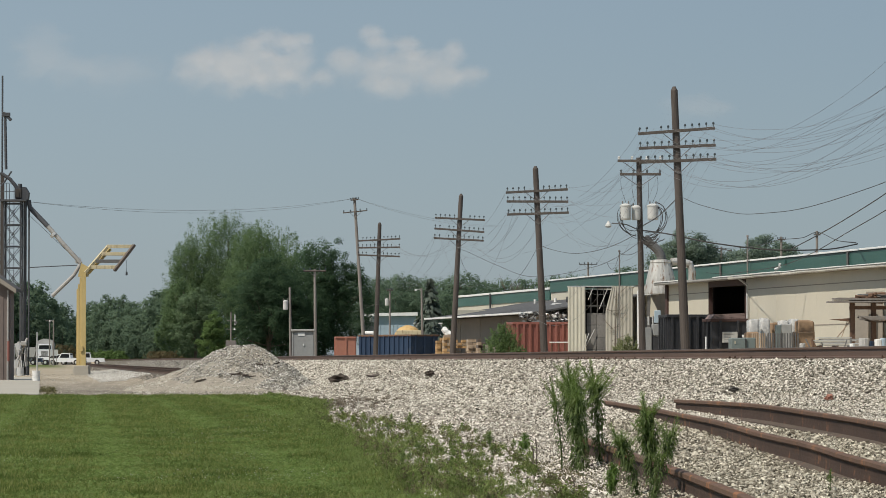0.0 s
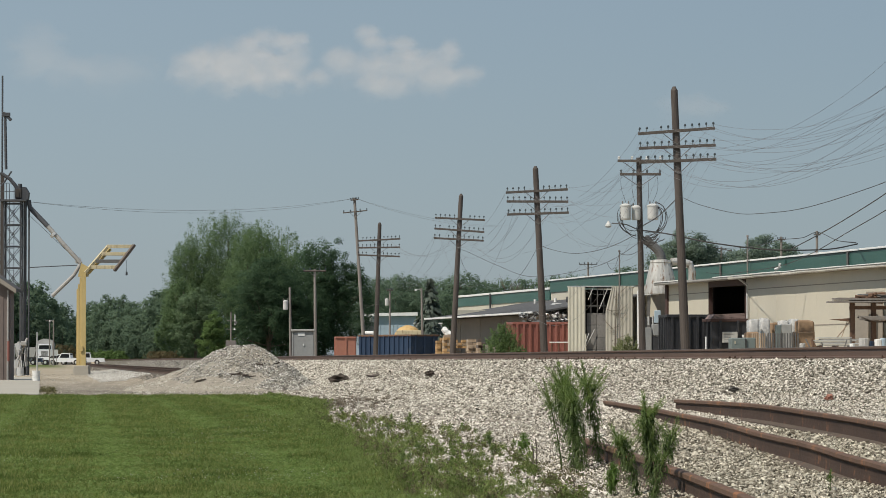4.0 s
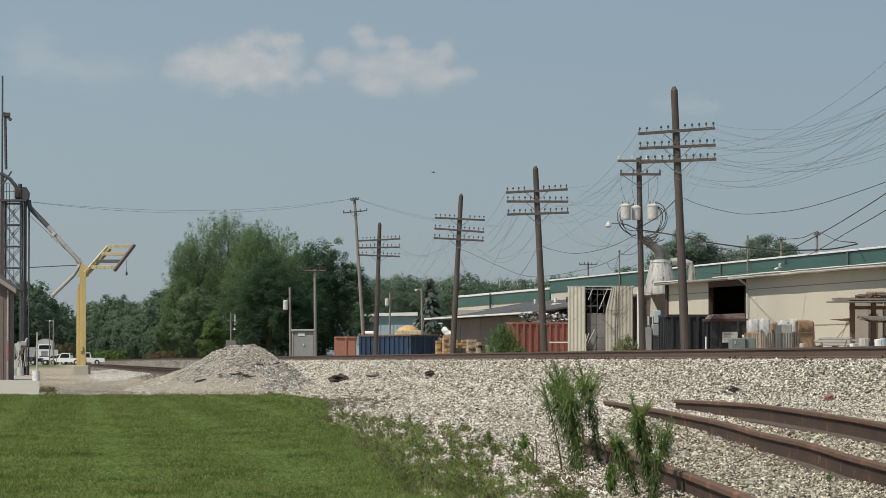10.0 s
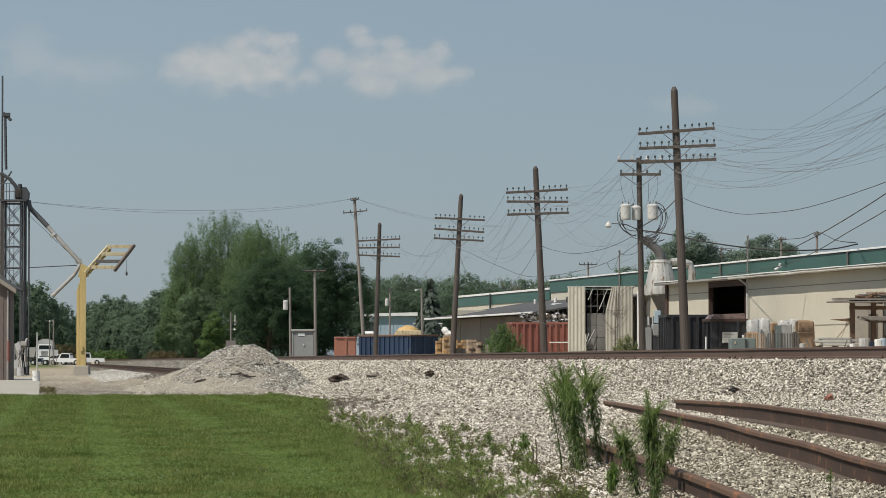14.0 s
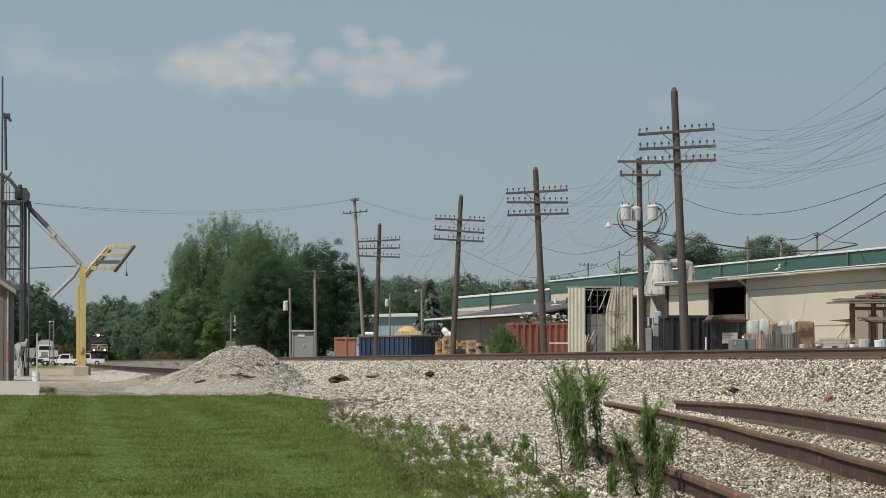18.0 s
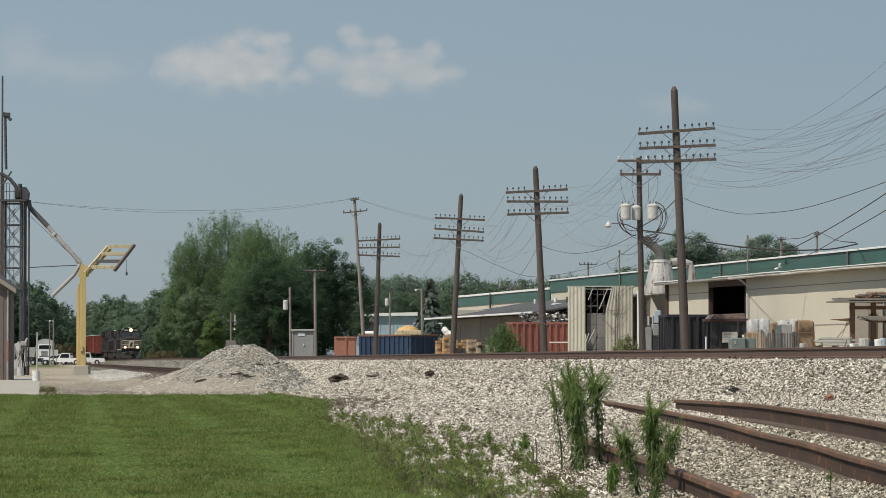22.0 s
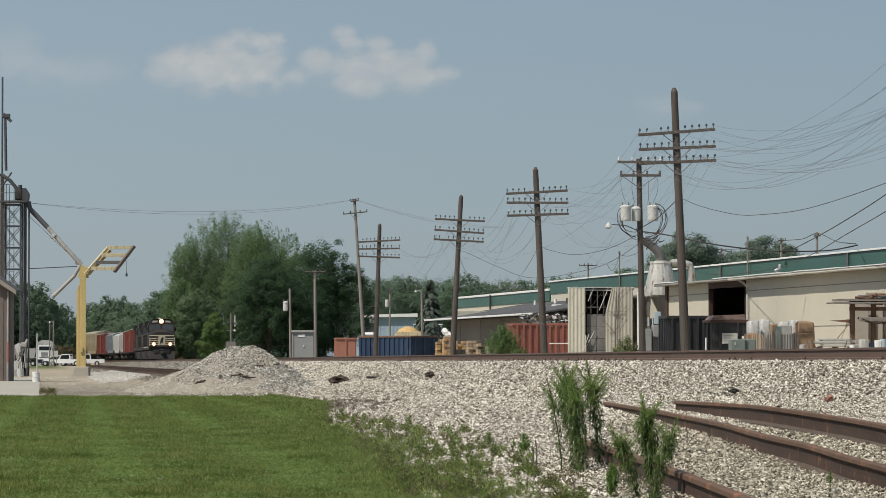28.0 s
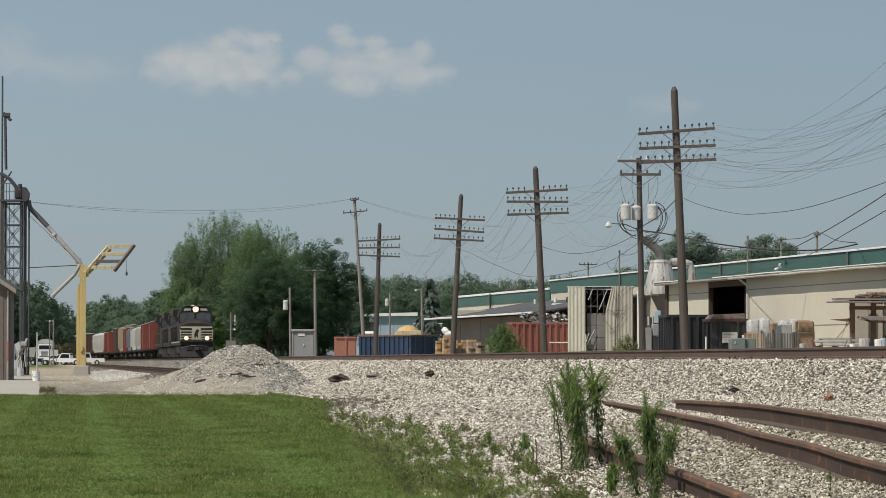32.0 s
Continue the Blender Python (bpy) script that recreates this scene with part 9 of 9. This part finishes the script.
    split = rng.uniform(0, 1, len(tx)) < 0.66
    for sel, material, name, label, seed in ((split, M_ROUGH, "rough_weeds", "low upright green weeds creeping into the gravel", 5), (~split, M_DUSTY, "dusty_weeds", "dusty brownish weeds drying on the gravel", 6)):
        tagged(new(name, bushy(name, tx[sel], ty[sel], tz[sel], 0.042 * big[sel], 0.12 * big[sel], 52, 0.03 * big[sel] ** 0.5, material, seed)), label, "weeds", kind="stuff")
    # brown dry mat beyond the lawn's far corner
    m = 420
    my = 68 * (106 / 68) ** rng.uniform(0, 1, m)
    mx = lawn_edge(my) + rng.uniform(0.0, 1.0, m) ** 1.3 * np.interp(my, (68, 90, 106), (1.4, 2.4, 2.9))
    k = patches(mx, my, 1.6, 0.5, 23) > -0.08
    mx, my = mx[k], my[k]
    mb = rng.uniform(0.4, 1.0, len(mx))
    tagged(new("dry_mat", bushy("dry_mat", mx, my, ground_many(mx, my) - 0.01, 0.10 * mb, 0.085 * mb, 34, 0.05 * mb, M_WITHERED, 15)), "withered purplish-brown weeds flattened on gravel", "weeds", kind="stuff")
    # dry litter and seedlings round the foot of the tall weeds
    m = 340
    my = rng.uniform(26.0, 35.0, m)
    mx = my * rng.uniform(0.026, 0.05, m)
    k = patches(mx, my, 5, 1.5, 33) > -0.12
    mx, my = mx[k], my[k]
    mb = rng.uniform(0.4, 1.0, len(mx))
    tagged(new("weed_litter", bushy("weed_litter", mx, my, ground_many(mx, my) - 0.005, 0.05 * mb, 0.06 * mb, 26, 0.024 * mb ** 0.5, M_DUSTY, 18)), "dry weed litter on gravel under taller weeds", "weeds", kind="stuff")
    # dark green rim of uncut grass at the lawn's edge
    m = 1500
    my = 50 * (109 / 50) ** rng.uniform(0, 1, m)
    mx = lawn_edge(my) + rng.normal(0.0, 0.14, m)
    k = patches(mx, my, 2.4, 0.6, 29) > -0.1
    mx, my = mx[k], my[k]
    mb = rng.uniform(0.5, 1.2, len(mx))
    tagged(new("edge_weeds", bushy("edge_weeds", mx, my, ground_many(mx, my) - 0.01, 0.07 * mb, 0.11 * mb, 30, 0.045 * mb, M_ROUGH, 16)), "uncut dark weeds along the lawn's rim", "weeds", kind="stuff")
    # tussocks of longer grass along the lawn's rim
    g = 900
    gy = 25 * (80 / 25) ** rng.uniform(0, 1, g)
    gx = lawn_edge(gy) + rng.normal(0.02, 0.16, g) * (1 + (gy < 48))
    per = 50
    bx = np.repeat(gx, per) + rng.normal(0, 0.035, g * per)
    by = np.repeat(gy, per) + rng.normal(0, 0.06, g * per)
    bh = np.repeat(rng.uniform(0.04, 0.11, g), per) * rng.uniform(0.4, 1.1, g * per)
    tagged(new("rough_grass", blades("rough_grass", bx, by, ground_many(bx, by) - 0.01, bh, rng.uniform(0.003, 0.006, len(bx)), M_ROUGH, 0.9)), "rough grass tussocks along the lawn's rim", "grass", kind="stuff")
    # dry weeds between the apron and the gravel
    dx, dy = rng.uniform(-12.25, -11.8, 30), rng.uniform(111, 130, 30)
    dx = dx - (dy - 111) * 0.108
    tagged(new("dry_weeds", bushy("dry_weeds", dx, dy, ground_many(dx, dy), rng.uniform(0.04, 0.12, 30), rng.uniform(0.06, 0.22, 30), 34, np.full(30, 0.07), M_DUSTY, 9)), "dry brown weeds at the apron's edge", "weeds", kind="stuff")
    # dry stalks among it
    s = 6000
    sy = 26 * (90 / 26) ** rng.uniform(0, 1, s)
    lo, hi = lawn_edge(sy), np.interp(sy, WEEDY_Y, WEEDY_X)
    sx = lo + (hi - lo) * rng.uniform(-0.1, 1.2, s)
    q = patches(sx, sy, 2.2, 0.9, 14) > 0.22
    sx, sy = sx[q], sy[q]
    tagged(new("dry_stalks", blades("dry_stalks", sx, sy, ground_many(sx, sy), rng.uniform(0.03, 0.10, len(sx)), np.full(len(sx), 0.004), M_DRY, 0.6)), "dry brown weed stalks on the gravel", "grass", kind="stuff")


grow()


# ---- tall weeds that sway ----
def leaf_card(vs, fs, c, d1, d2, ln, width, roll):
    """A narrow leaf that leaves its stem along d1 and bends towards d2."""
    side = d1.cross(Vector((0, 0, 1)))
    side = (side.normalized() if side.length > 1e-4 else Vector((1, 0, 0))) + Vector((0, 0, roll))
    side = side.normalized() * ln * width
    m1 = c + d1 * ln * 0.5
    m2 = m1 + d2 * ln * 0.55
    k = len(vs)
    vs += [c, m1 + side, m2, m1 - side]
    fs.append((k, k + 1, k + 2, k + 3))


def weed(x, y, z, h, lean, leaves, spread, seed, label, bare=0.0, branches=0, material=None, leaf=0.075, plume=0.55):
    """A leafy upright weed: long leaves arch out and hang along the stem, feathery shoots stand at its top; bare: share of stem with few leaves."""
    rng = random.Random(seed)
    w = thing("weed", label, "weed", x, y, z, group="tall weeds")

    def at(f):
        return Vector((lean * f ** 1.5, 0, h * f))

    part("stem", hose([tuple(at(i / 8) - Vector((0, 0, 0.05 if i == 0 else 0))) for i in range(9)], [(0.002 + 0.0065 * h) * (1 - 0.09 * i) for i in range(9)], 6), M_LEAF_W, w)
    vs, fs = [], []
    count = int(leaves * 1.25)
    for i in range(count):
        f = 0.05 + 0.75 * (i + rng.random()) / count
        if f < bare and rng.random() < 0.8:
            continue
        a = rng.uniform(0, 6.28)
        # leaves hang in loose bunches, bare stem between
        if noise.noise(Vector((math.cos(a) * 1.2 + seed, math.sin(a) * 1.2, f * 9))) < -0.28:
            continue
        out = Vector((math.cos(a), math.sin(a), 0))
        lift = rng.uniform(-0.35, 0.5) + 0.7 * max(f - 0.45, 0)
        d1 = (out + Vector((0, 0, lift))).normalized()
        d2 = (out * rng.uniform(0.0, 0.8) + Vector((0, 0, -1 + 1.3 * max(f - 0.5, 0)))).normalized()
        size = leaf * 1.25 * spread * rng.uniform(0.55, 1.3) * (0.6 + 0.55 * min(f / 0.6, 1))
        c = at(f) + Vector((rng.gauss(0, 0.01), rng.gauss(0, 0.01), 0)) * spread
        leaf_card(vs, fs, c, d1, d2, size, 0.058, rng.uniform(-0.7, 0.7))
    o = new("foliage", mesh_from("foliage", np.array([tuple(v) for v in vs]), np.array(fs), material or M_LEAF_W))
    o.parent = w
    tagged(o, "narrow drooping dark green leaves", kind="stuff")
    # the feathery top: slim upright shoots set with short narrow leaves
    vs, fs = [], []
    shoots = [(at(max(plume, 0.65)), at(1.0), 3.2)]
    for b in range(3 + branches * 2):
        f = plume + (0.8 - plume) * rng.random()
        a = rng.uniform(0, 6.28)
        start = at(f)
        reach = h * min(1.06 - f, 0.27) * rng.uniform(0.6, 1.0)
        end = start + Vector((math.cos(a) * reach * 0.72, math.sin(a) * reach * 0.72, reach * 0.85))
        shoots.append((start, end, 1.0))
        part("shoot", rod(start, end, 0.0035, 0.0015, 4), M_LEAF_P, w)
    for s0, s1, share in shoots:
        n = int(share * leaves * 1.7 / len(shoots)) + 16
        axis = (s1 - s0).normalized()
        for i in range(n):
            f = (i + rng.random()) / n
            a = rng.uniform(0, 6.28)
            out = Vector((math.cos(a), math.sin(a), 0))
            d1 = (out * rng.uniform(0.5, 1.0) + axis * rng.uniform(0.7, 1.6)).normalized()
            d2 = (d1 + Vector((0, 0, rng.uniform(-0.5, 0.3)))).normalized()
            leaf_card(vs, fs, s0.lerp(s1, f), d1, d2, leaf * spread * rng.uniform(0.5, 1.0) * (1.1 - 0.55 * f) * (1.3 if share > 1 else 1.0), 0.036, rng.uniform(-0.8, 0.8))
    o = new("plume", mesh_from("plume", np.array([tuple(v) for v in vs]), np.array(fs), material or M_LEAF_P))
    o.parent = w
    tagged(o, "feathery yellow-green young shoots", kind="stuff")
    return w


WEEDS = [
    (weed(1.14, 31.0, 0.070, 0.95, -0.144, 820, 1.29, 1, "tall leafy horseweed with drooping leaves", branches=6, plume=0.6), 0, 1.0),
    (weed(1.18, 30.6, 0.072, 0.782, -0.124, 380, 1.18, 2, "leafy horseweed leaning on a taller one", branches=3, plume=0.65), 0, 0.8),
    (weed(1.05, 32.2, 0.072, 0.82, -0.155, 270, 0.8, 3, "thin sparse-leaved weed with feathery tip", bare=0.2, branches=4, plume=0.55), 0, 0.9),
    (weed(1.34, 31.2, 0.081, 0.95, -0.135, 600, 1.1, 4, "tall leafy weed with feathery branching top", branches=6, plume=0.6), 0, 0.9),
    (weed(1.46, 25.2, 0.056, 0.765, -0.085, 800, 0.98, 5, "tall dense horseweed with upright side shoots", branches=9, plume=0.42), 1, 1.0),
    (weed(1.37, 25.7, 0.058, 0.53, -0.19, 520, 0.9, 6, "leafy weed leaning away from a taller one", branches=7, plume=0.35), 1, 0.7),
    (weed(1.45, 25.0, 0.058, 0.60, 0.16, 420, 0.85, 8, "thin leafy weed shoot leaning aside", bare=0.1, branches=8, plume=0.38), 1, 0.7),
    (weed(1.22, 26.5, 0.054, 0.255, 0.010, 190, 0.80, 7, "small bright green weed on gravel", branches=9, material=M_LEAF_N, plume=0.15), 1, 0.5),
    (weed(0.78, 35.5, 0.076, 0.265, 0.011, 110, 0.97, 9, "small green weed with pale leaves on gravel", bare=0.3, branches=5, material=M_LEAF_N, plume=0.25), 0, 0.4),
    (weed(-0.48, 51.6, 0.107, 0.208, 0.009, 90, 0.67, 10, "small green weed alone on gravel", bare=0.3, branches=4, plume=0.25), 0, 0.3),
    (weed(0.52, 40.8, 0.091, 0.164, 0.000, 90, 0.77, 11, "small green weed at the lawn's edge", branches=4, plume=0.25), 0, 0.3),
    (weed(2.78, 26.2, 0.106, 0.162, 0.000, 40, 0.41, 12, "thin sprig growing between loose rails", branches=2, material=M_LEAF_N, plume=0.3), 1, 0.3),
]
rk = random.Random(31)
for i in range(20):
    y = rk.uniform(32, 66)
    lo, hi = float(lawn_edge(y)), float(np.interp(y, WEEDY_Y, WEEDY_X))
    x = lo + (hi - lo) * rk.uniform(0.1, 1.1)
    weed(x, y, ground_z(x - track_x(y), y), rk.uniform(0.07, 0.16), rk.uniform(-0.02, 0.02), 70, 0.6, 100 + i, "low weed at the edge of the gravel", branches=2, leaf=0.06, plume=0.2)
# dead stubs
for ax, ay0, ay1, d in ((943, 811, 790, 31), (949, 811, 776, 31), (625, 730, 708, 70), (1015, 868, 845, 27)):
    k = d / 6450
    b = hose((((ax - 784) * k, d, 1.0 + (638.6 - ay0) * k), ((ax - 783) * k, d, 1.05 + (638.6 - (ay0 + ay1) / 2) * k), ((ax - 786) * k, d, 1.05 + (638.6 - ay1) * k)), 0.0055, 5)
    solo("dead_stub", b, M_BARK, "dead brown weed stub on gravel", "dead stalk")


# ---- odd lumps lying about ----
def lump(ax, ay, d, wx, wz, material, name, label, category, seed=1, rz=0.0, wy=None):
    k = d / 6450
    b = bmesh.new()
    bmesh.ops.create_icosphere(b, subdivisions=3, radius=0.5)
    for v in b.verts:
        v.co *= 1 + 0.75 * noise.noise(v.co * 3.1 + Vector((seed * 7.1, 0, 0))) + 0.25 * noise.noise(v.co * 8 + Vector((0, seed * 3.3, 0)))
        v.co = Vector((v.co.x * wx * k, v.co.y * (wy or wx * k), v.co.z * wz * k))
    o = solo(name, b, material, label, category)
    o.matrix_basis = pose((ax - 784) * k, d, 1.05 + (638.6 - ay) * k, 0, rz, 0)
    return o


lump(602, 671, 121, 30, 15, M_SCRAP, "debris", "dark broken tie stub on the ballast slope", "debris", 1)
lump(761, 661, 104, 16, 10, M_SCRAP, "debris", "dark wood scrap on the ballast slope", "debris", 2)
lump(658, 665, 115, 22, 4, M_TIE, "board", "short dark board on the ballast slope", "board", 3, -6)
lump(737, 684, 101, 36, 3, M_POLE_GREY, "board", "thin weathered stick on the gravel", "board", 4, -8)
lump(776, 700, 88, 11, 8, M_PORC, "white_rock", "white lump of rock on gravel", "rock", 5)
lump(1467, 703, 43, 14, 11, M_ORANGE, "brick", "broken orange-red brick on ballast", "brick", 6)
lump(1298, 689, 52, 16, 9, M_LOCOGREY, "dark_rock", "dark lump of slag on ballast", "rock", 7)
for i in range(9):
    lump(600 + i * 9 + (i % 3) * 6, 727 + (i % 3) * 2, 76, 5, 3, M_PORC, "white_rock", "small white stone at the lawn's edge", "rock", 20 + i)

# ---- a small bird that crosses the sky ----
bird = thing("bird", "small dark bird flying past with spread wings", "bird", -169, 200, 9)
part("body", turned(((0.004, -0.09), (0.022, -0.05), (0.03, 0.0), (0.022, 0.06), (0.006, 0.1)), 10), M_BIRD, bird, smooth=True).matrix_basis = pose(0, 0, 0, 0, 90, 0)
for s in (-1, 1):
    part("wing", prism([(0.05, 0), (0.03, s * 0.1), (-0.03, s * 0.17), (-0.04, s * 0.08), (-0.04, 0)], 2, 0.005, 0.013), M_BIRD, bird)
part("tail", prism([(-0.08, -0.012), (-0.15, -0.03), (-0.15, 0.03), (-0.08, 0.012)], 2, -0.004, 0.004), M_BIRD, bird)
part("beak", rod((0.1, 0, 0), (0.125, 0, -0.004), 0.008, 0.001, 6), M_IRON, bird)

# ---- what moves ----
SWAY_TALL = ((0, 3.8), (0.5, 3.5), (1, -3.1), (1.5, -1.4), (2, -0.7), (2.5, -1.7), (3, -0.7), (6, -2.1), (7, -1.4), (8, 0.3), (9, 0.0), (10, -2.8), (11, -2.4), (12, 0.0), (13, -4.2), (14, -0.3), (17, 3.8), (18, 1.7), (19, 2.4), (20, 3.8), (21, 2.1), (22, 3.8), (23, -1.7), (24, 4.2), (25, -1.4), (25.5, -0.7), (27.5, 2.1), (28, 1.7), (29, 3.8), (30, 3.1), (31, -0.3), (32, 3.5))
SWAY_DENSE = ((0, 0.0), (1, 4.1), (2, 2.3), (3, 0.4), (6, 0.4), (7, -1.1), (8, -2.3), (9, 1.1), (10, -5.7), (11, -1.5), (12, -0.4), (13, 0.0), (14, 2.3), (17, -4.1), (18, 1.1), (19, 1.1), (20, 2.3), (21, -4.1), (22, 3.4), (23, -1.1), (24, -1.9), (25, -1.9), (25.5, 3.0), (27.5, -1.1), (28, -0.4), (29, -0.8), (30, -0.4), (31, 1.9), (32, 1.1))


def motions():
    # the train, rolling towards the camera at an even pace
    for car, back in TRAIN:
        walk(car, [(t, on_track(322.0 + 22.3 * (32 - t) + back)) for t in range(0, 33, 1)])
    # weeds nodding in the wind: how far each clump's tip goes over, time by time
    for weed_ob, clump, reach in WEEDS:
        base = weed_ob.matrix_basis.copy()
        walk(weed_ob, [(t, base @ pose(0, 0, 0, 0, reach * d, 0)) for t, d in (SWAY_DENSE if clump else SWAY_TALL)])
    # clouds drifting on the wind
    for ob in CLOUDS:
        p = ob.matrix_basis.translation.copy()
        walk(ob, [(0, pose(p.x, p.y, p.z)), (16, pose(p.x - 17.5, p.y, p.z + 1.2)), (32, pose(p.x - 35, p.y, p.z + 2.0))])

    # the bird goes by once
    walk(bird, [(0, pose(-169.43, 200.0, 8.91, 20, 8, 0)), (8, pose(-35.53, 200.0, 9.01, 20, 8, 0)), (8.8, pose(-22.14, 200.0, 9.50, 20, 8, 0)), (8.9, pose(-20.50, 200.0, 10.06, 20, 8, 0)), (9, pose(-18.85, 200.0, 10.37, 20, 8, 0)), (9.1, pose(-17.18, 200.0, 10.49, 20, 8, 0)), (9.2, pose(-15.47, 200.0, 10.49, 20, 8, 0)), (9.4, pose(-12.09, 200.0, 10.87, 20, 8, 0)), (9.7, pose(-6.79, 200.0, 10.34, 20, 8, 0)), (10, pose(-0.53, 200.0, 11.39, 20, 8, 0)), (10.4, pose(7.72, 200.0, 11.42, 20, 8, 0)), (32, pose(452.0, 200.0, 12.0, 20, 8, 0))])


motions()
